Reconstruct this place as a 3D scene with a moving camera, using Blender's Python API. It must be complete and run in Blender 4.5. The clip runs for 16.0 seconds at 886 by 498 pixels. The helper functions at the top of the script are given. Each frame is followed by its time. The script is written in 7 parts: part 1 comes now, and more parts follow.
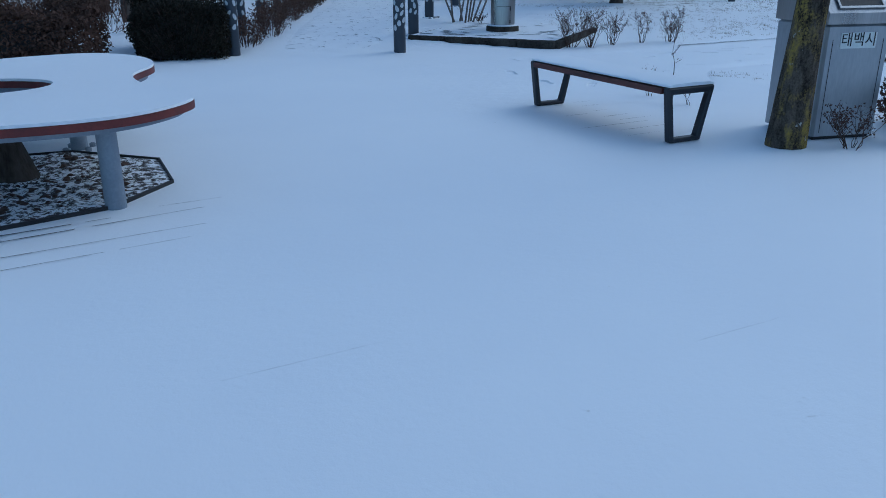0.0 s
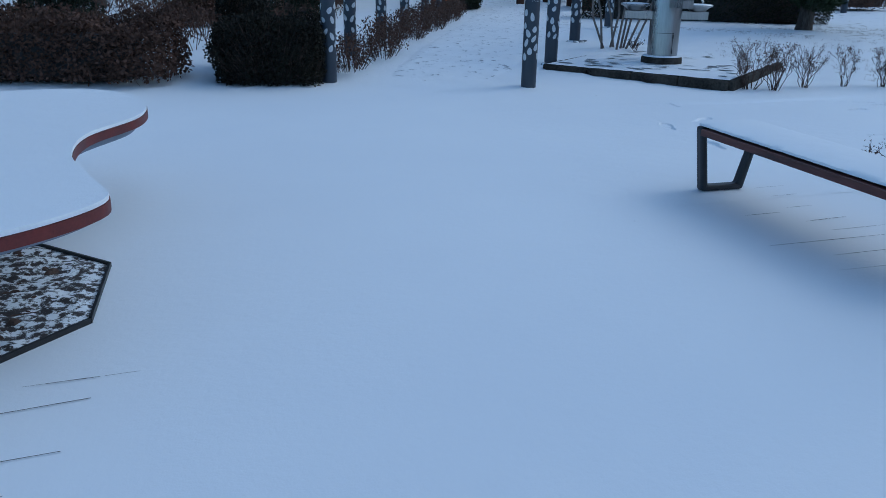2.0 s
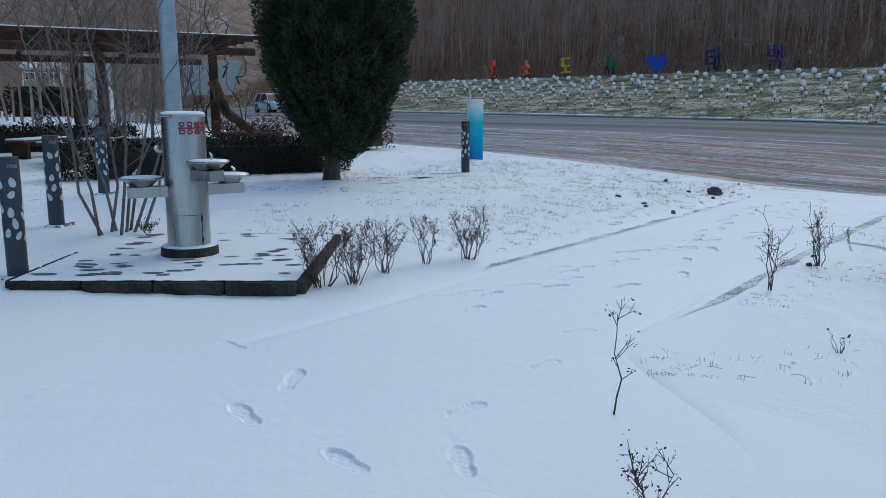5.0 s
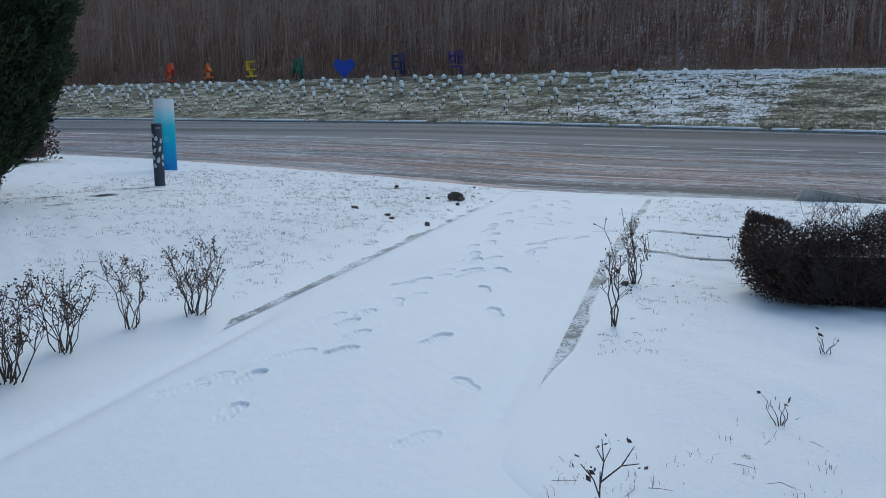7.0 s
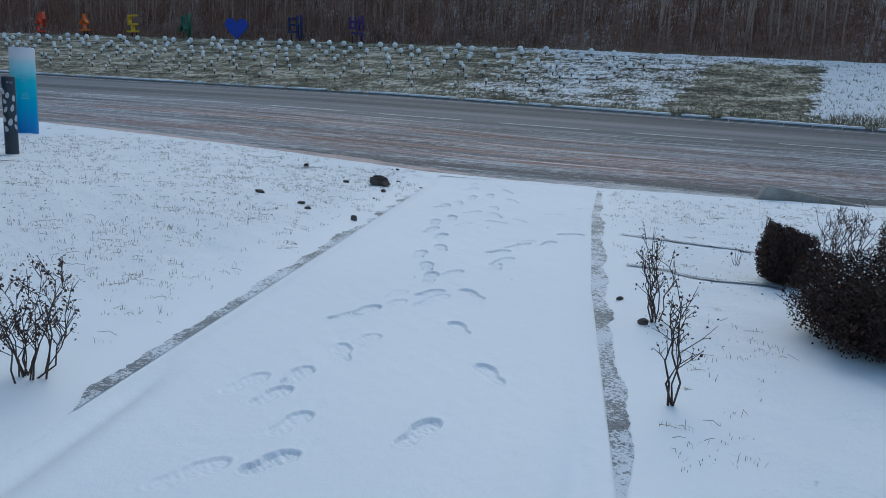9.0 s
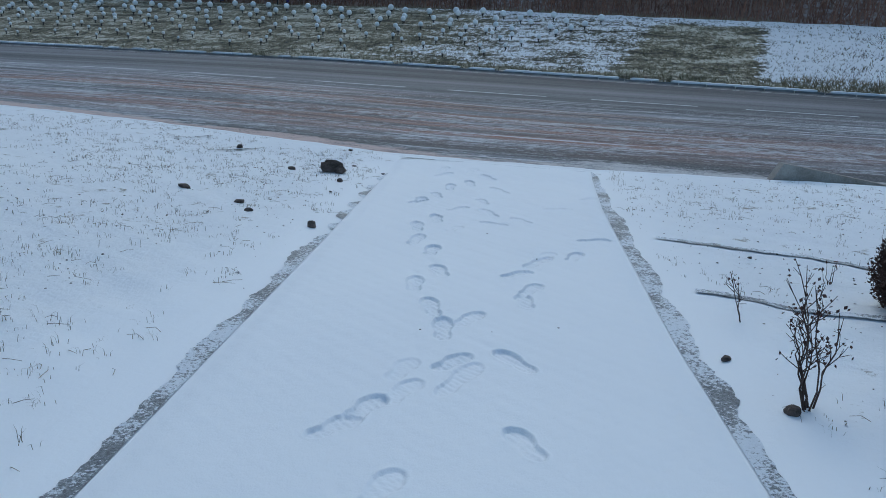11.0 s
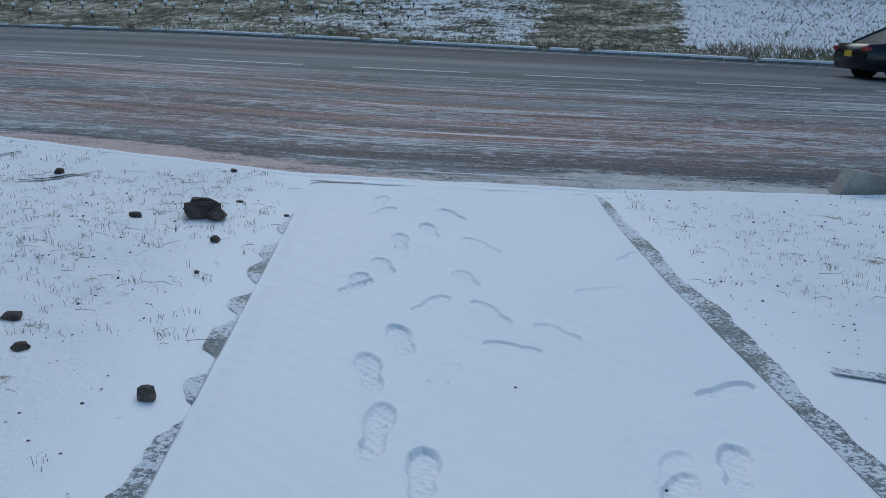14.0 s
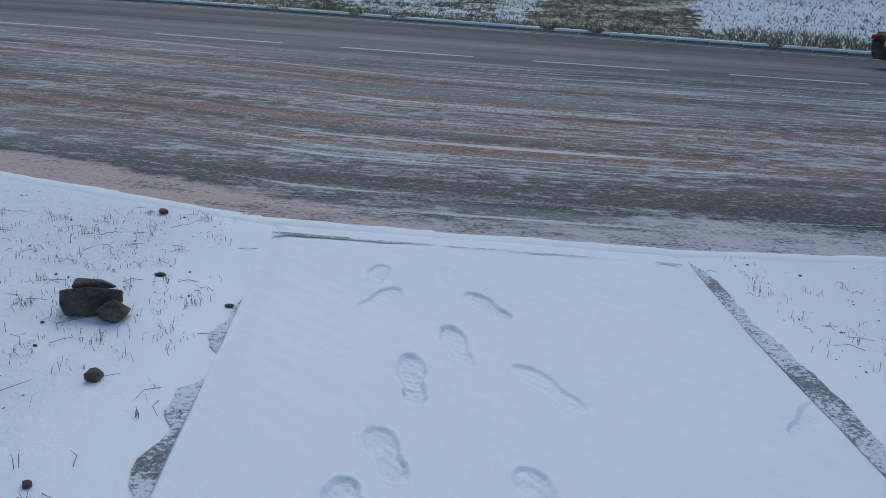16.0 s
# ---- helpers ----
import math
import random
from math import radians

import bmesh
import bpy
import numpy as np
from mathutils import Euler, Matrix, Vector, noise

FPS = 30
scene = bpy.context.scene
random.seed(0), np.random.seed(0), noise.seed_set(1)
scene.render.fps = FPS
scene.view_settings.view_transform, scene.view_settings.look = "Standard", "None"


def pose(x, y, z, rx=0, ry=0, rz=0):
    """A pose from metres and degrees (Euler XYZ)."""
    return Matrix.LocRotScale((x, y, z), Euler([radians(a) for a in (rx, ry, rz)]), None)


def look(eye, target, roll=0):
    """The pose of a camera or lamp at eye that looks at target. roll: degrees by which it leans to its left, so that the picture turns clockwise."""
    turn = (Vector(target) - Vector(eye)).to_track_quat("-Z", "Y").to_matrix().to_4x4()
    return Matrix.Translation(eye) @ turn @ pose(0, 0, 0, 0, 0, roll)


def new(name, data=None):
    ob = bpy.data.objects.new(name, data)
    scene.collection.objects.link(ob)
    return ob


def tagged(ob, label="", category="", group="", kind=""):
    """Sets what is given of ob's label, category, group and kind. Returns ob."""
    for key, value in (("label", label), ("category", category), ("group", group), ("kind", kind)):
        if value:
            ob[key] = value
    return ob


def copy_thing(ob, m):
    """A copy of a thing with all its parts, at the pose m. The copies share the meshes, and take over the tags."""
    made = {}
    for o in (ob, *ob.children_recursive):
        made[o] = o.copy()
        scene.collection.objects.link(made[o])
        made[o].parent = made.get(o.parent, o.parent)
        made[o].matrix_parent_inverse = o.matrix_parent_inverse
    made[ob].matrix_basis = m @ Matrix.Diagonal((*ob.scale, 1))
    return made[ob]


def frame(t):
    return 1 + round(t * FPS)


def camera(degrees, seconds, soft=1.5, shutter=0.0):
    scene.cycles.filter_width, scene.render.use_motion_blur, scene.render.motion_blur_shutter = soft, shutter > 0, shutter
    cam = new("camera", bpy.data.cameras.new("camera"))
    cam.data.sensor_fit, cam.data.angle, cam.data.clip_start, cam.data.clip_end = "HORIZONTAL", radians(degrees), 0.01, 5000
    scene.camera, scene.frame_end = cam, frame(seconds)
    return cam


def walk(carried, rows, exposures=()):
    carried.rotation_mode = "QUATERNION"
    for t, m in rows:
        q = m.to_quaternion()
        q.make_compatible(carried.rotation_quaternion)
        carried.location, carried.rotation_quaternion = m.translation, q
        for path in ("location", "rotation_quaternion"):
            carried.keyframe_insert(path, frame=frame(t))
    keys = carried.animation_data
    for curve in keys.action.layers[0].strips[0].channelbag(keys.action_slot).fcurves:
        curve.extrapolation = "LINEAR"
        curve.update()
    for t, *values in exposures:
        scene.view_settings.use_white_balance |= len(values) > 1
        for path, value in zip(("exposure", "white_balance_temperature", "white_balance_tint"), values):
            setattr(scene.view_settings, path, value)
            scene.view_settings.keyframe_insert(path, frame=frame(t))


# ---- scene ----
cam = camera(57.0, 16.0, soft=0.9)
PATH = [
    (0, (1.408, 0.143, 1.388), (2.094, 1.891, 0.701), -0.1),
    (0.5, (1.732, 0.596, 1.387), (2.394, 2.353, 0.698), -0.2),
    (1, (2.027, 1.115, 1.387), (2.604, 2.906, 0.710), 1.0),
    (1.5, (2.233, 1.671, 1.393), (2.630, 3.510, 0.713), 0.1),
    (2, (2.447, 2.295, 1.380), (2.807, 4.146, 0.714), 1.1),
    (2.5, (2.596, 2.869, 1.369), (2.938, 4.724, 0.705), 0.5),
    (3, (2.781, 3.464, 1.407), (3.125, 5.332, 0.780), 0.7),
    (3.5, (2.922, 4.021, 1.528), (3.65, 5.813, 1.017), 1.1),
    (4, (3.203, 4.589, 1.575), (4.225, 6.264, 1.19), 1.7),
    (4.5, (3.452, 5.08, 1.571), (4.611, 6.667, 1.199), -0.2),
    (5, (3.783, 5.576, 1.566), (5.159, 6.985, 1.216), 0.0),
    (6.15, (4.47, 6.80, 1.495), (6.105, 7.90, 1.15), -0.3),
    (7.3, (5.518, 7.534, 1.408), (7.338, 8.287, 1.065), -0.5),
    (7.5, (5.652, 7.656, 1.42), (7.472, 8.407, 1.068), -0.8),
    (8, (6.065, 7.932, 1.403), (7.889, 8.662, 1.031), -0.7),
    (8.5, (6.432, 8.264, 1.393), (8.294, 8.885, 1.008), 2.2),
    (9, (6.83, 8.497, 1.387), (8.713, 9.042, 0.99), 2.6),
    (11.3, (8.797, 9.6, 1.345), (10.709, 9.939, 0.866), 2.6),
    (11.5, (8.981, 9.7, 1.335), (10.896, 10.016, 0.853), 2.8),
    (12, (9.476, 9.843, 1.336), (11.392, 10.138, 0.847), 2.9),
    (12.5, (10.035, 9.94, 1.357), (11.956, 10.202, 0.864), 2.9),
    (13, (10.551, 10.087, 1.346), (12.474, 10.307, 0.841), 2.3),
    (13.5, (11.154, 10.225, 1.35), (13.081, 10.365, 0.833), 2.4),
    (14, (11.714, 10.382, 1.329), (13.638, 10.509, 0.797), 1.5),
    (14.5, (12.303, 10.453, 1.332), (14.225, 10.581, 0.796), 1.8),
    (15, (12.794, 10.54, 1.344), (14.713, 10.676, 0.796), 2.0),
    (15.5, (13.34, 10.643, 1.36), (15.257, 10.747, 0.798), 2.8),
    (16, (13.858, 10.754, 1.359), (15.768, 10.843, 0.773), 2.9),
]
walk(cam, [(t, look(eye, target, roll)) for t, eye, target, roll in PATH],
     exposures=[(0, -0.23, 4860, -3), (2.5, -0.18, 4970, -3), (3.5, -0.05, 5220, -3), (4.0, 0.05, 5540, -2), (5.0, 0.14, 5840, -2), (7.5, 0.06, 5890, -2), (9.0, -0.05, 5690, -3), (12.5, -0.12, 5490, -4), (16.0, -0.10, 5790, -2)])

# ---------------------------------------------------------------- light
world = bpy.data.worlds.new("world")
scene.world = world
world.use_nodes = True
wn = world.node_tree
sky = wn.nodes.new("ShaderNodeTexSky")
sky.sky_type, sky.sun_disc = "NISHITA", False
sky.sun_elevation, sky.sun_rotation = radians(42), radians(80)
sky.air_density, sky.dust_density = 1.0, 2.0
wn.links.new(sky.outputs[0], wn.nodes["Background"].inputs[0])
wn.nodes["Background"].inputs[1].default_value = 0.148
sun = new("sun", bpy.data.lights.new("sun", "SUN"))
sun.data.energy, sun.data.angle, sun.data.color = 0.28, radians(110), (1.0, 0.96, 0.90)
sun.matrix_world = look((0, 0, 30), (-0.72, 0.12, 29.35))

# ---------------------------------------------------------------- materials
def blank(name, rough=0.7, metal=0.0):
    m = bpy.data.materials.new(name)
    m.use_nodes = True
    b = m.node_tree.nodes["Principled BSDF"]
    b.inputs["Roughness"].default_value, b.inputs["Metallic"].default_value = rough, metal
    return m, m.node_tree, b


def node(tree, kind, **values):
    n = tree.nodes.new(kind)
    for key, value in values.items():
        n.inputs[key].default_value = value
    return n


def noise_tex(tree, scale, detail=5.0, stretch=(1, 1, 1), rough=0.6, coords="Object"):
    tc = tree.nodes.new("ShaderNodeTexCoord")
    mp = node(tree, "ShaderNodeMapping", Scale=stretch)
    tree.links.new(tc.outputs[coords], mp.inputs[0])
    n = node(tree, "ShaderNodeTexNoise", Scale=scale, Detail=detail, Roughness=rough)
    tree.links.new(mp.outputs[0], n.inputs["Vector"])
    return n.outputs["Fac"]


def ramp(tree, fac, stops):
    r = tree.nodes.new("ShaderNodeValToRGB")
    while len(r.color_ramp.elements) < len(stops):
        r.color_ramp.elements.new(0.5)
    for e, (p, c) in zip(r.color_ramp.elements, stops):
        e.position, e.color = p, (*c, 1) if len(c) == 3 else c
    tree.links.new(fac, r.inputs[0])
    return r.outputs[0]


def mask(tree, fac, lo, hi):
    n = node(tree, "ShaderNodeMapRange")
    n.inputs[1].default_value, n.inputs[2].default_value = lo, hi
    tree.links.new(fac, n.inputs[0])
    return n.outputs[0]


def calc(tree, op, a, b):
    n = tree.nodes.new("ShaderNodeMath")
    n.operation = op
    for k, v in ((0, a), (1, b)):
        if isinstance(v, (int, float)):
            n.inputs[k].default_value = v
        else:
            tree.links.new(v, n.inputs[k])
    return n.outputs[0]


def blend(tree, fac, a, b, how="MIX"):
    n = tree.nodes.new("ShaderNodeMix")
    n.data_type, n.blend_type = "RGBA", how
    for sock, v in ((n.inputs[0], fac), (n.inputs[6], a), (n.inputs[7], b)):
        if isinstance(v, (int, float)):
            sock.default_value = v
        elif isinstance(v, tuple):
            sock.default_value = (*v, 1)
        else:
            tree.links.new(v, sock)
    return n.outputs[2]


def bump(tree, bsdf, height, strength=0.3, distance=0.01):
    n = node(tree, "ShaderNodeBump", Strength=strength, Distance=distance)
    tree.links.new(height, n.inputs["Height"])
    tree.links.new(n.outputs[0], bsdf.inputs["Normal"])


def mat(name, dark, light, rough=0.7, metal=0.0, scale=4.0, fine=60.0, relief=0.3, depth=0.005, stretch=(1, 1, 1), vary=0.0):
    """Two scales of noise between two tones, with fine relief; vary: tone that differs from object to object."""
    m, t, b = blank(name, rough, metal)
    if rough > 0.55 and not metal:
        b.inputs["Specular IOR Level"].default_value = 0.2
    big, small = noise_tex(t, scale, 6, stretch), noise_tex(t, fine, 3, stretch)
    f = calc(t, "ADD", calc(t, "MULTIPLY", big, 0.65), calc(t, "MULTIPLY", small, 0.35))
    col = ramp(t, f, [(0.36, dark), (0.64, light)])
    if vary:
        info = t.nodes.new("ShaderNodeObjectInfo")
        col = blend(t, calc(t, "MULTIPLY", info.outputs["Random"], vary), col, tuple(c * 0.45 for c in dark))
    t.links.new(col, b.inputs["Base Color"])
    t.links.new(calc(t, "ADD", calc(t, "MULTIPLY", big, 0.25), rough - 0.12), b.inputs["Roughness"])
    bump(t, b, small, relief, depth)
    return m


def snow_mat(name, thin=None, amount=0.0, patch=3.0, relief=0.38, attr=""):
    """Snow; thin: a tone that shows through where the cover is worn away; attr: where it lies rough over grass."""
    m, t, b = blank(name, 0.62)
    big, mid, fine = noise_tex(t, 0.35, 4), noise_tex(t, 7, 5), noise_tex(t, 160, 2)
    col = ramp(t, big, [(0.3, (0.875, 0.89, 0.91)), (0.7, (0.925, 0.935, 0.94))])
    if thin:
        p = noise_tex(t, patch, 8, rough=0.7)
        if attr:
            at = t.nodes.new("ShaderNodeAttribute")
            at.attribute_name = attr
            p = calc(t, "ADD", p, calc(t, "MULTIPLY", at.outputs["Fac"], calc(t, "ADD", calc(t, "MULTIPLY", noise_tex(t, 0.5, 3), 0.16), -0.01)))
        col = blend(t, mask(t, calc(t, "ADD", p, calc(t, "MULTIPLY", fine, 0.12)), 1.06 - amount, 1.12 - amount), col, thin)
    t.links.new(col, b.inputs["Base Color"])
    h = calc(t, "ADD", calc(t, "MULTIPLY", mid, 1.0), calc(t, "MULTIPLY", fine, 0.18))
    if attr:
        h = calc(t, "MULTIPLY", calc(t, "ADD", h, calc(t, "MULTIPLY", noise_tex(t, 22, 5, rough=0.7), 0.8)), calc(t, "ADD", calc(t, "MULTIPLY", at.outputs["Fac"], 4.2), 0.35))
    bump(t, b, h, relief, 0.014)
    return m


SNOW = snow_mat("snow", relief=0.45)
SNOW_LAWN = snow_mat("snow_on_lawn", (0.30, 0.27, 0.22), 0.305, 3.5, 0.42, "rough")
SNOW_PATCHY = snow_mat("patchy_snow", (0.30, 0.31, 0.32), 0.44, 5.0)
SNOW_SOIL = snow_mat("snow_on_soil", (0.045, 0.036, 0.032), 0.535, 24.0)
SNOW_SLAB = snow_mat("snow_on_paving", (0.10, 0.115, 0.14), 0.50, 4.0)
BARK = mat("bark", (0.035, 0.028, 0.024), (0.12, 0.10, 0.085), 0.9, scale=6, fine=45, relief=0.8, depth=0.02, stretch=(1, 1, 0.25))
BARK_PALE = mat("pale_bark", (0.10, 0.085, 0.075), (0.24, 0.21, 0.19), 0.9, scale=6, fine=50, relief=0.5, depth=0.01, stretch=(1, 1, 0.3))
TWIG = mat("twig", (0.042, 0.028, 0.023), (0.13, 0.09, 0.072), 0.85, scale=12)
FOREST = mat("forest_wood", (0.24, 0.166, 0.131), (0.44, 0.325, 0.265), 0.95, scale=0.4, fine=6)
BRUSH = mat("dry_brush", (0.14, 0.072, 0.05), (0.38, 0.215, 0.15), 0.95, scale=0.6, fine=9)
LEAF_DARK = mat("dark_evergreen", (0.009, 0.013, 0.008), (0.032, 0.038, 0.021), 0.6, scale=3, fine=30)
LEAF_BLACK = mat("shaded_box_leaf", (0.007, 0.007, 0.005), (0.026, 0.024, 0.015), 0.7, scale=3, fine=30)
LEAF_GREEN = mat("conifer_green", (0.014, 0.024, 0.013), (0.055, 0.072, 0.034), 0.6, scale=2, fine=25)
LEAF_BROWN = mat("dead_leaf_brown", (0.045, 0.026, 0.018), (0.15, 0.085, 0.06), 0.8, scale=5, fine=40)
LEAF_PURPLE = mat("winter_box_leaf", (0.03, 0.015, 0.012), (0.10, 0.055, 0.04), 0.6, scale=5, fine=40)
BUD = mat("seed_bud", (0.045, 0.024, 0.019), (0.14, 0.078, 0.06), 0.8, scale=20)
STRAW = mat("straw", (0.16, 0.13, 0.085), (0.40, 0.33, 0.21), 0.85, scale=3, fine=20)
ANTHRACITE = mat("anthracite_paint", (0.030, 0.038, 0.052), (0.045, 0.055, 0.075), 0.45, scale=3, fine=120, relief=0.12, depth=0.001)
LEAFMARK = mat("pale_leaf_mark", (0.50, 0.52, 0.55), (0.62, 0.64, 0.66), 0.5, scale=30)
STEEL = mat("brushed_steel", (0.31, 0.31, 0.31), (0.50, 0.50, 0.50), 0.28, 0.9, scale=3, fine=90, relief=0.05, depth=0.001, stretch=(1, 1, 0.05))
PAVING = mat("wet_paving", (0.05, 0.058, 0.07), (0.16, 0.175, 0.20), 0.5, scale=8, fine=60)
STEEL_DULL = mat("dull_steel", (0.34, 0.36, 0.39), (0.46, 0.48, 0.50), 0.42, 0.75, scale=2, fine=70, relief=0.08, depth=0.001, stretch=(1, 1, 0.2))
GALV = mat("galvanised_pole", (0.28, 0.33, 0.38), (0.40, 0.46, 0.52), 0.45, 0.4, scale=6, fine=40, relief=0.05)
GREYPOST = mat("grey_painted_steel", (0.20, 0.23, 0.28), (0.27, 0.31, 0.36), 0.5, 0.1, scale=5, fine=80, relief=0.1, depth=0.001)
RED = mat("worn_red_paint", (0.075, 0.013, 0.012), (0.16, 0.026, 0.02), 0.55, scale=7, fine=70, relief=0.25, depth=0.002)
FRAME = mat("near_black_frame_paint", (0.012, 0.014, 0.018), (0.022, 0.025, 0.032), 0.4, scale=3, fine=120, relief=0.12, depth=0.001)
WOOD_RED = mat("stained_bench_wood", (0.045, 0.014, 0.011), (0.15, 0.048, 0.038), 0.55, scale=5, fine=40, relief=0.4, stretch=(1, 0.1, 1))
LOG = mat("weathered_log", (0.03, 0.017, 0.013), (0.11, 0.058, 0.04), 0.85, scale=4, fine=40, relief=0.7, depth=0.01, stretch=(1, 1, 0.2))
ORANGE = mat("orange_board", (0.32, 0.08, 0.022), (0.46, 0.13, 0.035), 0.55, scale=3)
BLACK = mat("black_plastic_and_shade", (0.008, 0.008, 0.009), (0.02, 0.02, 0.022), 0.5, scale=8)
RUBBER = mat("tyre_rubber", (0.012, 0.012, 0.013), (0.028, 0.028, 0.03), 0.8, scale=12)
CONCRETE = mat("concrete", (0.20, 0.18, 0.155), (0.44, 0.405, 0.36), 0.85, scale=2.5, fine=70, relief=0.4)
STONE_DARK = mat("mossy_edge_stone", (0.016, 0.014, 0.012), (0.085, 0.074, 0.06), 0.9, scale=3.5, fine=40, relief=0.6, depth=0.01)
KERB = mat("wet_kerb_stone", (0.20, 0.195, 0.19), (0.40, 0.39, 0.38), 0.6, scale=2, fine=50, relief=0.3, vary=0.35)
ROCK = mat("brown_rock", (0.045, 0.036, 0.031), (0.21, 0.165, 0.14), 0.85, scale=7, fine=60, relief=0.7, depth=0.01, vary=0.4)
WHITE = mat("white_paint", (0.68, 0.69, 0.70), (0.80, 0.81, 0.82), 0.5, scale=5)
LINE = mat("worn_road_paint", (0.50, 0.51, 0.52), (0.80, 0.81, 0.82), 0.7, scale=2.5, fine=30)
GLOBE = mat("milky_globe", (0.86, 0.87, 0.86), (0.93, 0.93, 0.92), 0.35, scale=4)
GLOBE.node_tree.nodes["Principled BSDF"].inputs["Subsurface Weight"].default_value = 0.7
GLOBE.node_tree.nodes["Principled BSDF"].inputs["Subsurface Radius"].default_value = (0.2, 0.2, 0.2)
GLOBE.node_tree.nodes["Principled BSDF"].inputs["Subsurface Scale"].default_value = 1.0
MOSS = mat("mossy_trunk", (0.025, 0.019, 0.013), (0.18, 0.125, 0.05), 0.9, scale=5, fine=35, relief=0.9, depth=0.02, stretch=(1, 1, 0.35))
GLASS_DARK = mat("tinted_car_glass", (0.010, 0.012, 0.016), (0.02, 0.024, 0.03), 0.08, scale=2)
CAR_BLACK = mat("black_car_paint", (0.006, 0.007, 0.010), (0.012, 0.013, 0.018), 0.18, scale=2, relief=0.02)
CAR_WHITE = mat("white_car_paint", (0.70, 0.71, 0.72), (0.78, 0.79, 0.80), 0.22, scale=2, relief=0.02)
CHROME = mat("chrome", (0.62, 0.63, 0.65), (0.72, 0.73, 0.75), 0.15, 0.95, scale=2, relief=0.02)
YELLOW = mat("yellow_plate", (0.62, 0.42, 0.02), (0.72, 0.50, 0.04), 0.5, scale=5)
TAIL = mat("red_lens", (0.30, 0.012, 0.012), (0.42, 0.02, 0.02), 0.2, scale=5)
BLUE_STRIPE = mat("blue_stripe", (0.03, 0.06, 0.28), (0.05, 0.09, 0.36), 0.35, scale=3)
ROOF = mat("snowy_roof", (0.62, 0.64, 0.67), (0.80, 0.82, 0.85), 0.7, scale=1.0)
PLASTER = mat("pale_plaster", (0.44, 0.43, 0.40), (0.56, 0.55, 0.52), 0.8, scale=1.5)
SIGNWHITE = mat("white_panel", (0.66, 0.69, 0.66), (0.78, 0.80, 0.78), 0.5, scale=2)
INK = mat("black_ink", (0.01, 0.01, 0.012), (0.02, 0.02, 0.022), 0.5, scale=10)
INK_RED = mat("red_lettering", (0.20, 0.012, 0.015), (0.30, 0.022, 0.025), 0.5, scale=10)
P_RED = mat("red_letter_paint", (0.70, 0.05, 0.018), (0.82, 0.09, 0.03), 0.5, scale=3)
P_ORANGE = mat("orange_letter_paint", (0.74, 0.14, 0.015), (0.84, 0.20, 0.025), 0.5, scale=3)
P_YELLOW = mat("yellow_letter_paint", (0.74, 0.45, 0.02), (0.84, 0.55, 0.03), 0.5, scale=3)
P_GREEN = mat("green_letter_paint", (0.01, 0.10, 0.06), (0.03, 0.17, 0.10), 0.5, scale=3)
P_BLUE = mat("blue_heart_paint", (0.005, 0.03, 0.36), (0.01, 0.06, 0.48), 0.45, scale=3)
P_NAVY = mat("navy_letter_paint", (0.008, 0.014, 0.085), (0.015, 0.025, 0.13), 0.5, scale=3)
P_PURPLE = mat("violet_letter_paint", (0.035, 0.012, 0.12), (0.06, 0.022, 0.18), 0.5, scale=3)


def hill_mat():
    """Leaf litter on a wooded slope, with thin snow that lies between the trees."""
    m, t, b = blank("hillside_litter", 0.95)
    b.inputs["Specular IOR Level"].default_value = 0.1
    big, mid, fine = noise_tex(t, 0.05, 5), noise_tex(t, 0.5, 7, (1, 1, 0.5), 0.7), noise_tex(t, 3, 5)
    col = ramp(t, calc(t, "ADD", calc(t, "MULTIPLY", mid, 0.6), calc(t, "MULTIPLY", fine, 0.4)), [(0.38, (0.17, 0.112, 0.085)), (0.62, (0.40, 0.285, 0.225))])
    cover = mask(t, calc(t, "ADD", calc(t, "MULTIPLY", big, 0.5), calc(t, "MULTIPLY", mid, 0.3)), 0.40, 0.48)
    cover = calc(t, "MULTIPLY", cover, mask(t, fine, 0.47, 0.58))
    t.links.new(blend(t, calc(t, "MULTIPLY", cover, 0.58), col, (0.62, 0.62, 0.63)), b.inputs["Base Color"])
    bump(t, b, mid, 0.8, 0.1)
    return m


LITTER = hill_mat()


def gradient_post():
    m, t, b = blank("cyan_gradient_paint", 0.4)
    tc = t.nodes.new("ShaderNodeTexCoord")
    sep = t.nodes.new("ShaderNodeSeparateXYZ")
    t.links.new(tc.outputs["Object"], sep.inputs[0])
    n = noise_tex(t, 9, 4)
    h = calc(t, "ADD", mask(t, sep.outputs[2], 0.0, 1.5), calc(t, "MULTIPLY", calc(t, "SUBTRACT", n, 0.5), 0.06))
    col = ramp(t, h, [(0.05, (0.010, 0.21, 0.56)), (0.30, (0.012, 0.36, 0.62)), (0.62, (0.05, 0.56, 0.66)), (0.80, (0.45, 0.74, 0.78)), (0.90, (0.78, 0.79, 0.80))])
    t.links.new(col, b.inputs["Base Color"])
    return m


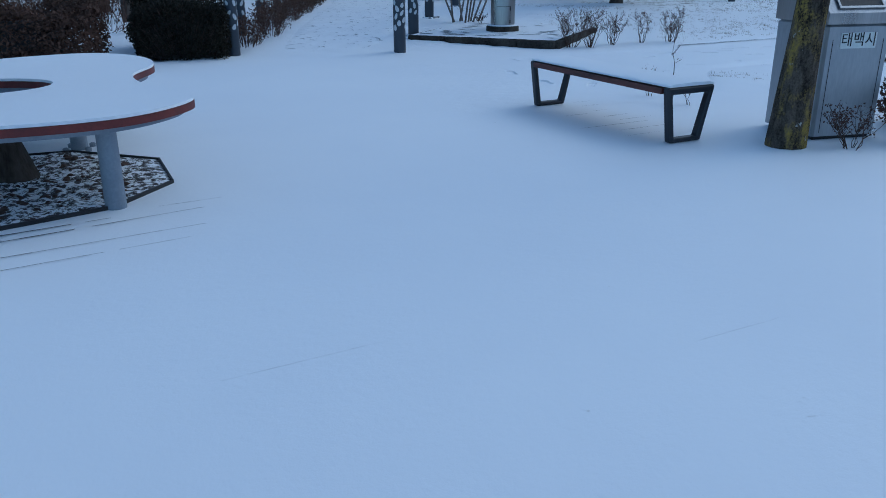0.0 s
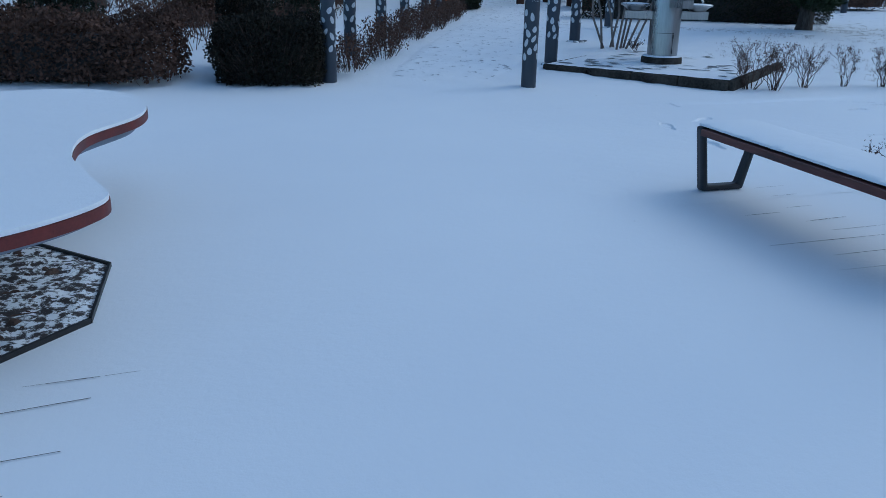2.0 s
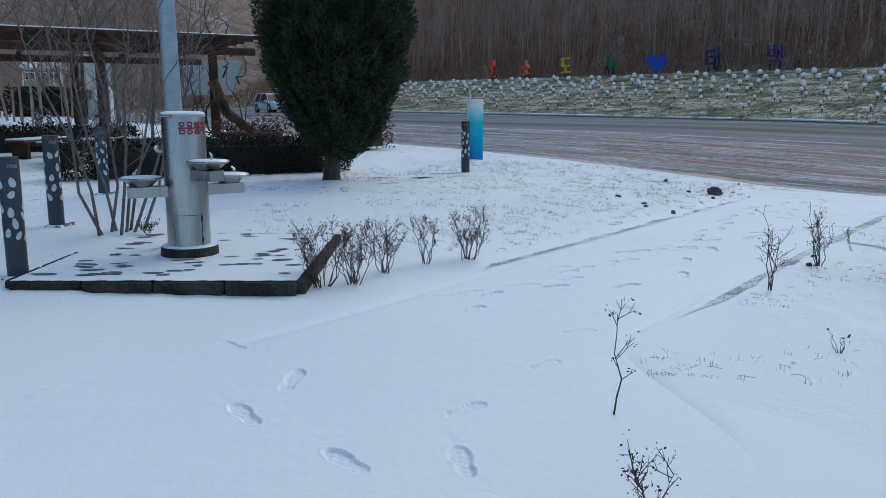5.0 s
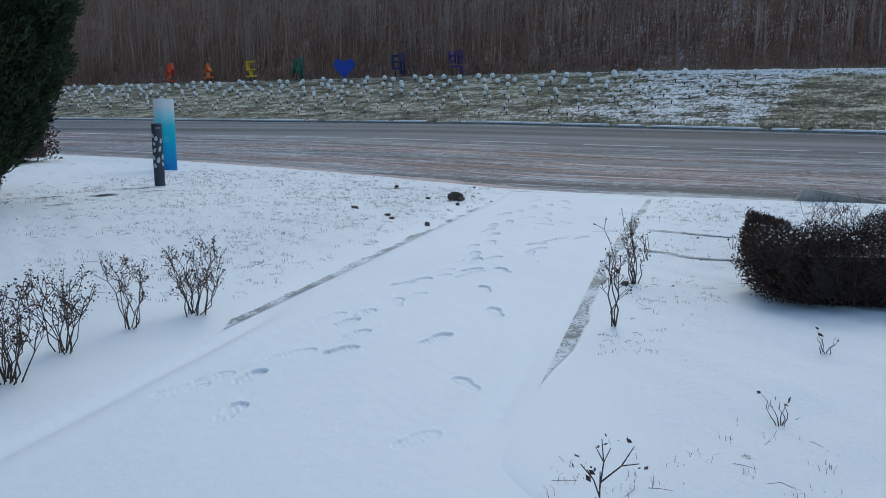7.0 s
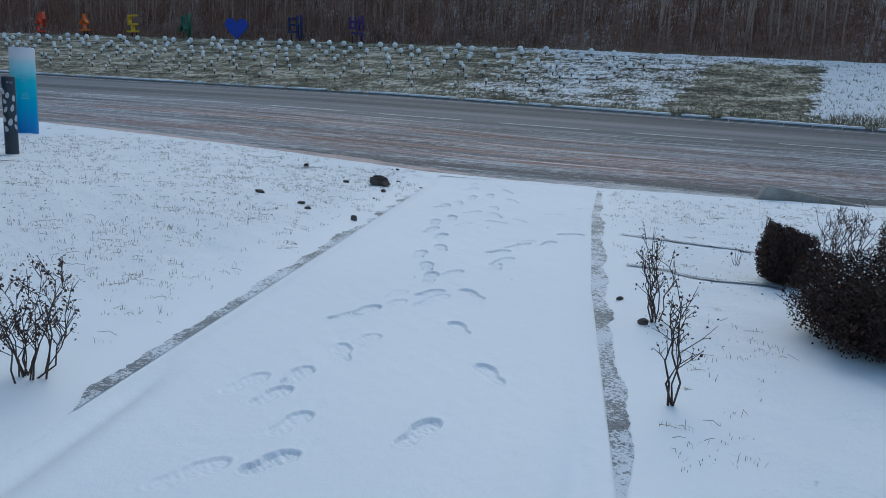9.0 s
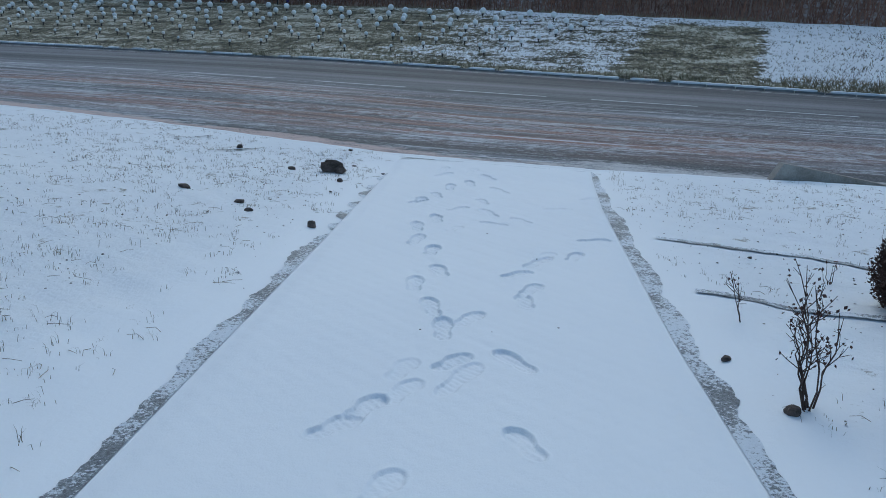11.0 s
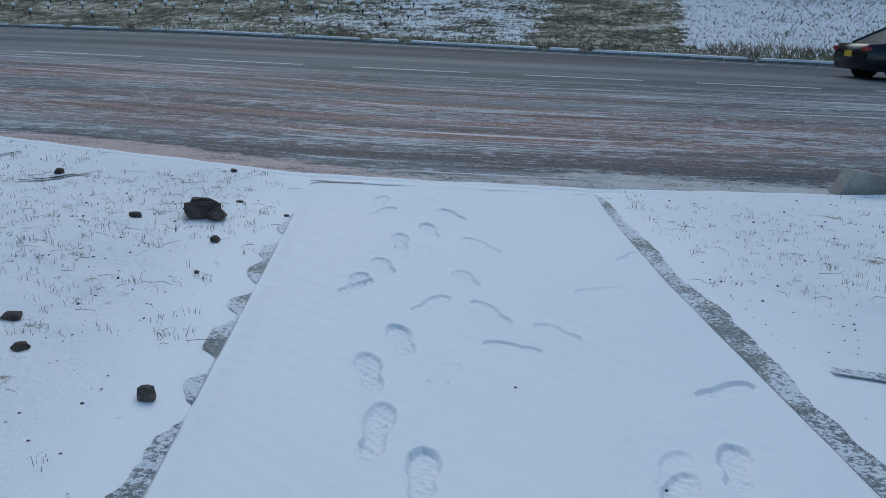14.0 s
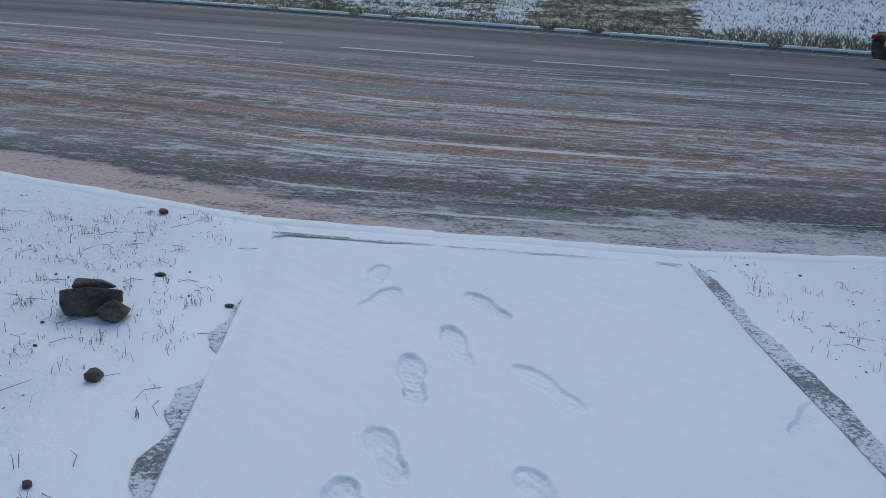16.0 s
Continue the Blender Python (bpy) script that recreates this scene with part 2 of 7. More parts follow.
def strip_mat():
    """Wet concrete edging with snow scattered over it in ragged patches."""
    m, t, b = blank("snow_dusted_edging", 0.6)
    p, q, fine = noise_tex(t, 2.4, 5, rough=0.65), noise_tex(t, 60, 6, (1, 0.85, 1), 0.75), noise_tex(t, 90, 4)
    stone = ramp(t, fine, [(0.38, (0.10, 0.11, 0.122)), (0.62, (0.26, 0.278, 0.295))])
    f = calc(t, "ADD", calc(t, "MULTIPLY", p, 0.65), calc(t, "MULTIPLY", q, 0.75))
    cover = mask(t, f, 0.665, 0.725)
    t.links.new(blend(t, cover, stone, (0.80, 0.83, 0.87)), b.inputs["Base Color"])
    t.links.new(calc(t, "ADD", calc(t, "MULTIPLY", cover, 0.25), 0.38), b.inputs["Roughness"])
    bump(t, b, f, 0.6, 0.02)
    return m


def road_mat():
    """Frozen asphalt: salt-reddened lanes, snow drawn out along the road, slush beside the kerb."""
    m, t, b = blank("icy_asphalt", 0.5)
    b.inputs["Specular IOR Level"].default_value = 0.12
    at = t.nodes.new("ShaderNodeAttribute")
    at.attribute_name = "across"
    d = at.outputs["Fac"]
    along = (1.0, 0.045, 1.0)
    grit, lane = noise_tex(t, 55, 4, (1, 0.5, 1)), noise_tex(t, 0.55, 4, along)
    base = ramp(t, calc(t, "ADD", calc(t, "MULTIPLY", grit, 0.52), calc(t, "MULTIPLY", lane, 0.48)), [(0.40, (0.055, 0.056, 0.062)), (0.60, (0.24, 0.24, 0.25))])
    wash = noise_tex(t, 0.16, 4, (1, 0.30, 1))
    red = calc(t, "MULTIPLY", mask(t, noise_tex(t, 0.8, 7, (1, 0.06, 1), 0.7), 0.42, 0.56), calc(t, "MULTIPLY", mask(t, d, 0.8, 2.4), mask(t, d, 10.0, 6.5)))
    red = calc(t, "MULTIPLY", red, mask(t, wash, 0.32, 0.50))
    tc = t.nodes.new("ShaderNodeTexCoord")
    sep = t.nodes.new("ShaderNodeSeparateXYZ")
    t.links.new(tc.outputs["Object"], sep.inputs[0])
    red = calc(t, "MULTIPLY", red, calc(t, "ADD", calc(t, "MULTIPLY", mask(t, sep.outputs[1], 3.0, 10.0), 0.75), 0.25))
    col = blend(t, calc(t, "MULTIPLY", red, 0.92), base, ramp(t, grit, [(0.38, (0.10, 0.042, 0.030)), (0.62, (0.46, 0.25, 0.185))]))
    inner = mask(t, d, 11.4, 9.4)
    ice = calc(t, "MULTIPLY", mask(t, noise_tex(t, 1.0, 7, (1, 0.07, 1), 0.72), 0.50, 0.64), inner)
    col = blend(t, calc(t, "MULTIPLY", ice, calc(t, "SUBTRACT", 0.45, calc(t, "MULTIPLY", red, 0.35))), col, (0.42, 0.42, 0.47))
    thin = mask(t, calc(t, "ADD", noise_tex(t, 8.0, 7, (1, 0.05, 1), 0.78), calc(t, "MULTIPLY", grit, 0.34)), 0.735, 0.785)
    wide = mask(t, calc(t, "ADD", noise_tex(t, 2.1, 8, (1, 0.05, 1), 0.80), calc(t, "MULTIPLY", grit, 0.34)), 0.74, 0.785)
    streak = calc(t, "MULTIPLY", calc(t, "MAXIMUM", thin, wide), calc(t, "ADD", calc(t, "MULTIPLY", mask(t, d, 2.0, 5.0), 0.75), 0.25))
    col = blend(t, calc(t, "MULTIPLY", calc(t, "MULTIPLY", streak, inner), 0.85), col, (0.76, 0.77, 0.79))
    run = t.nodes.new("ShaderNodeCombineXYZ")
    t.links.new(d, run.inputs[0])
    t.links.new(calc(t, "MULTIPLY", sep.outputs[1], 0.03), run.inputs[1])
    ruts, lines = t.nodes.new("ShaderNodeTexNoise"), t.nodes.new("ShaderNodeTexNoise")
    for node, scale, detail in ((ruts, 1.7, 3), (lines, 4.5, 5)):
        t.links.new(run.outputs[0], node.inputs["Vector"])
        node.inputs["Scale"].default_value, node.inputs["Detail"].default_value, node.inputs["Roughness"].default_value = scale, detail, 0.65
    col = blend(t, calc(t, "MULTIPLY", calc(t, "MULTIPLY", mask(t, ruts.outputs["Fac"], 0.53, 0.60), inner), 0.55), col, (0.052, 0.047, 0.048))
    packed = mask(t, calc(t, "ADD", lines.outputs["Fac"], calc(t, "MULTIPLY", grit, 0.16)), 0.675, 0.715)
    col = blend(t, calc(t, "MULTIPLY", calc(t, "MULTIPLY", packed, inner), 0.75), col, (0.74, 0.75, 0.78))
    speck = mask(t, calc(t, "ADD", noise_tex(t, 11, 6, (1, 0.35, 1), 0.75), calc(t, "MULTIPLY", noise_tex(t, 1.1, 3, (1, 0.2, 1)), 0.45)), 0.76, 0.84)
    col = blend(t, calc(t, "MULTIPLY", calc(t, "MULTIPLY", speck, mask(t, d, 9.5, 5.0)), 0.7), col, (0.58, 0.59, 0.62))
    edge = calc(t, "ADD", d, calc(t, "MULTIPLY", calc(t, "SUBTRACT", noise_tex(t, 0.9, 6, (1, 0.45, 1), 0.75), 0.5), 2.6))
    slush = calc(t, "MULTIPLY", mask(t, edge, 0.62, 0.42), mask(t, calc(t, "ADD", grit, noise_tex(t, 4, 6, (1, 0.4, 1), 0.7)), 0.78, 1.0))
    tint = blend(t, mask(t, sep.outputs[1], 9.5, 12.0), (0.60, 0.58, 0.57), (0.60, 0.46, 0.42))
    col = blend(t, calc(t, "MULTIPLY", slush, 0.92), col, tint)
    t.links.new(col, b.inputs["Base Color"])
    t.links.new(calc(t, "ADD", calc(t, "MULTIPLY", grit, 0.3), 0.5), b.inputs["Roughness"])
    bump(t, b, calc(t, "ADD", grit, streak), 0.5, 0.012)
    return m


def bank_mat():
    """Frosted turf: green-grey, with snow that gathers in streaks."""
    m, t, b = blank("frosted_turf", 0.9)
    at = t.nodes.new("ShaderNodeAttribute")
    at.attribute_name = "whiteness"
    big, mid, fine = noise_tex(t, 0.12, 4), noise_tex(t, 0.9, 7, (1, 0.5, 1), 0.7), noise_tex(t, 4, 6, (0.5, 1, 1), 0.8)
    turf = ramp(t, calc(t, "ADD", calc(t, "MULTIPLY", mid, 0.5), calc(t, "MULTIPLY", fine, 0.5)), [(0.42, (0.03, 0.028, 0.015)), (0.5, (0.20, 0.175, 0.105)), (0.57, (0.60, 0.56, 0.45))])
    s = calc(t, "ADD", calc(t, "ADD", calc(t, "MULTIPLY", mid, 0.55), calc(t, "MULTIPLY", fine, 0.65)), at.outputs["Fac"])
    t.links.new(blend(t, calc(t, "MULTIPLY", mask(t, s, 0.80, 0.88), 0.95), turf, (0.84, 0.85, 0.86)), b.inputs["Base Color"])
    bump(t, b, fine, 0.9, 0.08)
    return m


def mossy_bark():
    """Fissured grey-brown bark with yellow-green lichen in patches."""
    m, t, b = blank("lichen_bark", 0.9)
    b.inputs["Specular IOR Level"].default_value = 0.15
    crack, patch, fine = noise_tex(t, 16, 6, (1, 1, 0.3), 0.7), noise_tex(t, 4.5, 6, (1, 1, 0.5), 0.7), noise_tex(t, 70, 4)
    bark = ramp(t, calc(t, "ADD", calc(t, "MULTIPLY", crack, 0.7), calc(t, "MULTIPLY", fine, 0.3)), [(0.40, (0.022, 0.018, 0.014)), (0.60, (0.13, 0.105, 0.08))])
    growth = calc(t, "MULTIPLY", mask(t, patch, 0.47, 0.58), mask(t, calc(t, "ADD", calc(t, "MULTIPLY", fine, 0.5), calc(t, "MULTIPLY", crack, 0.5)), 0.42, 0.55))
    pale = mask(t, calc(t, "ADD", noise_tex(t, 9, 4), calc(t, "MULTIPLY", fine, 0.12)), 0.72, 0.76)
    col = blend(t, calc(t, "MULTIPLY", growth, 0.9), bark, (0.33, 0.235, 0.05))
    t.links.new(blend(t, pale, col, (0.42, 0.41, 0.36)), b.inputs["Base Color"])
    bump(t, b, calc(t, "ADD", crack, calc(t, "MULTIPLY", fine, 0.3)), 0.9, 0.02)
    return m


CYAN, STRIP, ROAD, BANK = gradient_post(), strip_mat(), road_mat(), bank_mat()


# ---------------------------------------------------------------- geometry helpers
class Geo:
    """Collects vertices and faces for one mesh."""

    def __init__(self):
        self.v, self.f = [], []

    def add(self, verts, faces):
        k = len(self.v)
        self.v.extend(tuple(p) for p in verts)
        self.f.extend(tuple(i + k for i in q) for q in faces)
        return self

    def box(self, c, s, rz=0.0, taper=1.0, chamfer=0.0):
        """A box about c with sides s, its vertical edges chamfered, its top narrowed by taper."""
        hx, hy, hz = s[0] / 2, s[1] / 2, s[2] / 2
        q = min(chamfer, hx * 0.9, hy * 0.9)
        flat = [(-hx, -hy), (hx, -hy), (hx, hy), (-hx, hy)] if not q else [(-hx + q, -hy), (hx - q, -hy), (hx, -hy + q), (hx, hy - q), (hx - q, hy), (-hx + q, hy), (-hx, hy - q), (-hx, -hy + q)]
        n, ca, sa = len(flat), math.cos(rz), math.sin(rz)
        vs = [(c[0] + (x * k) * ca - (y * k) * sa, c[1] + (x * k) * sa + (y * k) * ca, c[2] + z) for z, k in ((-hz, 1.0), (hz - q, 1.0 if q else taper), *(((hz, taper * (1 - q / max(hx, hy))),) if q else ())) for x, y in flat]
        rings = len(vs) // n
        fs = [tuple(range(n))[::-1], tuple(range((rings - 1) * n, rings * n))]
        fs += [(r * n + i, r * n + (i + 1) % n, (r + 1) * n + (i + 1) % n, (r + 1) * n + i) for r in range(rings - 1) for i in range(n)]
        return self.add(vs, fs)

    def tube(self, pts, radii, sides=8, cap=True):
        """A tapered tube along a line of points."""
        pts = [Vector(p) for p in pts]
        vs, up = [], Vector((0.31, 0.17, 0.93)).normalized()
        for i, p in enumerate(pts):
            d = (pts[min(i + 1, len(pts) - 1)] - pts[max(i - 1, 0)]).normalized()
            a = d.cross(up if abs(d.dot(up)) < 0.95 else Vector((1, 0, 0))).normalized()
            c = d.cross(a)
            for s in range(sides):
                w = 2 * math.pi * s / sides
                vs.append(p + (a * math.cos(w) + c * math.sin(w)) * radii[i])
        fs = [(i * sides + s, i * sides + (s + 1) % sides, (i + 1) * sides + (s + 1) % sides, (i + 1) * sides + s) for i in range(len(pts) - 1) for s in range(sides)]
        if cap:
            fs += [tuple(range(sides))[::-1], tuple(range((len(pts) - 1) * sides, len(pts) * sides))]
        return self.add(vs, fs)

    def lathe(self, c, profile, sides=24):
        """A turned shape: profile of (radius, height) above c."""
        vs = [(c[0] + r * math.cos(2 * math.pi * s / sides), c[1] + r * math.sin(2 * math.pi * s / sides), c[2] + z) for r, z in profile for s in range(sides)]
        n = len(profile)
        fs = [(i * sides + s, i * sides + (s + 1) % sides, (i + 1) * sides + (s + 1) % sides, (i + 1) * sides + s) for i in range(n - 1) for s in range(sides)]
        fs += [tuple(range(sides))[::-1], tuple(range((n - 1) * sides, n * sides))]
        return self.add(vs, fs)

    def prism(self, outline, z0, z1):
        n = len(outline)
        vs = [(x, y, z0) for x, y in outline] + [(x, y, z1) for x, y in outline]
        return self.add(vs, [tuple(range(n))[::-1], tuple(range(n, 2 * n))] + [(i, (i + 1) % n, n + (i + 1) % n, n + i) for i in range(n)])

    def leaves(self, points, size, rng, flat=0.0, long=1.6):
        """A small leaf-shaped blade at each point, turned at random."""
        for p in points:
            a = Vector((rng.gauss(0, 1), rng.gauss(0, 1), rng.gauss(0, 1) * (1 - flat))).normalized()
            b = a.cross(Vector((rng.gauss(0, 1), rng.gauss(0, 1), rng.gauss(0, 1)))).normalized()
            s = size * rng.uniform(0.6, 1.3)
            p = Vector(p)
            self.add([p, p + a * s * long * 0.5 + b * s * 0.5, p + a * s * long, p + a * s * long * 0.5 - b * s * 0.5], [(0, 1, 2, 3)])
        return self

    def mesh(self, name, material, smooth=False):
        me = bpy.data.meshes.new(name)
        me.from_pydata(self.v, [], self.f)
        me.materials.append(material)
        if smooth:
            me.polygons.foreach_set("use_smooth", [True] * len(me.polygons))
            me.set_sharp_from_angle(angle=radians(42))
        me.update()
        return me


def part(name, geo, material, parent=None, label="", smooth=False, at=None):
    """One mesh object under a thing or part (or a thing by itself)."""
    ob = new(name, geo.mesh(name, material, smooth) if isinstance(geo, Geo) else geo)
    if parent:
        ob.parent = parent
    if at is not None:
        ob.matrix_basis = at
    return tagged(ob, label)


def thing(name, m, label, category, group=""):
    ob = new(name)
    ob.empty_display_size = 0.2
    ob.matrix_basis = m
    return tagged(ob, label, category, group)


def grid(name, xs, ys, height, material, attr=None, keep=None):
    """A sheet over the lines xs and ys; height takes arrays."""
    X, Y = np.meshgrid(xs, ys)
    P = np.stack([X.ravel(), Y.ravel(), height(X, Y).ravel()], 1)
    n, k = len(xs), len(ys)
    i = (np.arange(k - 1)[:, None] * n + np.arange(n - 1)).ravel()
    return sheet(name, P, np.stack([i, i + 1, i + n + 1, i + n], 1), material, attr)


def sheet(name, P, Q, material, attr=None):
    me = bpy.data.meshes.new(name)
    me.vertices.add(len(P))
    me.vertices.foreach_set("co", np.asarray(P, np.float32).ravel())
    me.loops.add(len(Q) * 4)
    me.loops.foreach_set("vertex_index", np.asarray(Q, np.int32).ravel())
    me.polygons.add(len(Q))
    me.polygons.foreach_set("loop_start", np.arange(0, len(Q) * 4, 4, dtype=np.int32))
    me.polygons.foreach_set("use_smooth", np.ones(len(Q), bool))
    me.update(calc_edges=True)
    me.validate()
    me.materials.append(material)
    if attr:
        a = me.attributes.new(attr[0], "FLOAT", "POINT")
        a.data.foreach_set("value", np.asarray(attr[1], np.float32).ravel())
    return new(name, me)


def smoothstep(a, b, x):
    k = np.clip((x - a) / (b - a), 0, 1)
    return k * k * (3 - 2 * k)


def ripple(x, y, s, seed):
    """Soft, uneven waves of about one unit's height."""
    return (np.sin(x * s + seed) * np.cos(y * s * 1.13 - seed * 2) + 0.6 * np.sin(x * s * 2.3 - y * s * 1.7 + seed * 3) + 0.4 * np.cos(x * s * 4.1 + y * s * 3.6 + seed)) / 2


def spline(points, closed=True, steps=8):
    """A smooth line through the points."""
    n, out = len(points), []
    for i in range(n if closed else n - 1):
        p = [np.array(points[(i + k) % n if closed else min(max(i + k, 0), n - 1)], float) for k in (-1, 0, 1, 2)]
        for s in range(steps):
            u = s / steps
            out.append(tuple(0.5 * (2 * p[1] + (p[2] - p[0]) * u + (2 * p[0] - 5 * p[1] + 4 * p[2] - p[3]) * u * u + (3 * p[1] - p[0] - 3 * p[2] + p[3]) * u ** 3)))
    return out


def lettering(name, words, size, depth, material, parent, at, label="", bold=0.0):
    """Raised letters, upright on the plane that at gives."""
    c = bpy.data.curves.new(name, "FONT")
    c.offset = bold
    c.body, c.size, c.extrude, c.align_x, c.align_y, c.resolution_u = words, size, depth, "CENTER", "CENTER", 3
    tmp = bpy.data.objects.new(name, c)
    scene.collection.objects.link(tmp)
    me = bpy.data.meshes.new_from_object(tmp.evaluated_get(bpy.context.evaluated_depsgraph_get()))
    bpy.data.objects.remove(tmp)
    me.materials.clear()
    me.materials.append(material)
    ob = new(name, me)
    ob.parent = parent
    ob.matrix_basis = at
    return tagged(ob, label)


# ---------------------------------------------------------------- the lie of the land
def road_z(x, y):
    return 0.03 + 0.02 * (x - 18.8) + 0.015 * (np.minimum(y, 22) - 9) + 0.001 * np.maximum(y - 22, 0)


EDGE_Y = (-130, -60, 0, 5.9, 7.5, 9.6, 12, 14, 16, 18, 20, 25, 35, 60, 100, 150)
EDGE_X = (31, 24.5, 19.5, 18.9, 18.65, 18.35, 18.35, 18.95, 19.55, 19.95, 20.3, 21.0, 22.6, 26.8, 33.5, 42)


def edge_x(y):
    return np.interp(y, EDGE_Y, EDGE_X)


def kerb_x(y):
    return 40.2 + 0.165 * (y - 2)


def path_left(x):
    return 10.82 + 0.13 * (x - 9.6)


def path_right(x):
    return 8.60 + 0.118 * (x - 9.65) + np.interp(x, (8.7, 10.0, 12.5, 16.0, 18.2), (0.0, 0.035, 0.10, 0.085, 0.0))


def sheet_right(x):
    """The trodden snow spreads over the lawn's corner where path and plaza meet."""
    return path_right(x) - 1.3 * smoothstep(8.3, 7.0, x)


def lawn_z(x, y):
    """Level plaza, a lawn that climbs gently away from it, and the road beyond."""
    x, y = np.asarray(x, float), np.asarray(y, float)
    z = 0.155 * smoothstep(0, 4.2, y - (11.05 + 0.13 * np.maximum(x - 7, 0)))
    z = z + 0.008 * np.clip(y - 20, 0, 80) + 1.9 * smoothstep(2.2, -6.0, x) * smoothstep(12.8, 25.0, y)
    rough = smoothstep(0.1, 0.8, np.maximum(y - np.maximum(path_left(x), 11.0), sheet_right(x) - y - 9 * smoothstep(8.0, 6.5, x)))
    z = z + rough * (0.016 * ripple(x, y, 1.9, 1.0) + 0.014 * ripple(x, y, 6.1, 2.0) + 0.008 * smoothstep(9, 11, x) * smoothstep(16, 14.5, y) * ripple(x + 0.4 * y, y, 12.0, 6.0))
    z = z + 0.022 * smoothstep(9.0, 9.8, x) * (smoothstep(0.12, 0.20, y - path_left(x)) + smoothstep(0.13, 0.21, path_right(x) - y))
    near = smoothstep(-1.0, -0.1, x - edge_x(y))
    z = z * (1 - near) + np.clip(road_z(x, y) + 0.015, -1, 1) * near
    return z - 0.35 * smoothstep(0.05, 0.5, x - edge_x(y))


def ground_z(x, y):
    inside = smoothstep(0.0, 0.3, np.minimum(path_left(x) - y, y - sheet_right(x))) * smoothstep(4.6, 5.1, x) * (x < 18.6)
    return lawn_z(x, y) - 0.09 * inside


def on(x, y):
    return float(lawn_z(x, y))


xs = np.concatenate([np.linspace(-200, -6, 30)[:-1], np.arange(-6, 9, 0.16), np.arange(9, 19.2, 0.075), np.arange(19.2, 22, 0.16), np.linspace(22, 46, 25), np.linspace(50, 320, 24)])
ys = np.concatenate([np.linspace(-200, -4, 30)[:-1], np.arange(-4, 6.4, 0.16), np.arange(6.4, 16, 0.075), np.arange(16, 26, 0.16), np.linspace(26, 60, 40), np.linspace(64, 300, 24)])
GX, GY = np.meshgrid(xs, ys)
ROUGH = smoothstep(0.1, 0.9, np.maximum(GY - np.maximum(path_left(GX), 11.4), sheet_right(GX) - GY - 9 * smoothstep(8.0, 6.5, GX))) * (0.45 + 0.55 * smoothstep(9, 14, GX))
tagged(grid("ground", xs, ys, ground_z, SNOW_LAWN, ("rough", ROUGH)), "snow-covered park lawn with thin bare patches", "ground", kind="structure")

# footpath with trodden prints
# shoe prints: x, y, heading in degrees, length, depth
TRAIL_A = [(5.83, 9.13, 85, 0.34, 1), (5.86, 8.32, 91, 0.32, 1), (6.23, 7.96, 60, 0.33, 1), (6.3, 9.4, 45, 0.39, 0.9), (6.41, 10.25, 99, 0.26, 0.7), (6.69, 8.38, 7, 0.28, 0.9), (6.74, 10.89, 75, 0.26, 0.5), (7.56, 8.56, 4, 0.26, 0.6), (8.25, 9.8, 19, 0.26, 0.9), (8.29, 8.84, -20, 0.26, 0.4), (8.39, 10.23, -19, 0.31, 0.4), (8.61, 10.2, -9, 0.26, 0.6), (8.7, 10.03, 8, 0.26, 1), (9.02, 8.91, 55, 0.26, 0.6), (9.12, 10.05, -21, 0.33, 0.5), (9.3, 9.83, -18, 0.26, 1.1), (9.64, 9.92, -2, 0.27, 0.7), (9.75, 9.41, -5, 0.32, 1), (9.87, 10.13, -3, 0.26, 0.8)]
TRAIL_B = [(9.96, 10.31, -5, 0.31, 0.5), (10.14, 10.14, 8, 0.27, 0.9), (10.52, 9.3, 39, 0.3, 0.9), (10.53, 10.08, 31, 0.3, 0.8), (10.75, 10.05, -5, 0.29, 0.5), (11.14, 10.33, -23, 0.26, 0.8), (11.19, 9.64, 39, 0.26, 0.9), (11.33, 10.27, -7, 0.26, 0.9), (11.51, 10.17, -9, 0.29, 0.5), (11.71, 9.97, -10, 0.42, 0.6), (11.74, 10.23, -2, 0.27, 0.5), (11.89, 10.04, -20, 0.26, 0.9), (11.98, 9.77, 46, 0.31, 0.9), (12.32, 10.17, 16, 0.35, 1), (12.5, 10.07, -12, 0.28, 0.7), (12.64, 10.3, 25, 0.34, 1), (12.9, 9.82, 22, 0.26, 1), (13.05, 10.49, 16, 0.35, 1), (13.15, 9.81, -10, 0.26, 0.8)]
TRAIL_C = [(13.39, 10.41, 29, 0.31, 1), (13.46, 9.93, -32, 0.26, 0.9), (13.82, 9.83, -17, 0.39, 0.8), (13.9, 10.57, 9, 0.32, 1), (14, 9.8, -16, 0.28, 0.35), (14.05, 9.6, -5, 0.31, 0.9), (14.17, 10.75, 6, 0.38, 1), (14.63, 9.48, -53, 0.29, 0.8), (14.63, 10.56, -8, 0.26, 0.4), (14.63, 10.85, 20, 0.36, 1), (14.95, 10.29, 78, 0.26, 0.6), (14.99, 10.77, 22, 0.35, 1), (15.15, 10.09, 52, 0.26, 0.6), (15.37, 10.39, 34, 0.36, 0.7), (15.46, 10.68, -22, 0.29, 0.6), (15.68, 11.09, -16, 0.27, 0.8), (15.78, 11.09, 15, 0.26, 1), (15.79, 9.83, -66, 0.28, 0.4), (15.9, 10.53, 28, 0.3, 0.8)]
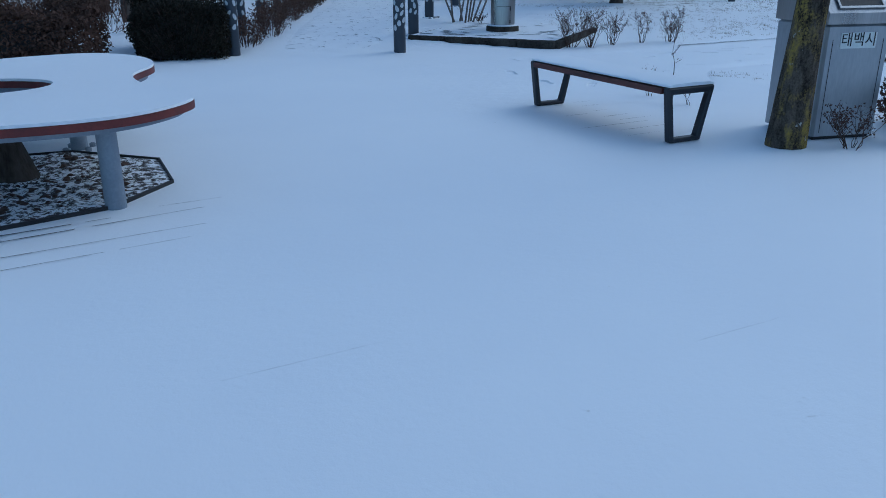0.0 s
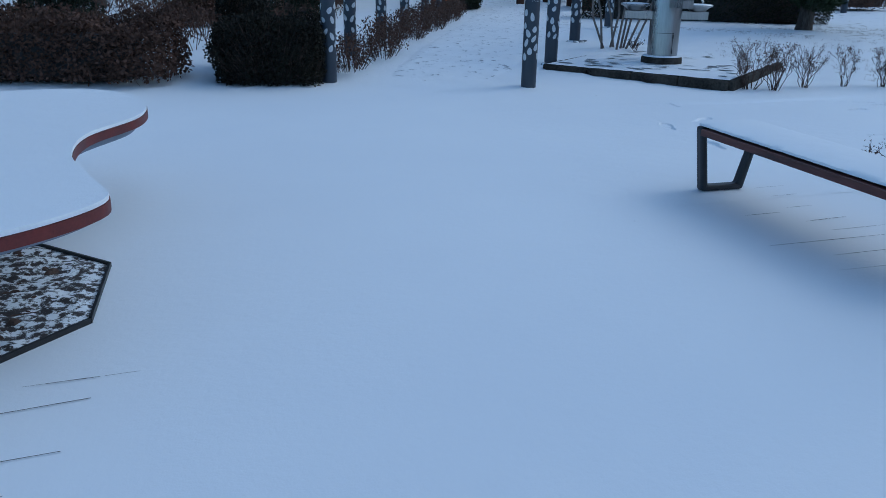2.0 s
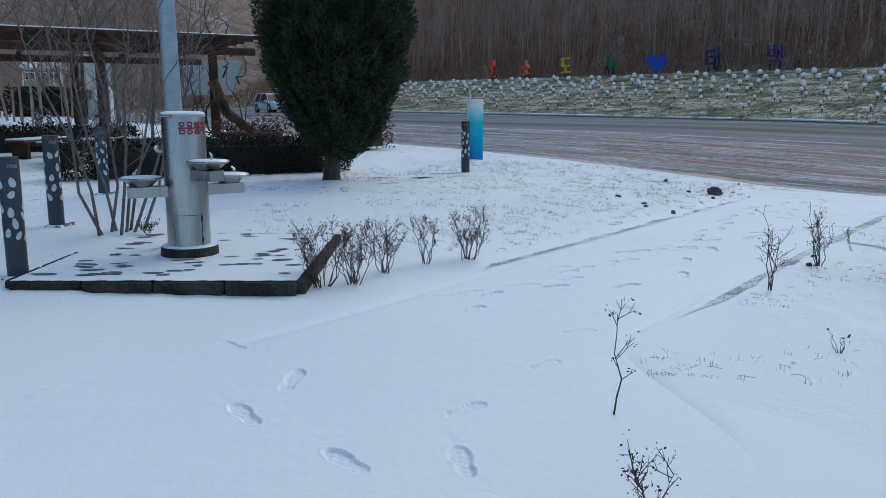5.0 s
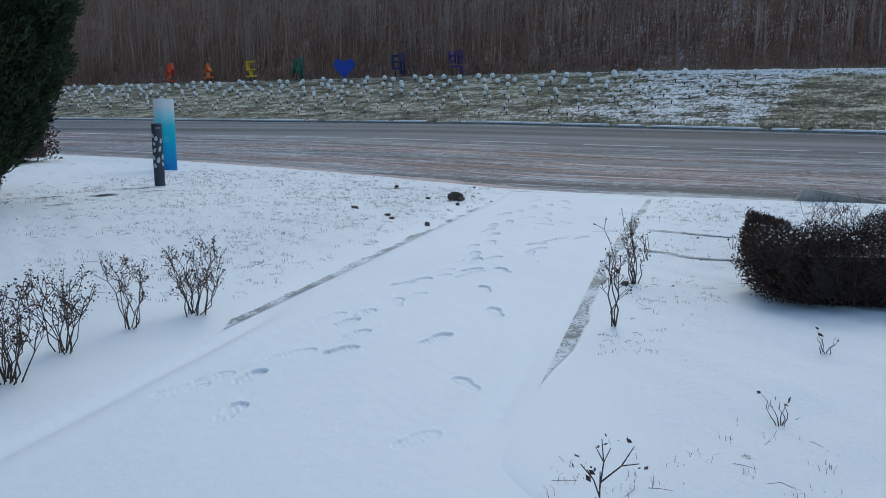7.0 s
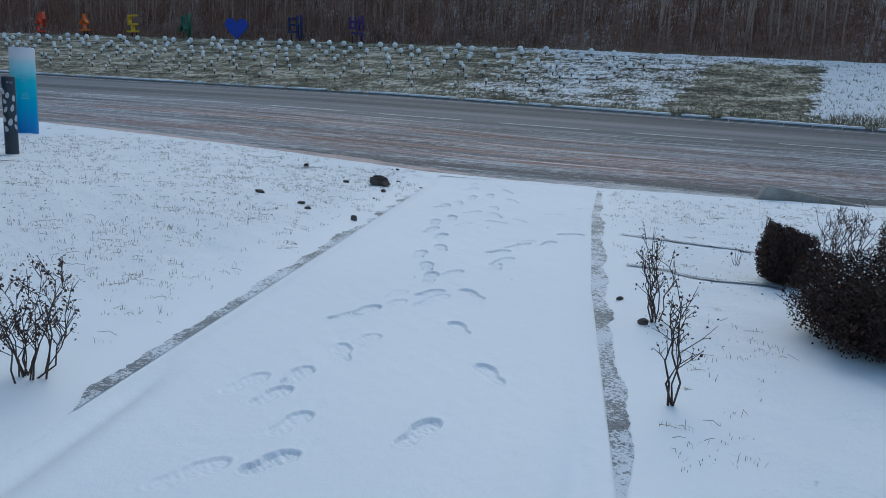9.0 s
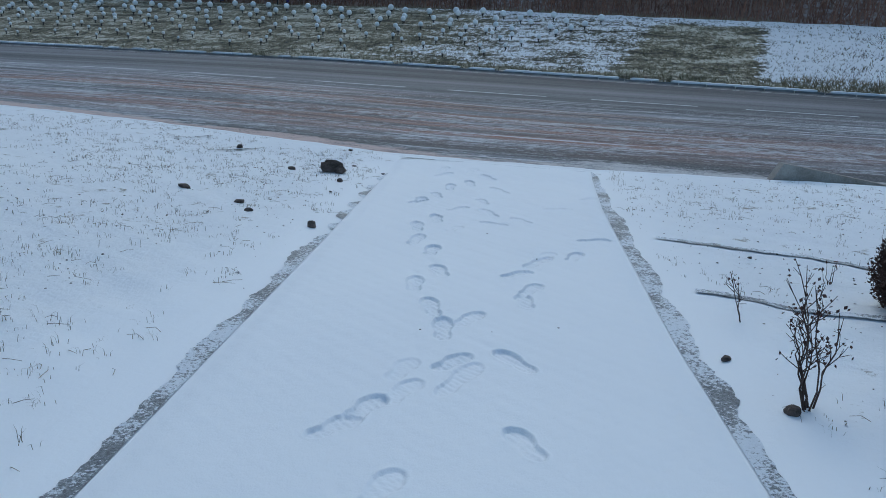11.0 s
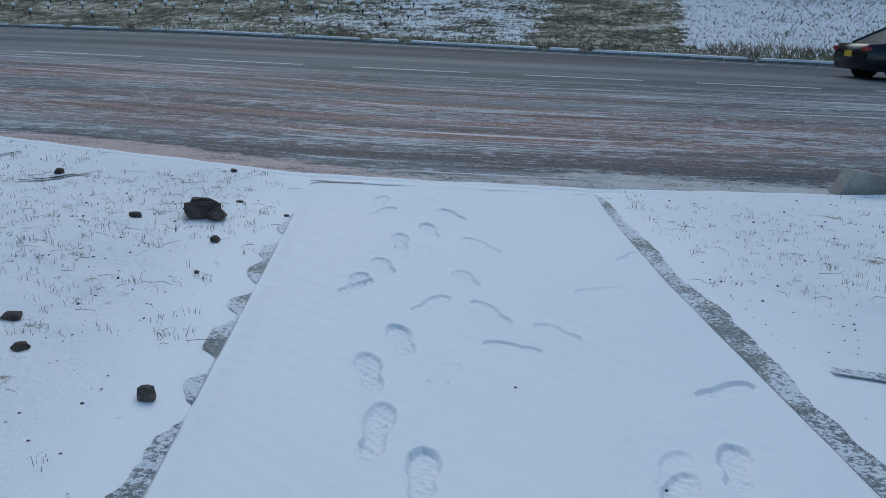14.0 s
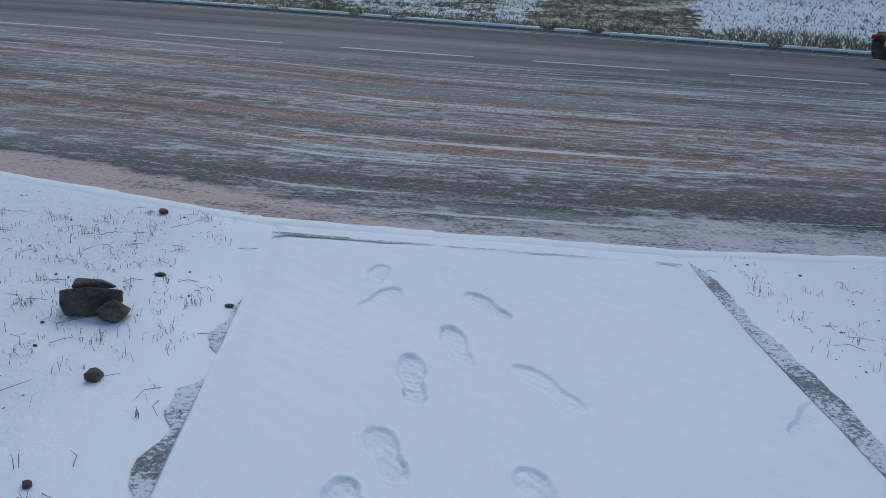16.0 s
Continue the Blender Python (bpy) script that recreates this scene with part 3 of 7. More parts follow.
TRAIL_D = [(16.06, 11, 27, 0.33, 0.9), (16.51, 9.55, -30, 0.38, 0.5), (16.59, 10.97, 13, 0.42, 1), (16.6, 10.47, 37, 0.42, 0.6), (16.92, 10.82, 18, 0.42, 0.9), (17.38, 10.7, 41, 0.33, 0.8), (17.39, 11.2, -24, 0.3, 0.6), (17.65, 11.25, 3, 0.26, 0.5), (17.68, 10.93, -5, 0.26, 0.3)]


def trodden(X, Y):
    """How far the snow is pressed down by shoes: a flat sole with ragged tread, a sharp heel and toe and a raised rim."""
    Z, rng = np.zeros_like(X), random.Random(4)
    for i, (px, py, turn, length, k) in enumerate((*TRAIL_A, *TRAIL_B, *TRAIL_C, *TRAIL_D)):
        near = (np.abs(X - px) < 0.5) & (np.abs(Y - py) < 0.5)
        x, y = X[near] - px, Y[near] - py
        a, g = math.radians(turn), length / 0.305
        u = (x * math.cos(a) + y * math.sin(a)) / g
        w = -x * math.sin(a) + y * math.cos(a) + 0.012 * np.sin(u * 9)
        w = w + 0.004 * ripple(x + px, y + py, 60, i)
        ball = np.hypot((u - 0.055) / 0.10, w / 0.054)
        heel = np.hypot((u + 0.088) / 0.066, w / 0.042)
        waist = np.hypot((u + 0.02) / 0.09, w / 0.037)
        r = np.minimum(np.minimum(ball, heel), waist)
        bars = np.sin(u * 250 + 2.0 * np.sin(w * 60 + i)) * smoothstep(0.05, 0.03, np.abs(w))
        crumbs = ripple(x + px, y + py, 130, i * 1.7) + 0.7 * ripple(x + px, y + py, 47, i)
        sole = -0.0175 * k * (0.85 + 0.15 * np.clip(u / 0.12, -1, 1) * rng.choice((-1, 1)))
        sole = sole + k * (0.0018 * bars + 0.0048 * crumbs)
        cut = smoothstep(1.02, 0.92, r)
        Z[near] += cut * sole + 0.0042 * k * np.exp(-((r - 1.13) / 0.09) ** 2) * (0.5 + 0.8 * ripple(x + px, y + py, 21, i))
        if rng.random() < 0.4:
            Z[near] -= 0.004 * k * np.exp(-(w / 0.03) ** 2 - ((u - 0.22) / 0.07) ** 2)
    return Z


U, V = np.meshgrid(np.linspace(4.3, 18.36, 1700), np.linspace(0, 1, 280))
FX = U
SPAN = path_left(U) - sheet_right(U)
FY = sheet_right(U) + V * SPAN
side = np.minimum(V, 1 - V) * SPAN
rim = np.minimum(side, np.minimum(U - 4.3, 18.36 - U))
FZ = 0.016 * smoothstep(0.0, 0.75 - 0.41 * smoothstep(7.6, 8.5, U) - 0.20 * smoothstep(8.5, 10.5, U), rim) * (0.15 + 0.85 * smoothstep(7.5, 9.5, U)) + trodden(FX, FY)
FZ += (0.0028 * ripple(FX, FY, 3.1, 5) + 0.0018 * ripple(FX, FY, 9, 2) + 0.0012 * ripple(FX, FY, 23, 7)) * (0.4 + 0.6 * smoothstep(9, 14, U))
FZ += 0.0035 * smoothstep(0.25, 0.8, ripple(FX * 0.8, FY * 1.6, 6.0, 11)) * smoothstep(14.0, 15.5, U) * smoothstep(0.3, 0.7, side)
trough = smoothstep(8.3, 8.7, U) * smoothstep(10.2, 9.6, U) + smoothstep(6.2, 7.0, U) * smoothstep(8.7, 8.3, U) * (V > 0.5)
FZ += trough * (0.008 * np.exp(-((side - 0.30) / 0.09) ** 2) - 0.026 * np.exp(-((side - 0.14) / 0.07) ** 2))
FZ += 0.006 * np.exp(-((FY - 10.1 - 0.25 * (FX - 5.0) - 0.05 * np.sin(FX * 5)) / 0.035) ** 2) * smoothstep(4.6, 5.2, U) * smoothstep(8.0, 7.0, U) * smoothstep(0.0, 0.4, ripple(FX, FY, 4.3, 8))
FZ += smoothstep(17.2, 18.3, U) * (road_z(18.35, FY) + 0.006)
q = (np.arange(279)[:, None] * 1700 + np.arange(1699)).ravel()
tagged(sheet("footpath", np.stack([FX.ravel(), FY.ravel(), FZ.ravel()], 1), np.stack([q, q + 1, q + 1701, q + 1700], 1), SNOW), "snow-covered footpath with trodden shoe prints", "footpath", kind="structure")


def edging(name, line, x0, x1, width, seed):
    """A flat, wet concrete edging with a ragged outer side."""
    n = 240
    x = np.linspace(x0, x1, n)
    rng = np.random.default_rng(seed)
    wob = np.convolve(rng.normal(0, 1, n + 12), np.ones(13) / 13, "valid") * 0.10
    y0 = line(x)
    wob2 = np.convolve(rng.normal(0, 1, n + 6), np.ones(7) / 7, "valid") * 0.10
    taper = smoothstep(x0 - 0.02, x0 + (1.3 if width < 0 else 0.35), x) * smoothstep(x1 + 0.02, x1 - 0.4, x)
    y1 = y0 + width * taper * np.clip(0.85 + 4 * wob + 2.5 * wob2, 0.55, 1.3) if width < 0 else y0 + width * taper * np.clip(0.75 + 5 * wob + 3.5 * wob2 - smoothstep(13.4, 14.6, x) * (0.45 + 0.8 * np.sin(x * 9.3 + 0.9) * np.sin(x * 3.7)), 0.0, 1.2 - 0.45 * smoothstep(13.4, 14.6, x))
    rows = [np.stack([x, y0 + (y1 - y0) * k, lawn_z(x, y0) + 0.0045 + 0.001 * k], 1) for k in (0, 0.5, 1)]
    i = np.concatenate([np.arange(n - 1) + n * r for r in range(2)])
    return tagged(sheet(name, np.concatenate(rows), np.stack([i, i + 1, i + n + 1, i + n], 1), STRIP), "wet concrete path edging dusted with snow", "path edging", kind="structure")


edging("path_edging", path_right, 9.1, 18.2, -0.12, 3)
edging("path_edging_2", path_left, 9.4, 17.3, 0.115, 8)

TRODDEN = snow_mat("trodden_snow_on_paving", (0.22, 0.235, 0.26), 0.415, 7.0, 0.8)
WX, WV = np.meshgrid(np.arange(12.0, 44, 0.16), np.linspace(0, 1, 24))
left_x, right_x = np.interp(WX, (12, 21, 44), (3.5, 6.5, 11.5)), np.interp(WX, (12, 20, 44), (5.0, 9.1, 16.2))
PX = left_x + WV * (right_x - left_x)
PZ = lawn_z(PX, WX) + 0.013 - 0.03 * smoothstep(0.08, 0.0, np.minimum(WV, 1 - WV)) - 0.03 * smoothstep(12.6, 12.0, WX)
nw = WX.shape[1]
q = (np.arange(23)[:, None] * nw + np.arange(nw - 1)).ravel()
tagged(sheet("paved_walk", np.stack([PX.ravel(), WX.ravel(), PZ.ravel()], 1), np.stack([q, q + nw, q + nw + 1, q + 1], 1), TRODDEN), "paved walk under thin trodden snow", "footpath", kind="structure")

# road, its kerbs and the slope across it
ry = np.concatenate([np.linspace(-130, -12, 50)[:-1], np.arange(-12, 60, 0.5), np.linspace(60, 150, 60)])
rk = np.linspace(0, 1, 46)
RY, RK = np.meshgrid(ry, rk)
RX = edge_x(RY) + RK * (kerb_x(RY) - edge_x(RY))
q = (np.arange(45)[:, None] * len(ry) + np.arange(len(ry) - 1)).ravel()
tagged(sheet("road", np.stack([RX.ravel(), RY.ravel(), road_z(RX, RY).ravel()], 1), np.stack([q, q + len(ry), q + len(ry) + 1, q + 1], 1), ROAD, ("across", RX - edge_x(RY))), "icy asphalt road with reddish salt streaks", "road", kind="structure")

markings = Geo()
for k in range(-8, 26):
    y0 = 7.3 + 3.82 * k
    x0 = 30.3 + 0.05 * max(0, y0 - 12)
    x1 = 30.3 + 0.05 * max(0, y0 + 2.65 - 12)
    c = [(x0 - 0.09, y0), (x0 + 0.09, y0), (x1 + 0.09, y0 + 2.65), (x1 - 0.09, y0 + 2.65)]
    markings.add([(x, y, road_z(x, y) + 0.006) for x, y in c], [(0, 1, 2, 3)])
for k in range(-20, 40):
    y0 = 3.0 * k
    c = [(kerb_x(y0) - 1.3, y0), (kerb_x(y0) - 1.18, y0), (kerb_x(y0 + 3) - 1.18, y0 + 3), (kerb_x(y0 + 3) - 1.3, y0 + 3)]
    markings.add([(x, y, road_z(x, y) + 0.006) for x, y in c], [(0, 1, 2, 3)])
tagged(part("road_marking", markings, LINE), "worn white lane dashes and edge line", "road marking", kind="structure")

BANK_W, BANK_H = 16.0, 3.02
by = np.concatenate([np.linspace(-120, -14, 30)[:-1], np.arange(-14, 80, 0.4), np.linspace(80, 150, 40)])
bk = np.concatenate([np.linspace(0, 1.0, 50), [1.06, 1.15, 1.3]])
BY, BK = np.meshgrid(by, bk)


def bank_at(y, k):
    """A place on the slope: y along the kerb, k from its foot (0) to its brow (1)."""
    x = kerb_x(y) + 0.25 + BANK_W * k * 0.987
    yy = y - BANK_W * k * 0.163
    z = road_z(kerb_x(y), y) + 0.12 + BANK_H * np.minimum(k, 1.0) ** 1.1 + 0.4 * np.maximum(k - 1, 0)
    return x, yy, z


BX, BYY, BZ = bank_at(BY, BK)
BZ = BZ + 0.05 * ripple(BX, BYY, 1.7, 3) * smoothstep(0.02, 0.1, BK)
white = 0.04 + 0.20 * smoothstep(28, 15, BY) + 0.10 * smoothstep(0.85, 1.0, BK) - 0.10 * smoothstep(0.10, 0.02, BK)
white -= 0.22 * smoothstep(4.0, 5.2, BY) * smoothstep(10.0, 8.8, BY) * smoothstep(0.9, 0.8, BK)
white += 0.22 * smoothstep(4.2, 3.4, BY) * smoothstep(0.05, 0.2, BK)
q = (np.arange(len(bk) - 1)[:, None] * len(by) + np.arange(len(by) - 1)).ravel()
tagged(sheet("embankment", np.stack([BX.ravel(), BYY.ravel(), BZ.ravel()], 1), np.stack([q, q + len(by), q + len(by) + 1, q + 1], 1), BANK, ("whiteness", white)), "grassy embankment frosted with streaks of snow", "embankment", kind="structure")


def hill(name, base, out, s0, s1, rise, reach, seed):
    """A wooded hillside that climbs away from a line; base gives its foot for s."""
    s, k = np.linspace(s0, s1, 110), np.linspace(0, 1, 36)
    S, K = np.meshgrid(s, k)
    X, Y, Z0 = base(S)
    X, Y = X + out[0] * K * reach, Y + out[1] * K * reach
    Z = Z0 + rise * K ** 0.9 + 1.3 * ripple(X, Y, 0.11, seed) * K
    i = (np.arange(35)[:, None] * 110 + np.arange(109)).ravel()
    return tagged(sheet(name, np.stack([X.ravel(), Y.ravel(), Z.ravel()], 1), np.stack([i, i + 1, i + 111, i + 110], 1), LITTER), "brown wooded hillside in winter", "hillside", kind="structure")


def east_foot(s):
    x, y, z = bank_at(s, 1.12)
    return x, y, z - 0.05


def north_foot(s):
    return s, 105 + 0.15 * np.abs(s), 1.0 + 0 * s


hill("hillside", east_foot, (0.987, -0.163), -200, 220, 75, 150, 2)
hill("hillside_2", north_foot, (0.0, 1.0), -200, 230, 90, 150, 4)


# ---------------------------------------------------------------- plaza: tree bench, bench, bin
def tree_bench():
    top = thing("tree_bench", pose(0.15, 0.28, 0), "wavy red-edged bench table round a tree, covered in snow", "bench table")
    outline = spline([(1.66, 4.93), (1.55, 5.25), (1.39, 5.65), (1.36, 6.1), (1.52, 6.6), (1.48, 7.05), (1.28, 7.4), (0.95, 7.56), (0.4, 7.4), (-0.15, 7.05), (-0.75, 6.9), (-1.1, 6.2), (-0.9, 5.4), (-0.6, 4.75), (-0.05, 4.47), (0.5, 4.39), (1.06, 4.41), (1.42, 4.58)])
    hole = [(0.35 + 0.5 * math.cos(a), 5.83 + 0.36 * math.sin(a)) for a in np.linspace(0, 2 * math.pi, len(outline), endpoint=False)]
    k = min(range(len(outline)), key=lambda i: abs(math.atan2(outline[i][1] - 5.83, outline[i][0] - 0.35)))
    outline = outline[k:] + outline[:k]
    n = len(outline)

    def ring(lo, hi, grow, name, material, label):
        g, cen = Geo(), (0.4, 5.9)
        o = [(cen[0] + (x - cen[0]) * grow, cen[1] + (y - cen[1]) * grow) for x, y in outline]
        h = [(0.35 + (x - 0.35) * (2 - grow), 5.83 + (y - 5.83) * (2 - grow)) for x, y in hole]
        vs = [(x, y, z) for line, z in ((o, lo), (o, hi), (h, hi), (h, lo)) for x, y in line]
        g.add(vs, [(r * n + i, r * n + (i + 1) % n, ((r + 1) % 4) * n + (i + 1) % n, ((r + 1) % 4) * n + i) for r in range(4) for i in range(n)])
        part(name, g, material, top, label, smooth=True)

    ring(0.513, 0.556, 1.0, "red_rim", RED, "red painted rim")
    ring(0.475, 0.511, 0.95, "underside", GREYPOST, "grey steel underside")
    ring(0.5585, 0.576, 0.997, "snow_cover", SNOW, "even layer of fresh snow")
    for x, y in ((1.15, 4.74), (0.92, 6.42), (-0.55, 5.4), (-0.3, 6.6)):
        leg = part("leg", Geo().lathe((x, y, 0.0), [(0.06, 0), (0.058, 0.2), (0.056, 0.46)], 20), GREYPOST, top, "grey steel post leg", smooth=True)
        for a in range(4 if y > 5 else 0):
            w = a * math.pi / 2 + 0.6
            part("foot_bolt", Geo().lathe((x + 0.11 * math.cos(w), y + 0.11 * math.sin(w), 0.0), [(0.022, 0), (0.024, 0.022), (0.012, 0.03)], 8), GREYPOST, leg)



tree_bench()

rng = random.Random(11)
pit = [(0.63 + 1.06 * math.cos(a), 5.72 + 0.92 * math.sin(a)) for a in np.radians([-17, 24, 68, 112, 156, 199, 240, 275, 308])]
bed = Geo()
cx, cy, res = 0.63, 5.72, []
for i in range(len(pit)):
    a, b = pit[i], pit[(i + 1) % len(pit)]
    for u in np.linspace(0, 1, 8, endpoint=False):
        res.append((a[0] + (b[0] - a[0]) * u, a[1] + (b[1] - a[1]) * u))
for r, k in enumerate(np.linspace(1, 0.04, 14)):
    bed.v.extend((cx + (x - cx) * k, cy + (y - cy) * k, 0.008 + (rng.uniform(0, 0.02) if r else 0.0)) for x, y in res)
m = len(res)
bed.f.extend((r * m + i, r * m + (i + 1) % m, (r + 1) * m + (i + 1) % m, (r + 1) * m + i) for r in range(13) for i in range(m))
bed.f.append(tuple(range(13 * m, 14 * m)))
tree_pit = tagged(part("planting_bed", bed, SNOW_SOIL), "bare soil tree pit speckled with snow", "planting bed", kind="structure")
for i in range(len(pit)):
    (ax, ay), (bx, by_) = pit[i], pit[(i + 1) % len(pit)]
    part("steel_edge", Geo().box(((ax + bx) / 2, (ay + by_) / 2, 0.008), (math.hypot(bx - ax, by_ - ay) + 0.01, 0.012, 0.03), math.atan2(by_ - ay, bx - ax)), BLACK, tree_pit, "black steel edging")
clods = Geo()
for i in range(260):
    a, r = rng.uniform(0, 6.28), 0.85 * math.sqrt(rng.random())
    s = rng.uniform(0.008, 0.03)
    clods.lathe((cx + r * math.cos(a), cy + 0.88 * r * math.sin(a), 0.012), [(s, 0), (s * 0.9, s * 0.4), (s * 0.3, s * 0.7)], 5)
for i in range(40):
    a, r = rng.uniform(0, 6.28), 0.8 * math.sqrt(rng.random())
    x, y, w = cx + r * math.cos(a), cy + 0.85 * r * math.sin(a), rng.uniform(0, 6.28)
    clods.tube([(x, y, 0.03), (x + 0.1 * math.cos(w), y + 0.1 * math.sin(w), 0.035)], [0.004, 0.002], 4)
tagged(part("soil_clods", clods, TWIG), "dark clods and twigs on the soil", "soil", kind="stuff")
joints = Geo()
for x0, y0, x1, y1, w in ((-0.6, 4.03, 1.62, 4.55, 0.010), (-0.6, 4.17, 1.12, 4.53, 0.012), (-0.4, 3.86, 1.6, 4.24, 0.006), (-0.3, 3.68, 1.5, 4.04, 0.005), (1.38, 4.66, 1.75, 4.72, 0.004), (1.45, 2.44, 2.1, 2.53, 0.0012), (3.15, 2.09, 3.6, 2.14, 0.0009),
                          (4.9, 6.18, 5.15, 6.215, 0.006), (5.2, 6.03, 5.5, 6.085, 0.007), (5.3, 6.55, 5.5, 6.585, 0.005), (4.75, 5.66, 5.5, 5.75, 0.006), (5.25, 5.86, 5.62, 5.91, 0.005), (5.0, 5.48, 5.6, 5.56, 0.005), (4.9, 5.28, 5.35, 5.33, 0.003), (5.25, 6.3, 5.45, 6.33, 0.004), (5.3, 6.75, 5.55, 6.79, 0.003)):
    x0, y0, x1, y1 = x0 + 0.15, y0 + 0.28, x1 + 0.15, y1 + 0.28
    n = 26
    for i in range(n):
        u, v = i / n, (i + 1) / n
        if rng.random() < 0.08:
            continue
        k = w * (0.4 + 0.6 * math.sin(math.pi * (u + v) / 2)) * rng.uniform(0.6, 1.2)
        a, b = (x0 + (x1 - x0) * u, y0 + (y1 - y0) * u), (x0 + (x1 - x0) * v, y0 + (y1 - y0) * v)
        joints.add([(a[0], a[1] - k / 2, 0.0045), (b[0], b[1] - k / 2, 0.0045), (b[0], b[1] + k / 2, 0.0045), (a[0], a[1] + k / 2, 0.0045)], [(0, 1, 2, 3)])
tagged(part("deck_joint", joints, BLACK), "dark gaps between snowed-over deck boards", "deck joint", kind="stuff")


def bare_tree(name, x, y, h, r, material, label, seed, lean=(0, 0), forks=5, spread=0.5, low=0.4, depth=3, twig=None, roots=True):
    """A leafless tree: a tapered trunk, limbs that fork and fine twigs."""
    rg = random.Random(seed)
    z = on(x, y) - 0.03
    tree = thing(name, pose(x, y, z), label, "tree")
    pts, radii = [], []
    for i in range(9):
        u = i / 8
        pts.append(Vector((lean[0] * u * h + 0.03 * h * math.sin(u * 3 + seed) * u, lean[1] * u * h + 0.02 * h * math.sin(u * 4 + seed * 2) * u, u * h)))
        radii.append(r * (1.22 if i == 0 and roots else 1 - 0.72 * u))
    part("trunk", Geo().tube(pts, radii, 12), material, tree, smooth=True)
    crown = Geo()

    def grow(p, d, length, rad, level):
        q, line, rr = p, [p], [rad]
        for i in range(4):
            d = (d + Vector((rg.gauss(0, 0.16), rg.gauss(0, 0.16), rg.gauss(0.05, 0.12)))).normalized()
            q = q + d * length / 4
            line.append(q)
            rr.append(rad * (1 - 0.18 * (i + 1)))
        crown.tube(line, rr, 5 if level > 1 else 4, cap=False)
        if level > 0:
            for i in range(rg.randint(3, 4)):
                s = rg.uniform(0.35, 1.0) * 3.99
                b = line[int(s)].lerp(line[int(s) + 1], s % 1)
                side = Vector((rg.gauss(0, 1), rg.gauss(0, 1), rg.gauss(0.3, 0.6))).normalized()
                grow(b, (d + side * 0.8).normalized(), length * rg.uniform(0.5, 0.7), rad * 0.5, level - 1)

    for i in range(forks):
        u = low + (1 - low) * (i + 0.5) / forks
        s = u * 8
        p = pts[int(s)].lerp(pts[min(int(s) + 1, 8)], s % 1)
        a = i * 2.4 + seed
        d = Vector((math.cos(a) * spread, math.sin(a) * spread, 1)).normalized()
        grow(p, d, h * 0.5 * (1.25 - 0.5 * u), radii[int(s)] * 0.55, depth)
    tagged(part("crown", crown, twig or material, tree, "bare forking branches"), kind="stuff")
    return tree


bare_tree("tree", 0.72, 5.88, 4.2, 0.12, BARK, "dark-barked bare tree growing through the bench table", 3, lean=(-0.26, 0.02))
bare_tree("tree", 6.03, 4.84, 7.0, 0.125, mossy_bark(), "mossy bare tree trunk beside the litter bin", 5, lean=(0.05, -0.015), low=0.55)


def park_bench():
    b = thing("bench", pose(0.15, 0.28, 0), "flat park bench with dark steel frames, snow on the slats", "bench")
    ends = ((4.845, 6.74), (5.03, 4.94))
    d = Vector((ends[1][0] - ends[0][0], ends[1][1] - ends[0][1], 0)).normalized()
    s = Vector((-d.y, d.x, 0))
    w = 0.47
    for ex, ey in ends:
        e = Vector((ex, ey, 0))
        line = [e + s * 0.0 + Vector((0, 0, 0.425)), e + s * 0.06 + Vector((0, 0, 0.002)), e + s * (w - 0.10) + Vector((0, 0, 0.002)), e + s * w + Vector((0, 0, 0.425))]
        inner = [e + s * 0.055 + Vector((0, 0, 0.37)), e + s * 0.105 + Vector((0, 0, 0.04)), e + s * (w - 0.145) + Vector((0, 0, 0.04)), e + s * (w - 0.055) + Vector((0, 0, 0.37))]
        t = d * 0.035
        g = Geo()
        vs = [p + k for k in (-t, t) for ring in (line, inner) for p in ring]
        fs = []
        for i in range(4):
            j = (i + 1) % 4
            fs += [(i, j, 4 + j, 4 + i), (8 + i, 12 + i, 12 + j, 8 + j), (i, 8 + i, 8 + j, j), (4 + i, 4 + j, 12 + j, 12 + i)]
        ob = part("end_frame", g.add(vs, fs), FRAME, b, "dark grey steel end frame")
        bev = ob.modifiers.new("rounded", "BEVEL")
        bev.width, bev.segments, bev.limit_method = 0.022, 3, "ANGLE"
    a, z = Vector((*ends[0], 0)), Vector((*ends[1], 0))
    ang = math.atan2(d.y, d.x)
    for i in range(5):
        c = (a + z) / 2 + s * (0.035 + i * 0.1)
        part("slat", Geo().box((c.x, c.y, 0.395), ((z - a).length - 0.075, 0.088, 0.04), ang, chamfer=0.006), WOOD_RED, b, "red-brown stained slat")
    c = (a + z) / 2 + s * 0.235
    g, n, rg = Geo(), 60, random.Random(2)
    rows = []
    for i in range(n + 1):
        u = -0.5 + i / n
        for j, (k, hgt) in enumerate(((0.018, 0.4275), (0.024, 0.440), (0.06, 0.450), (0.235, 0.453), (0.41, 0.450), (0.452, 0.441), (0.46, 0.4275))):
            p = (a + z) / 2 + d * u * ((z - a).length + 0.05) + s * (k + rg.uniform(-0.003, 0.003))
            rows.append((p.x, p.y, hgt + rg.uniform(-0.0015, 0.0015) * (j > 0)))
    g.add(rows, [(i * 7 + j, i * 7 + j + 1, (i + 1) * 7 + j + 1, (i + 1) * 7 + j) for i in range(n) for j in range(6)] + [tuple(range(7)), tuple(range(n * 7 + 6, n * 7 - 1, -1))])
    part("snow_cover", g, SNOW, b, "strip of fresh snow", smooth=True)


park_bench()


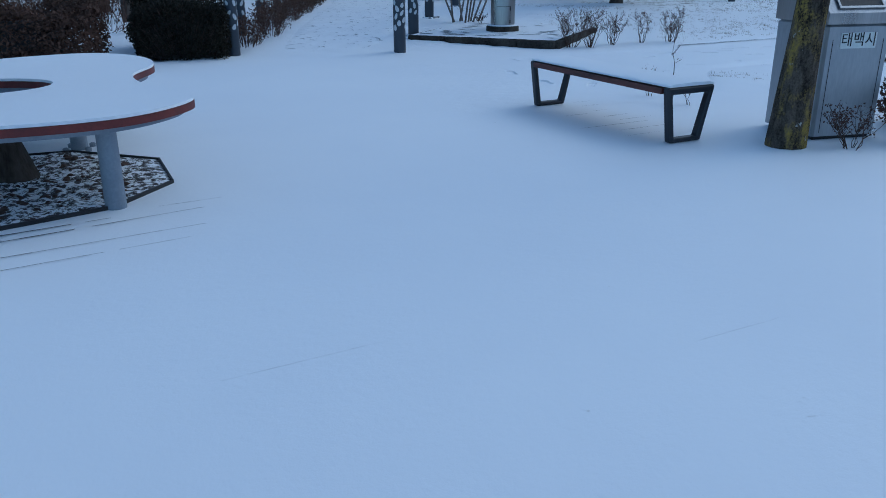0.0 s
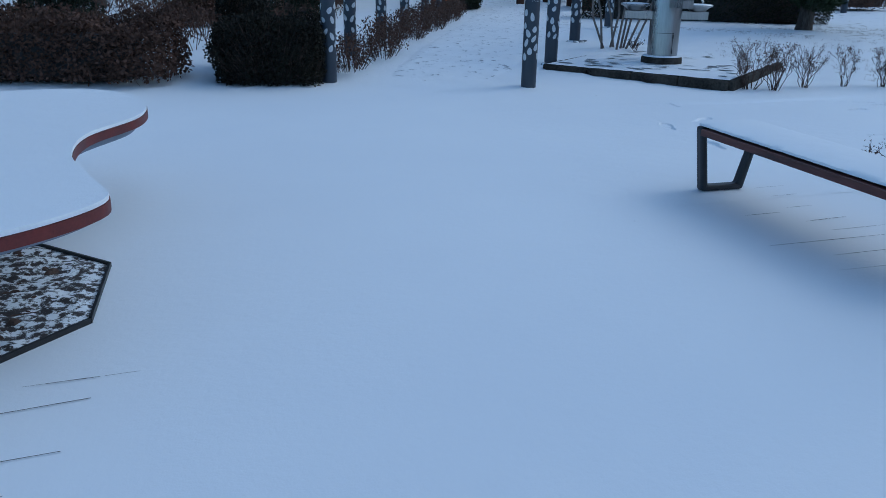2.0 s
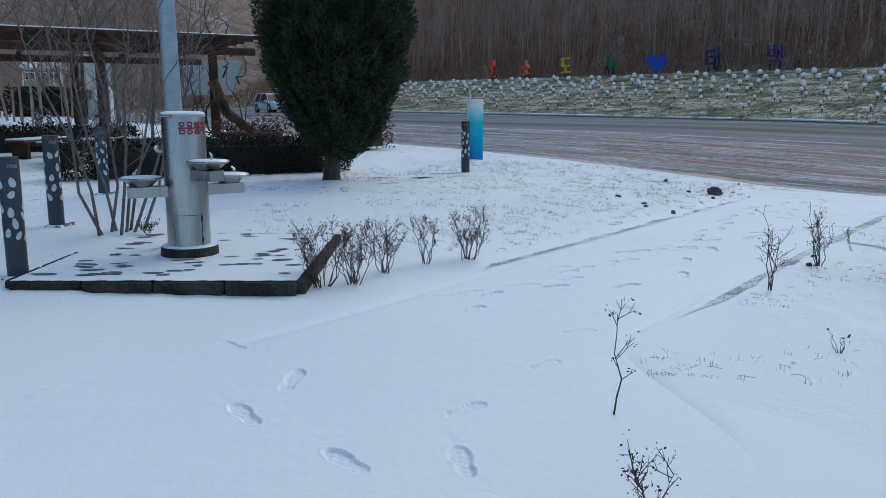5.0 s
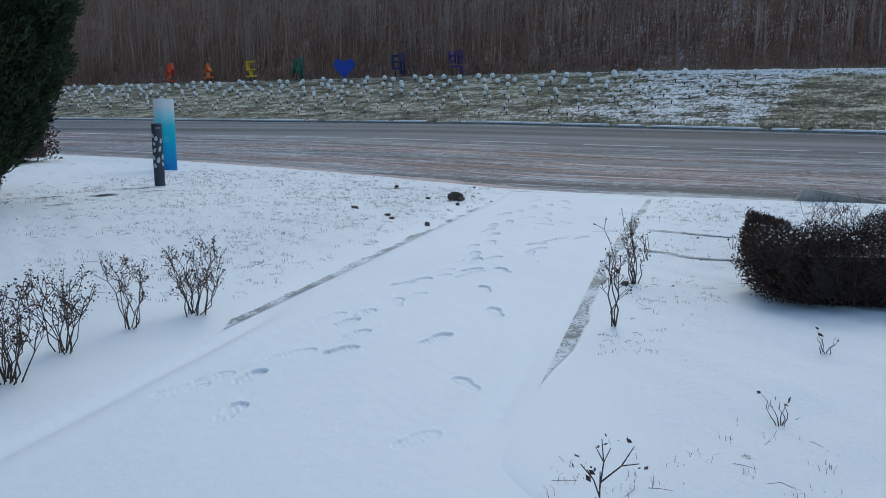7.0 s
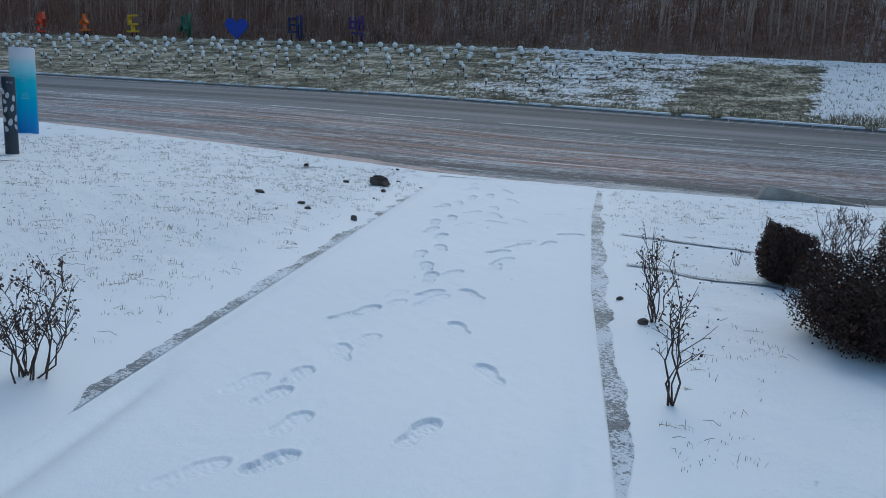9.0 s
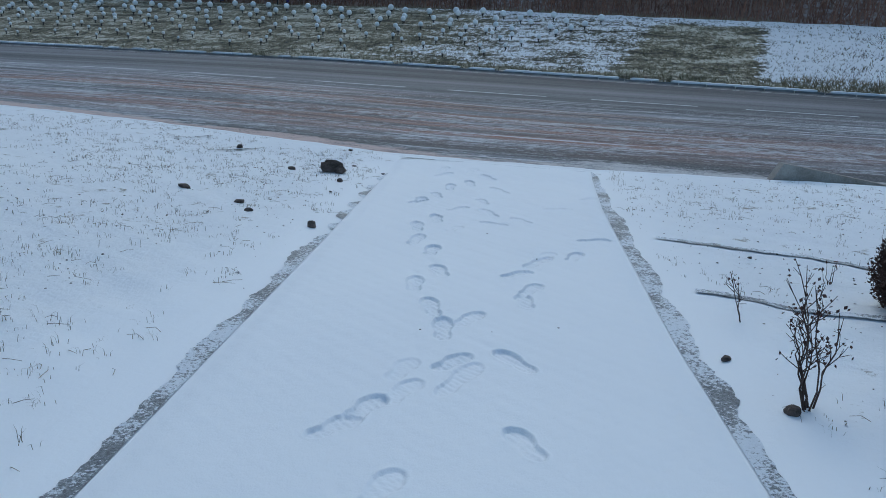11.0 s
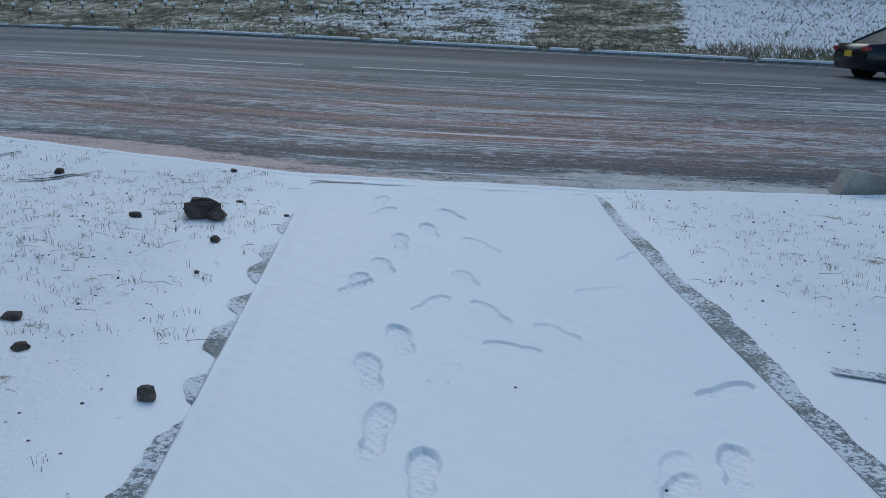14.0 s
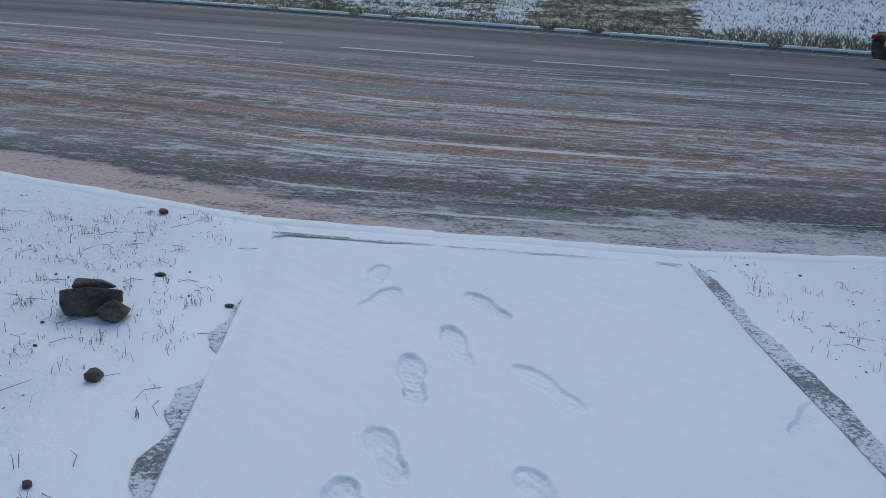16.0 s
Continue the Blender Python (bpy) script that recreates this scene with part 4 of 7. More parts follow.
def litter_bin():
    b = thing("litter_bin", pose(6.65, 5.16, on(6.65, 5.16) - 0.01, 0, 0, -8), "brushed steel litter bin with a sloped hood, city name on it", "litter bin")
    part("body", Geo().box((0, 0, 0.46), (0.56, 0.62, 0.84), chamfer=0.02), STEEL_DULL, b)
    part("plinth", Geo().box((0, 0, 0.02), (0.50, 0.56, 0.05)), BLACK, b, "dark recessed plinth")
    hood = Geo()
    w, dp = 0.29, 0.32
    vs = [(x, y, z) for x in (-w, w) for y, z in ((-dp, 0.88), (-dp, 0.96), (-0.10, 1.22), (0.20, 1.22), (dp, 1.10), (dp, 0.88))]
    hood.add(vs, [tuple(range(6)), tuple(range(11, 5, -1))] + [(i, (i + 1) % 6 + 0, (i + 1) % 6 + 6, i + 6) for i in range(6)])
    ob = part("hood", hood, STEEL, b, "bevelled steel hood")
    slope = pose(0, -0.215, 1.088, 49.8, 0, 0)
    part("opening", Geo().box((0, 0, 0.004), (0.36, 0.22, 0.008)), BLACK, b, "black waste opening", at=slope)
    part("opening_frame", Geo().box((0, 0.122, 0.006), (0.40, 0.018, 0.014)).box((0, -0.122, 0.006), (0.40, 0.018, 0.014)).box((0.19, 0, 0.006), (0.018, 0.226, 0.014)).box((-0.19, 0, 0.006), (0.018, 0.226, 0.014)), STEEL, b, at=slope)
    front = pose(0, -0.3105, 0.76, 90, 0, 0)
    plate = part("name_plate", Geo().box((0, 0, 0.002), (0.31, 0.115, 0.004)), SIGNWHITE, b, "white name plate", at=front)
    lettering("letters", "태백시", 0.112, 0.001, INK, plate, pose(0, 0, 0.0055), "black lettering")
    for k in (-0.22, 0.22):
        part("door_joint", Geo().box((k, -0.311, 0.42), (0.004, 0.003, 0.7)), BLACK, b)
    part("snow_cap", Geo().box((0, 0.05, 1.235), (0.56, 0.30, 0.03), chamfer=0.02), SNOW, b, "thin cap of snow")


litter_bin()


# ---------------------------------------------------------------- bollards and posts
def bollard(x, y, z, turn, label, base=True):
    b = thing("bollard", pose(x, y, z, 0, 0, turn), label, "bollard", "leaf-patterned bollards")
    part("tube", Geo().lathe((0, 0, 0), [(0.086, -0.06), (0.086, 1.03), (0.080, 1.045), (0.0, 1.046)], 28), ANTHRACITE, b, smooth=True)
    rg = random.Random(int(x * 10 + y * 100))
    n = 0
    placed = []
    for k in range(400):
        a, h = rg.uniform(0, 6.283), rg.uniform(0.34, 0.86)
        if any(math.hypot(((a - pa + math.pi) % 6.283 - math.pi) * 0.086, (h - ph) * 0.8) < 0.078 for pa, ph in placed):
            continue
        placed.append((a, h))
        tilt, lw, lh = rg.uniform(-0.6, 0.6), rg.uniform(0.021, 0.029), rg.uniform(0.036, 0.052)
        ring = []
        for i in range(10):
            w = 2 * math.pi * i / 10
            u, v = math.cos(w) * lw * (1 - 0.25 * math.sin(w)), math.sin(w) * lh
            u, v = u * math.cos(tilt) - v * math.sin(tilt), u * math.sin(tilt) + v * math.cos(tilt)
            ring.append((0.0875 * math.cos(a + u / 0.086), 0.0875 * math.sin(a + u / 0.086), h + v))
        part("leaf_mark", Geo().add(ring + [(0.0892 * math.cos(a), 0.0892 * math.sin(a), h)], [(i, (i + 1) % 10, 10) for i in range(10)]), LEAFMARK, b)
        n += 1
        if n > 34:
            break
    marks = Geo()
    for i, (u, v) in enumerate(((-0.03, 0.96), (-0.012, 0.965), (0.006, 0.96), (0.026, 0.955), (0.04, 0.96))):
        a = math.radians(-110) + u / 0.086
        for dv in (0.0, 0.016):
            marks.box((0.087 * math.cos(a), 0.087 * math.sin(a), v + dv), (0.004, 0.009, 0.006), a)
    part("caption", marks, LEAFMARK, b, "small worn caption")
    if base:
        part("base_slab", Geo().box((0.05, 0, 0.004), (0.36, 0.22, 0.03), 0.4, chamfer=0.02), SNOW_SLAB, b, "snowy concrete base slab")
    return b


for k, (x, y) in enumerate(((5.22, 11.54), (6.01, 13.18), (7.15, 15.48), (8.98, 18.63))):
    bollard(x, y, on(x, y), 24 - 4 * k, "dark grey steel bollard with pale leaf marks beside the path", k > 0)
for k, (x, y) in enumerate(((2.95, 12.03), (3.35, 13.98), (4.0, 15.88), (4.65, 17.78), (5.35, 19.68), (6.0, 21.58))):
    bollard(x, y, on(x, y), 20 + 9 * k, "dark grey leaf-marked bollard half hidden in shrubs", False)
bollard(15.95, 17.37, on(15.95, 17.37), -20, "dark grey steel bollard with pale leaf marks on the lawn", False)
bollard(17.9, 23.6, on(17.9, 23.6), -20, "dark grey leaf-marked bollard behind the conifer", False)
for x, y in ((14.5, 37.0), (16.2, 43.5), (15.2, 40.0), (19.0, 44.0)):
    bollard(x, y, on(x, y), 30, "far dark grey leaf-marked bollard in the park", False)

post = thing("marker_post", pose(18.95, 19.95, on(18.95, 19.95)), "tall round post painted white to cyan to blue", "marker post")
part("tube", Geo().lathe((0, 0, 0), [(0.21, -0.08), (0.21, 1.47), (0.20, 1.5), (0.0, 1.505)], 32), CYAN, post, smooth=True)
bars = Geo()
for i, h in enumerate((0.62, 0.66, 0.70, 0.92, 0.97, 1.0)):
    bars.box((0.2115 * math.cos(-2.3), 0.2115 * math.sin(-2.3), h), (0.004, 0.13 - 0.02 * (i % 3), 0.014), -2.3)
part("caption", bars, mat("faded_cyan_print", (0.10, 0.52, 0.64), (0.20, 0.60, 0.70), 0.4, scale=20), post, "faint white caption")

# ---------------------------------------------------------------- drinking fountain on its plinth
a = Vector((5.85, 12.84, 0))
f = Vector((1.70, -1.66, 0)).normalized()
s = Vector((-f.y, f.x, 0))
corner = [a, a + f * 2.38, a + f * 2.38 + s * 2.5, a + s * 2.5]
plinth = thing("plinth", pose(0, 0, 0), "low paved plinth with dark stone edging, thin snow", "plinth")
core = [(p.x, p.y) for p in (a + f * 0.02 + s * 0.02, a + f * 2.36 + s * 0.02, a + f * 2.36 + s * 2.48, a + f * 0.02 + s * 2.48)]
part("core", Geo().prism(core, -0.15, 0.105), CONCRETE, plinth)
for p, d, length in ((a, f, 2.38), (corner[1], s, 2.5), (a, s, 2.5), (corner[3], f, 2.38)):
    n = 4
    for i in range(n):
        c = p + d * (length * (i + 0.5) / n)
        part("edge_stone", Geo().box((c.x, c.y, -0.010), (length / n - 0.006, 0.13, 0.25), math.atan2(d.y, d.x), chamfer=0.018), STONE_DARK, plinth)
rg = random.Random(7)
snow_top = Geo()
nx, ny = 40, 40
for j in range(ny + 1):
    for i in range(nx + 1):
        p = a + f * (0.0 + 2.38 * i / nx) + s * (-0.02 + 2.5 * j / ny)
        snow_top.v.append((p.x, p.y, 0.121 + rg.uniform(0, 0.006)))
snow_top.f.extend((j * (nx + 1) + i, j * (nx + 1) + i + 1, (j + 1) * (nx + 1) + i + 1, (j + 1) * (nx + 1) + i) for j in range(ny) for i in range(nx))
part("snow_cover", snow_top, SNOW, plinth, "thin melting snow", smooth=True)
slabs = 0
for k in range(900):
    u, v = rg.uniform(0.12, 2.26), rg.uniform(0.15, 2.4)
    p = a + f * u + s * v
    if (p - Vector((7.51, 12.94, 0))).length < 0.34 or slabs > 54:
        continue
    slabs += 1
    lx, ly, w = rg.uniform(0.05, 0.12), rg.uniform(0.022, 0.042), math.atan2(f.y, f.x) + rg.uniform(-0.35, 0.35)
    ring = [(p.x + lx * math.cos(q) * math.cos(w) - ly * math.sin(q) * math.sin(w) * rg.uniform(0.6, 1.2), p.y + lx * math.cos(q) * math.sin(w) + ly * math.sin(q) * math.cos(w) * rg.uniform(0.6, 1.2), 0.1305) for q in np.linspace(0, 6.283, 11)[:-1]]
    part("bare_patch", Geo().add(ring, [tuple(range(10))]), PAVING, plinth, "bare wet paving stone")

FC = Vector((7.51, 12.94, 0.122))
fw, rt = Vector((0.517, 0.857, 0)), Vector((0.857, -0.517, 0))
fountain = thing("drinking_fountain", pose(FC.x, FC.y, FC.z), "brushed steel drinking fountain column with three basins", "drinking fountain")
part("base_ring", Geo().lathe((0, 0, 0), [(0.275, 0), (0.27, 0.075), (0.25, 0.085), (0.2, 0.086)], 32), STONE_DARK, fountain, "dark stone base ring", smooth=True)
part("base_snow", Geo().lathe((0, 0, 0.0865), [(0.262, 0), (0.25, 0.012), (0.21, 0.018)], 32), SNOW, fountain, "ring of snow", smooth=True)
part("column", Geo().lathe((0, 0, 0.08), [(0.205, 0), (0.202, 0.02), (0.202, 1.235), (0.196, 1.25)], 40), STEEL, fountain, smooth=True)
part("cap_rim", Geo().lathe((0, 0, 1.325), [(0.206, 0), (0.21, 0.006), (0.21, 0.018), (0.2, 0.022)], 40), STEEL, fountain, smooth=True)
part("cap_snow", Geo().lathe((0, 0, 1.3475), [(0.203, 0), (0.198, 0.018), (0.15, 0.03), (0.0, 0.033)], 40), SNOW, fountain, "cap of snow", smooth=True)
hatch = Geo()
for i in range(13):
    w = math.atan2(-fw.y, -fw.x) - 0.35 + i * 0.09
    hatch.box((0.2025 * math.cos(w), 0.2025 * math.sin(w), 0.40), (0.003, 0.02, 0.005), w)
for w in (math.atan2(-fw.y, -fw.x) + 0.73,):
    hatch.box((0.2035 * math.cos(w), 0.2035 * math.sin(w), 0.24), (0.003, 0.006, 0.33), w).box((0.204 * math.cos(w), 0.204 * math.sin(w), 0.36), (0.012, 0.014, 0.05), w).box((0.204 * math.cos(w), 0.204 * math.sin(w), 0.16), (0.012, 0.014, 0.05), w)
part("hatch_joint", hatch, BLACK, fountain, "dark hatch joint and hinges")
for i, ch in enumerate("음용불가"):
    w = math.atan2(-fw.y, -fw.x) + 0.0 + i * 0.36
    at = Matrix.Translation((0.2035 * math.cos(w), 0.2035 * math.sin(w), 1.215)) @ pose(0, 0, 0, 90, 0, math.degrees(w) + 90)
    lettering("letter", ch, 0.128, 0.0012, INK_RED, fountain, at @ Matrix.Diagonal((0.62, 1, 1, 1)), "red lettering", 0.0035)


def basin(out, reach, height, label):
    c = out * reach
    w = math.atan2(out.y, out.x)
    arm = part("arm", Geo().box((out.x * (0.19 + reach) / 2 + out.x * 0.06, out.y * (0.19 + reach) / 2 + out.y * 0.06, height - 0.135), (reach - 0.05, 0.16, 0.10), w, chamfer=0.004), STEEL, fountain, "folded steel arm")
    bowl = part("basin", Geo().lathe((c.x, c.y, height), [(0.05, -0.085), (0.10, -0.078), (0.155, -0.03), (0.195, -0.012), (0.20, 0.0), (0.195, 0.006), (0.16, -0.004), (0.13, -0.02)], 32), STEEL, fountain, label, smooth=True)
    part("snow", Geo().lathe((c.x, c.y, height - 0.006), [(0.188, 0.0), (0.17, 0.016), (0.1, 0.022), (0.0, 0.024)], 28), SNOW, bowl, "snow in the basin", smooth=True)
    t = c + out * 0.06
    part("spout", Geo().tube([(t.x, t.y, height + 0.0), (t.x, t.y, height + 0.05), (t.x - out.x * 0.03, t.y - out.y * 0.03, height + 0.075)], [0.012, 0.011, 0.008], 8).box((t.x, t.y, height + 0.04), (0.03, 0.014, 0.014), w), CHROME, bowl, "chrome spout")


basin((-rt * 0.95 - fw * 0.2).normalized(), 0.41, 0.76, "round steel basin, left low")
basin((rt * 0.62 - fw * 0.78).normalized(), 0.36, 0.92, "round steel basin, upper")
basin((rt * 0.9 + fw * 0.35).normalized(), 0.42, 0.76, "round steel basin, lower")
t = -rt * 0.26 + fw * 0.05
part("tap", Geo().tube([(-rt * 0.18).to_tuple()[:2] + (1.0,), t.to_tuple()[:2] + (1.0,), (t.x, t.y, 0.985)], [0.012, 0.012, 0.01], 8).lathe((t.x, t.y, 1.0), [(0.012, 0), (0.026, 0.02), (0.024, 0.05), (0.0, 0.06)], 10), CHROME, fountain, "chrome tap")

LP = FC + fw * 0.5 - rt * 0.11
lamp_post = thing("lamp_post", pose(LP.x, LP.y, 0.12), "galvanised lamp pole wound with a cable", "lamp post")
part("pole", Geo().tube([(0, 0, 0), (-0.012, 0.01, 1.5), (-0.05, 0.05, 5.6)], [0.095, 0.085, 0.07], 20), GALV, lamp_post, smooth=True)
part("cable", Geo().tube([(0.093 * math.cos(k * 0.4) * (1 - k * 0.002) - 0.012 * k / 22, 0.093 * math.sin(k * 0.4) * (1 - k * 0.002) + 0.012 * k / 22, 1.3 + k * 0.045) for k in range(60)], [0.004] * 60, 5), BLACK, lamp_post, "thin dark cable")
part("arm", Geo().tube([(-0.05, 0.05, 5.55), (0.2, -0.1, 5.9), (0.9, -0.5, 6.0)], [0.05, 0.045, 0.04], 10), GALV, lamp_post)
part("lamp_head", Geo().box((1.1, -0.62, 5.99), (0.6, 0.24, 0.12), -0.5, taper=0.8, chamfer=0.03), GREYPOST, lamp_post)


# ---------------------------------------------------------------- shrubs and hedges
def twig_shrub(x, y, h, r, stems, seed, label, leaf=0.022, leaves=3, material=BUD, z=None, name="shrub", forked=True, group=""):
    """A leafless shrub: forking upright stems with buds and a few dead leaves at the tips."""
    rg = random.Random(seed)
    sh = thing(name, pose(x, y, on(x, y) - 0.015 if z is None else z), label, "shrub", group)
    wood, tips = Geo(), []
    for i in range(stems):
        a = rg.uniform(0, 6.283)
        b = Vector((r * 0.25 * rg.random() * math.cos(a), r * 0.25 * rg.random() * math.sin(a), 0))
        top = Vector((r * rg.uniform(0.3, 1.0) * math.cos(a), r * rg.uniform(0.3, 1.0) * math.sin(a), h * rg.uniform(0.7, 1.0)))
        line = [b]
        for k in range(1, 6):
            line.append(b.lerp(top, k / 5) + Vector((rg.gauss(0, 0.035), rg.gauss(0, 0.035), rg.gauss(0.01, 0.012))) * h * (1 - 0.4 * (k == 5)))
        wood.tube(line, [(0.0058 * h + 0.0022) * (1 - 0.15 * k) for k in range(6)], 4, cap=False)
        tips.append(line[-1])
        if forked:
            for k in range(rg.randint(4, 7)):
                u = rg.uniform(1.6, 4.95)
                p = line[int(u)].lerp(line[int(u) + 1], u % 1)
                a1, ll = rg.uniform(0, 6.283), max(h, 0.45) * rg.uniform(0.10, 0.30)
                d = Vector((math.cos(a1) * rg.uniform(0.4, 0.9), math.sin(a1) * rg.uniform(0.4, 0.9), rg.uniform(0.35, 1.0))).normalized()
                m1 = p + d * ll * 0.5 + Vector((rg.gauss(0, 0.012), rg.gauss(0, 0.012), 0.01))
                e = m1 + (d + Vector((rg.gauss(0, 0.3), rg.gauss(0, 0.3), 0.35))).normalized() * ll * 0.5
                wood.tube([p, m1, e], [0.0027, 0.0021, 0.0013], 3, cap=False)
                tips.append(e)
                for j in range(rg.randint(1, 2)):
                    f1 = m1 + (d + Vector((rg.gauss(0, 0.7), rg.gauss(0, 0.7), rg.gauss(0.2, 0.4)))).normalized() * ll * rg.uniform(0.25, 0.5)
                    wood.tube([m1, f1], [0.0019, 0.0012], 3, cap=False)
                    tips.append(f1)
    tagged(part("branching", wood, TWIG, sh), kind="stuff")
    buds = Geo()
    pts = [t + Vector((rg.gauss(0, 0.012), rg.gauss(0, 0.012), rg.gauss(0, 0.014))) for t in tips for k in range(leaves)]
    buds.leaves(pts, leaf, rg)
    tagged(part("leafage", buds, material, sh, "dry buds and leaf remnants"), kind="stuff")
    return sh


row = "bare shrubs beside the plinth"
for k, (x, y, h, r, n) in enumerate(((7.87, 11.26, 0.54, 0.32, 18), (8.15, 11.18, 0.52, 0.28, 16), (8.65, 11.36, 0.48, 0.25, 13), (9.2, 11.38, 0.47, 0.19, 8), (9.62, 11.19, 0.48, 0.30, 15))):
    twig_shrub(x, y, h, r, n, 20 + k, "bare azalea shrub with dry buds, standing in snow", group=row, leaf=0.011, leaves=3)
twig_shrub(10.44, 8.44, 0.62, 0.11, 4, 31, "slender bare shrub beside the path edging", leaves=2, leaf=0.011)
twig_shrub(11.78, 8.56, 0.52, 0.15, 8, 32, "bare upright shrub beside the path edging", leaves=2, leaf=0.012)
twig_shrub(12.91, 8.67, 0.24, 0.10, 2, 40, "tiny forked sapling beside the slab edge", leaves=1, leaf=0.010)
twig_shrub(7.19, 7.81, 0.58, 0.10, 1, 33, "single spindly bare sapling in the snow", leaves=2, leaf=0.011)
twig_shrub(6.39, 7.10, 0.24, 0.10, 4, 34, "low dead flower stalks in the snow", leaves=2, leaf=0.010)
twig_shrub(6.33, 6.69, 0.21, 0.11, 3, 35, "low shrub with dark curled leaves in the snow", leaves=1, leaf=0.016)
twig_shrub(6.43, 6.52, 0.20, 0.10, 3, 36, "low shrub with dark curled leaves in the snow", leaves=1, leaf=0.016)
twig_shrub(6.40, 4.56, 0.30, 0.26, 12, 37, "low bare shrub at the foot of the litter bin", leaves=2, leaf=0.013)
twig_shrub(6.90, 4.58, 0.36, 0.22, 9, 38, "low bare shrub at the foot of the litter bin", leaves=3)
twig_shrub(7.72, 14.33, 0.12, 0.10, 6, 39, "low dead sprigs at the foot of the stems", leaves=2, leaf=0.012)
for k, (x, y) in enumerate(((8.05, 6.7), (9.1, 7.4), (8.8, 6.1), (10.3, 7.2), (13.9, 8.0))):
    twig_shrub(x, y, 0.16, 0.10, 5, 50 + k, "tuft of dead stalks poking through snow", leaves=1, forked=False)


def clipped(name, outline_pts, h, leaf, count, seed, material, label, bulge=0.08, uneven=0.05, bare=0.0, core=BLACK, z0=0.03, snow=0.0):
    """A clipped hedge or bush: twigs and thousands of small leaves in the shell of its volume, over a dark solid heart
    that stands for the shade inside.
    """
    rg = random.Random(seed)
    cx = sum(p[0] for p in outline_pts) / len(outline_pts)
    cy = sum(p[1] for p in outline_pts) / len(outline_pts)
    b = thing(name, pose(cx, cy, on(cx, cy) - 0.02), label, "hedge" if "hedge" in name else "bush")
    loc = [(x - cx, y - cy) for x, y in outline_pts]
    xs_, ys_ = [p[0] for p in loc], [p[1] for p in loc]

    def inside(x, y):
        hit = False
        for i in range(len(loc)):
            (ax, ay), (bx, by2) = loc[i], loc[i - 1]
            if (ay > y) != (by2 > y) and x < (bx - ax) * (y - ay) / (by2 - ay) + ax:
                hit = not hit
        return hit

    def gap(x, y):
        best = 9.0
        for i in range(len(loc)):
            (ax, ay), (bx, by2) = loc[i], loc[i - 1]
            dx, dy = bx - ax, by2 - ay
            k = min(1, max(0, ((x - ax) * dx + (y - ay) * dy) / (dx * dx + dy * dy)))
            best = min(best, math.hypot(x - ax - dx * k, y - ay - dy * k))
        return best

    # solid block whose dark colour gives the shade deep between the leaves
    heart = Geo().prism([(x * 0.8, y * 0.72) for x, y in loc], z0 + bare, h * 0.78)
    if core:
        part("heart", heart, core, b, "dark solid core standing for shade among the twigs")
    pts, wood, tops = [], Geo(), []
    while len(pts) < count:
        x, y = rg.uniform(min(xs_), max(xs_)), rg.uniform(min(ys_), max(ys_))
        if not inside(x, y):
            continue
        lump = noise.noise(Vector((x * 2.2 + seed, y * 2.2, 0.0)))
        top = h + uneven * lump * 2.0
        z = rg.uniform(z0 + bare * 0.6, top)
        g = gap(x, y)
        shell = min(g, top - z)
        if shell > 0.16 and rg.random() > 0.12:
            continue
        k = 1 + (bulge * math.sin(math.pi * min(1, z / h)) + uneven * 0.9 * noise.noise(Vector((x * 3, y * 3, z * 4 + seed)))) / max(0.3, max(xs_))
        p = Vector((x * k, y * k, z + rg.gauss(0, 0.012)))
        pts.append(p)
        if top - z < 0.05:
            tops.append(p)
        if len(pts) % 14 == 0:
            wood.tube([Vector((x * 0.7, y * 0.7, max(z0, z - 0.25))), p + Vector((rg.gauss(0, 0.02), rg.gauss(0, 0.02), 0.03))], [0.005, 0.002], 3, cap=False)
    tagged(part("twig_work", wood, TWIG, b), kind="stuff")
    tagged(part("foliage", Geo().leaves(pts, leaf, rg), material, b), kind="stuff")
    if snow:
        tagged(part("snow", Geo().leaves([p + Vector((0, 0, 0.015)) for p in tops if rg.random() < snow], leaf * 1.1, rg, flat=0.9, long=1.2), SNOW, b, "snow caught on top"), kind="stuff")
    return b


def oblong(x0, y0, x1, y1, w):
    """The plan of a hedge of width w from one point to another, its ends rounded."""
    d = Vector((x1 - x0, y1 - y0)).normalized()
    n = Vector((-d.y, d.x)) * w / 2
    a_, b_ = Vector((x0, y0)), Vector((x1, y1))
    e = d * w * 0.2
    return [tuple(p) for p in (a_ + n + e, a_ + n * 0.6, a_ - n * 0.6, a_ - n + e, b_ - n - e, b_ - n * 0.6, b_ + n * 0.6, b_ + n - e)]


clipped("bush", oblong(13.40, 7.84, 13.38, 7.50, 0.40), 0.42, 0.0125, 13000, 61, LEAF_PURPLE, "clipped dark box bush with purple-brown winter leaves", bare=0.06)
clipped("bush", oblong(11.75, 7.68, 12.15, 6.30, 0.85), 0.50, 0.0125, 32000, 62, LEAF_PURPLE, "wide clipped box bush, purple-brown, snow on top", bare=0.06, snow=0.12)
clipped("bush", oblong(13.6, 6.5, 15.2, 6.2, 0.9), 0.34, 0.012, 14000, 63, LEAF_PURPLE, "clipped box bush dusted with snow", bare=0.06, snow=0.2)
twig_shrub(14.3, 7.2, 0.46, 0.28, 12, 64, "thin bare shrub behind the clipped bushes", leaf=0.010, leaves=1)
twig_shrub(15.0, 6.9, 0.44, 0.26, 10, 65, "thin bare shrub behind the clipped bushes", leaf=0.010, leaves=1)
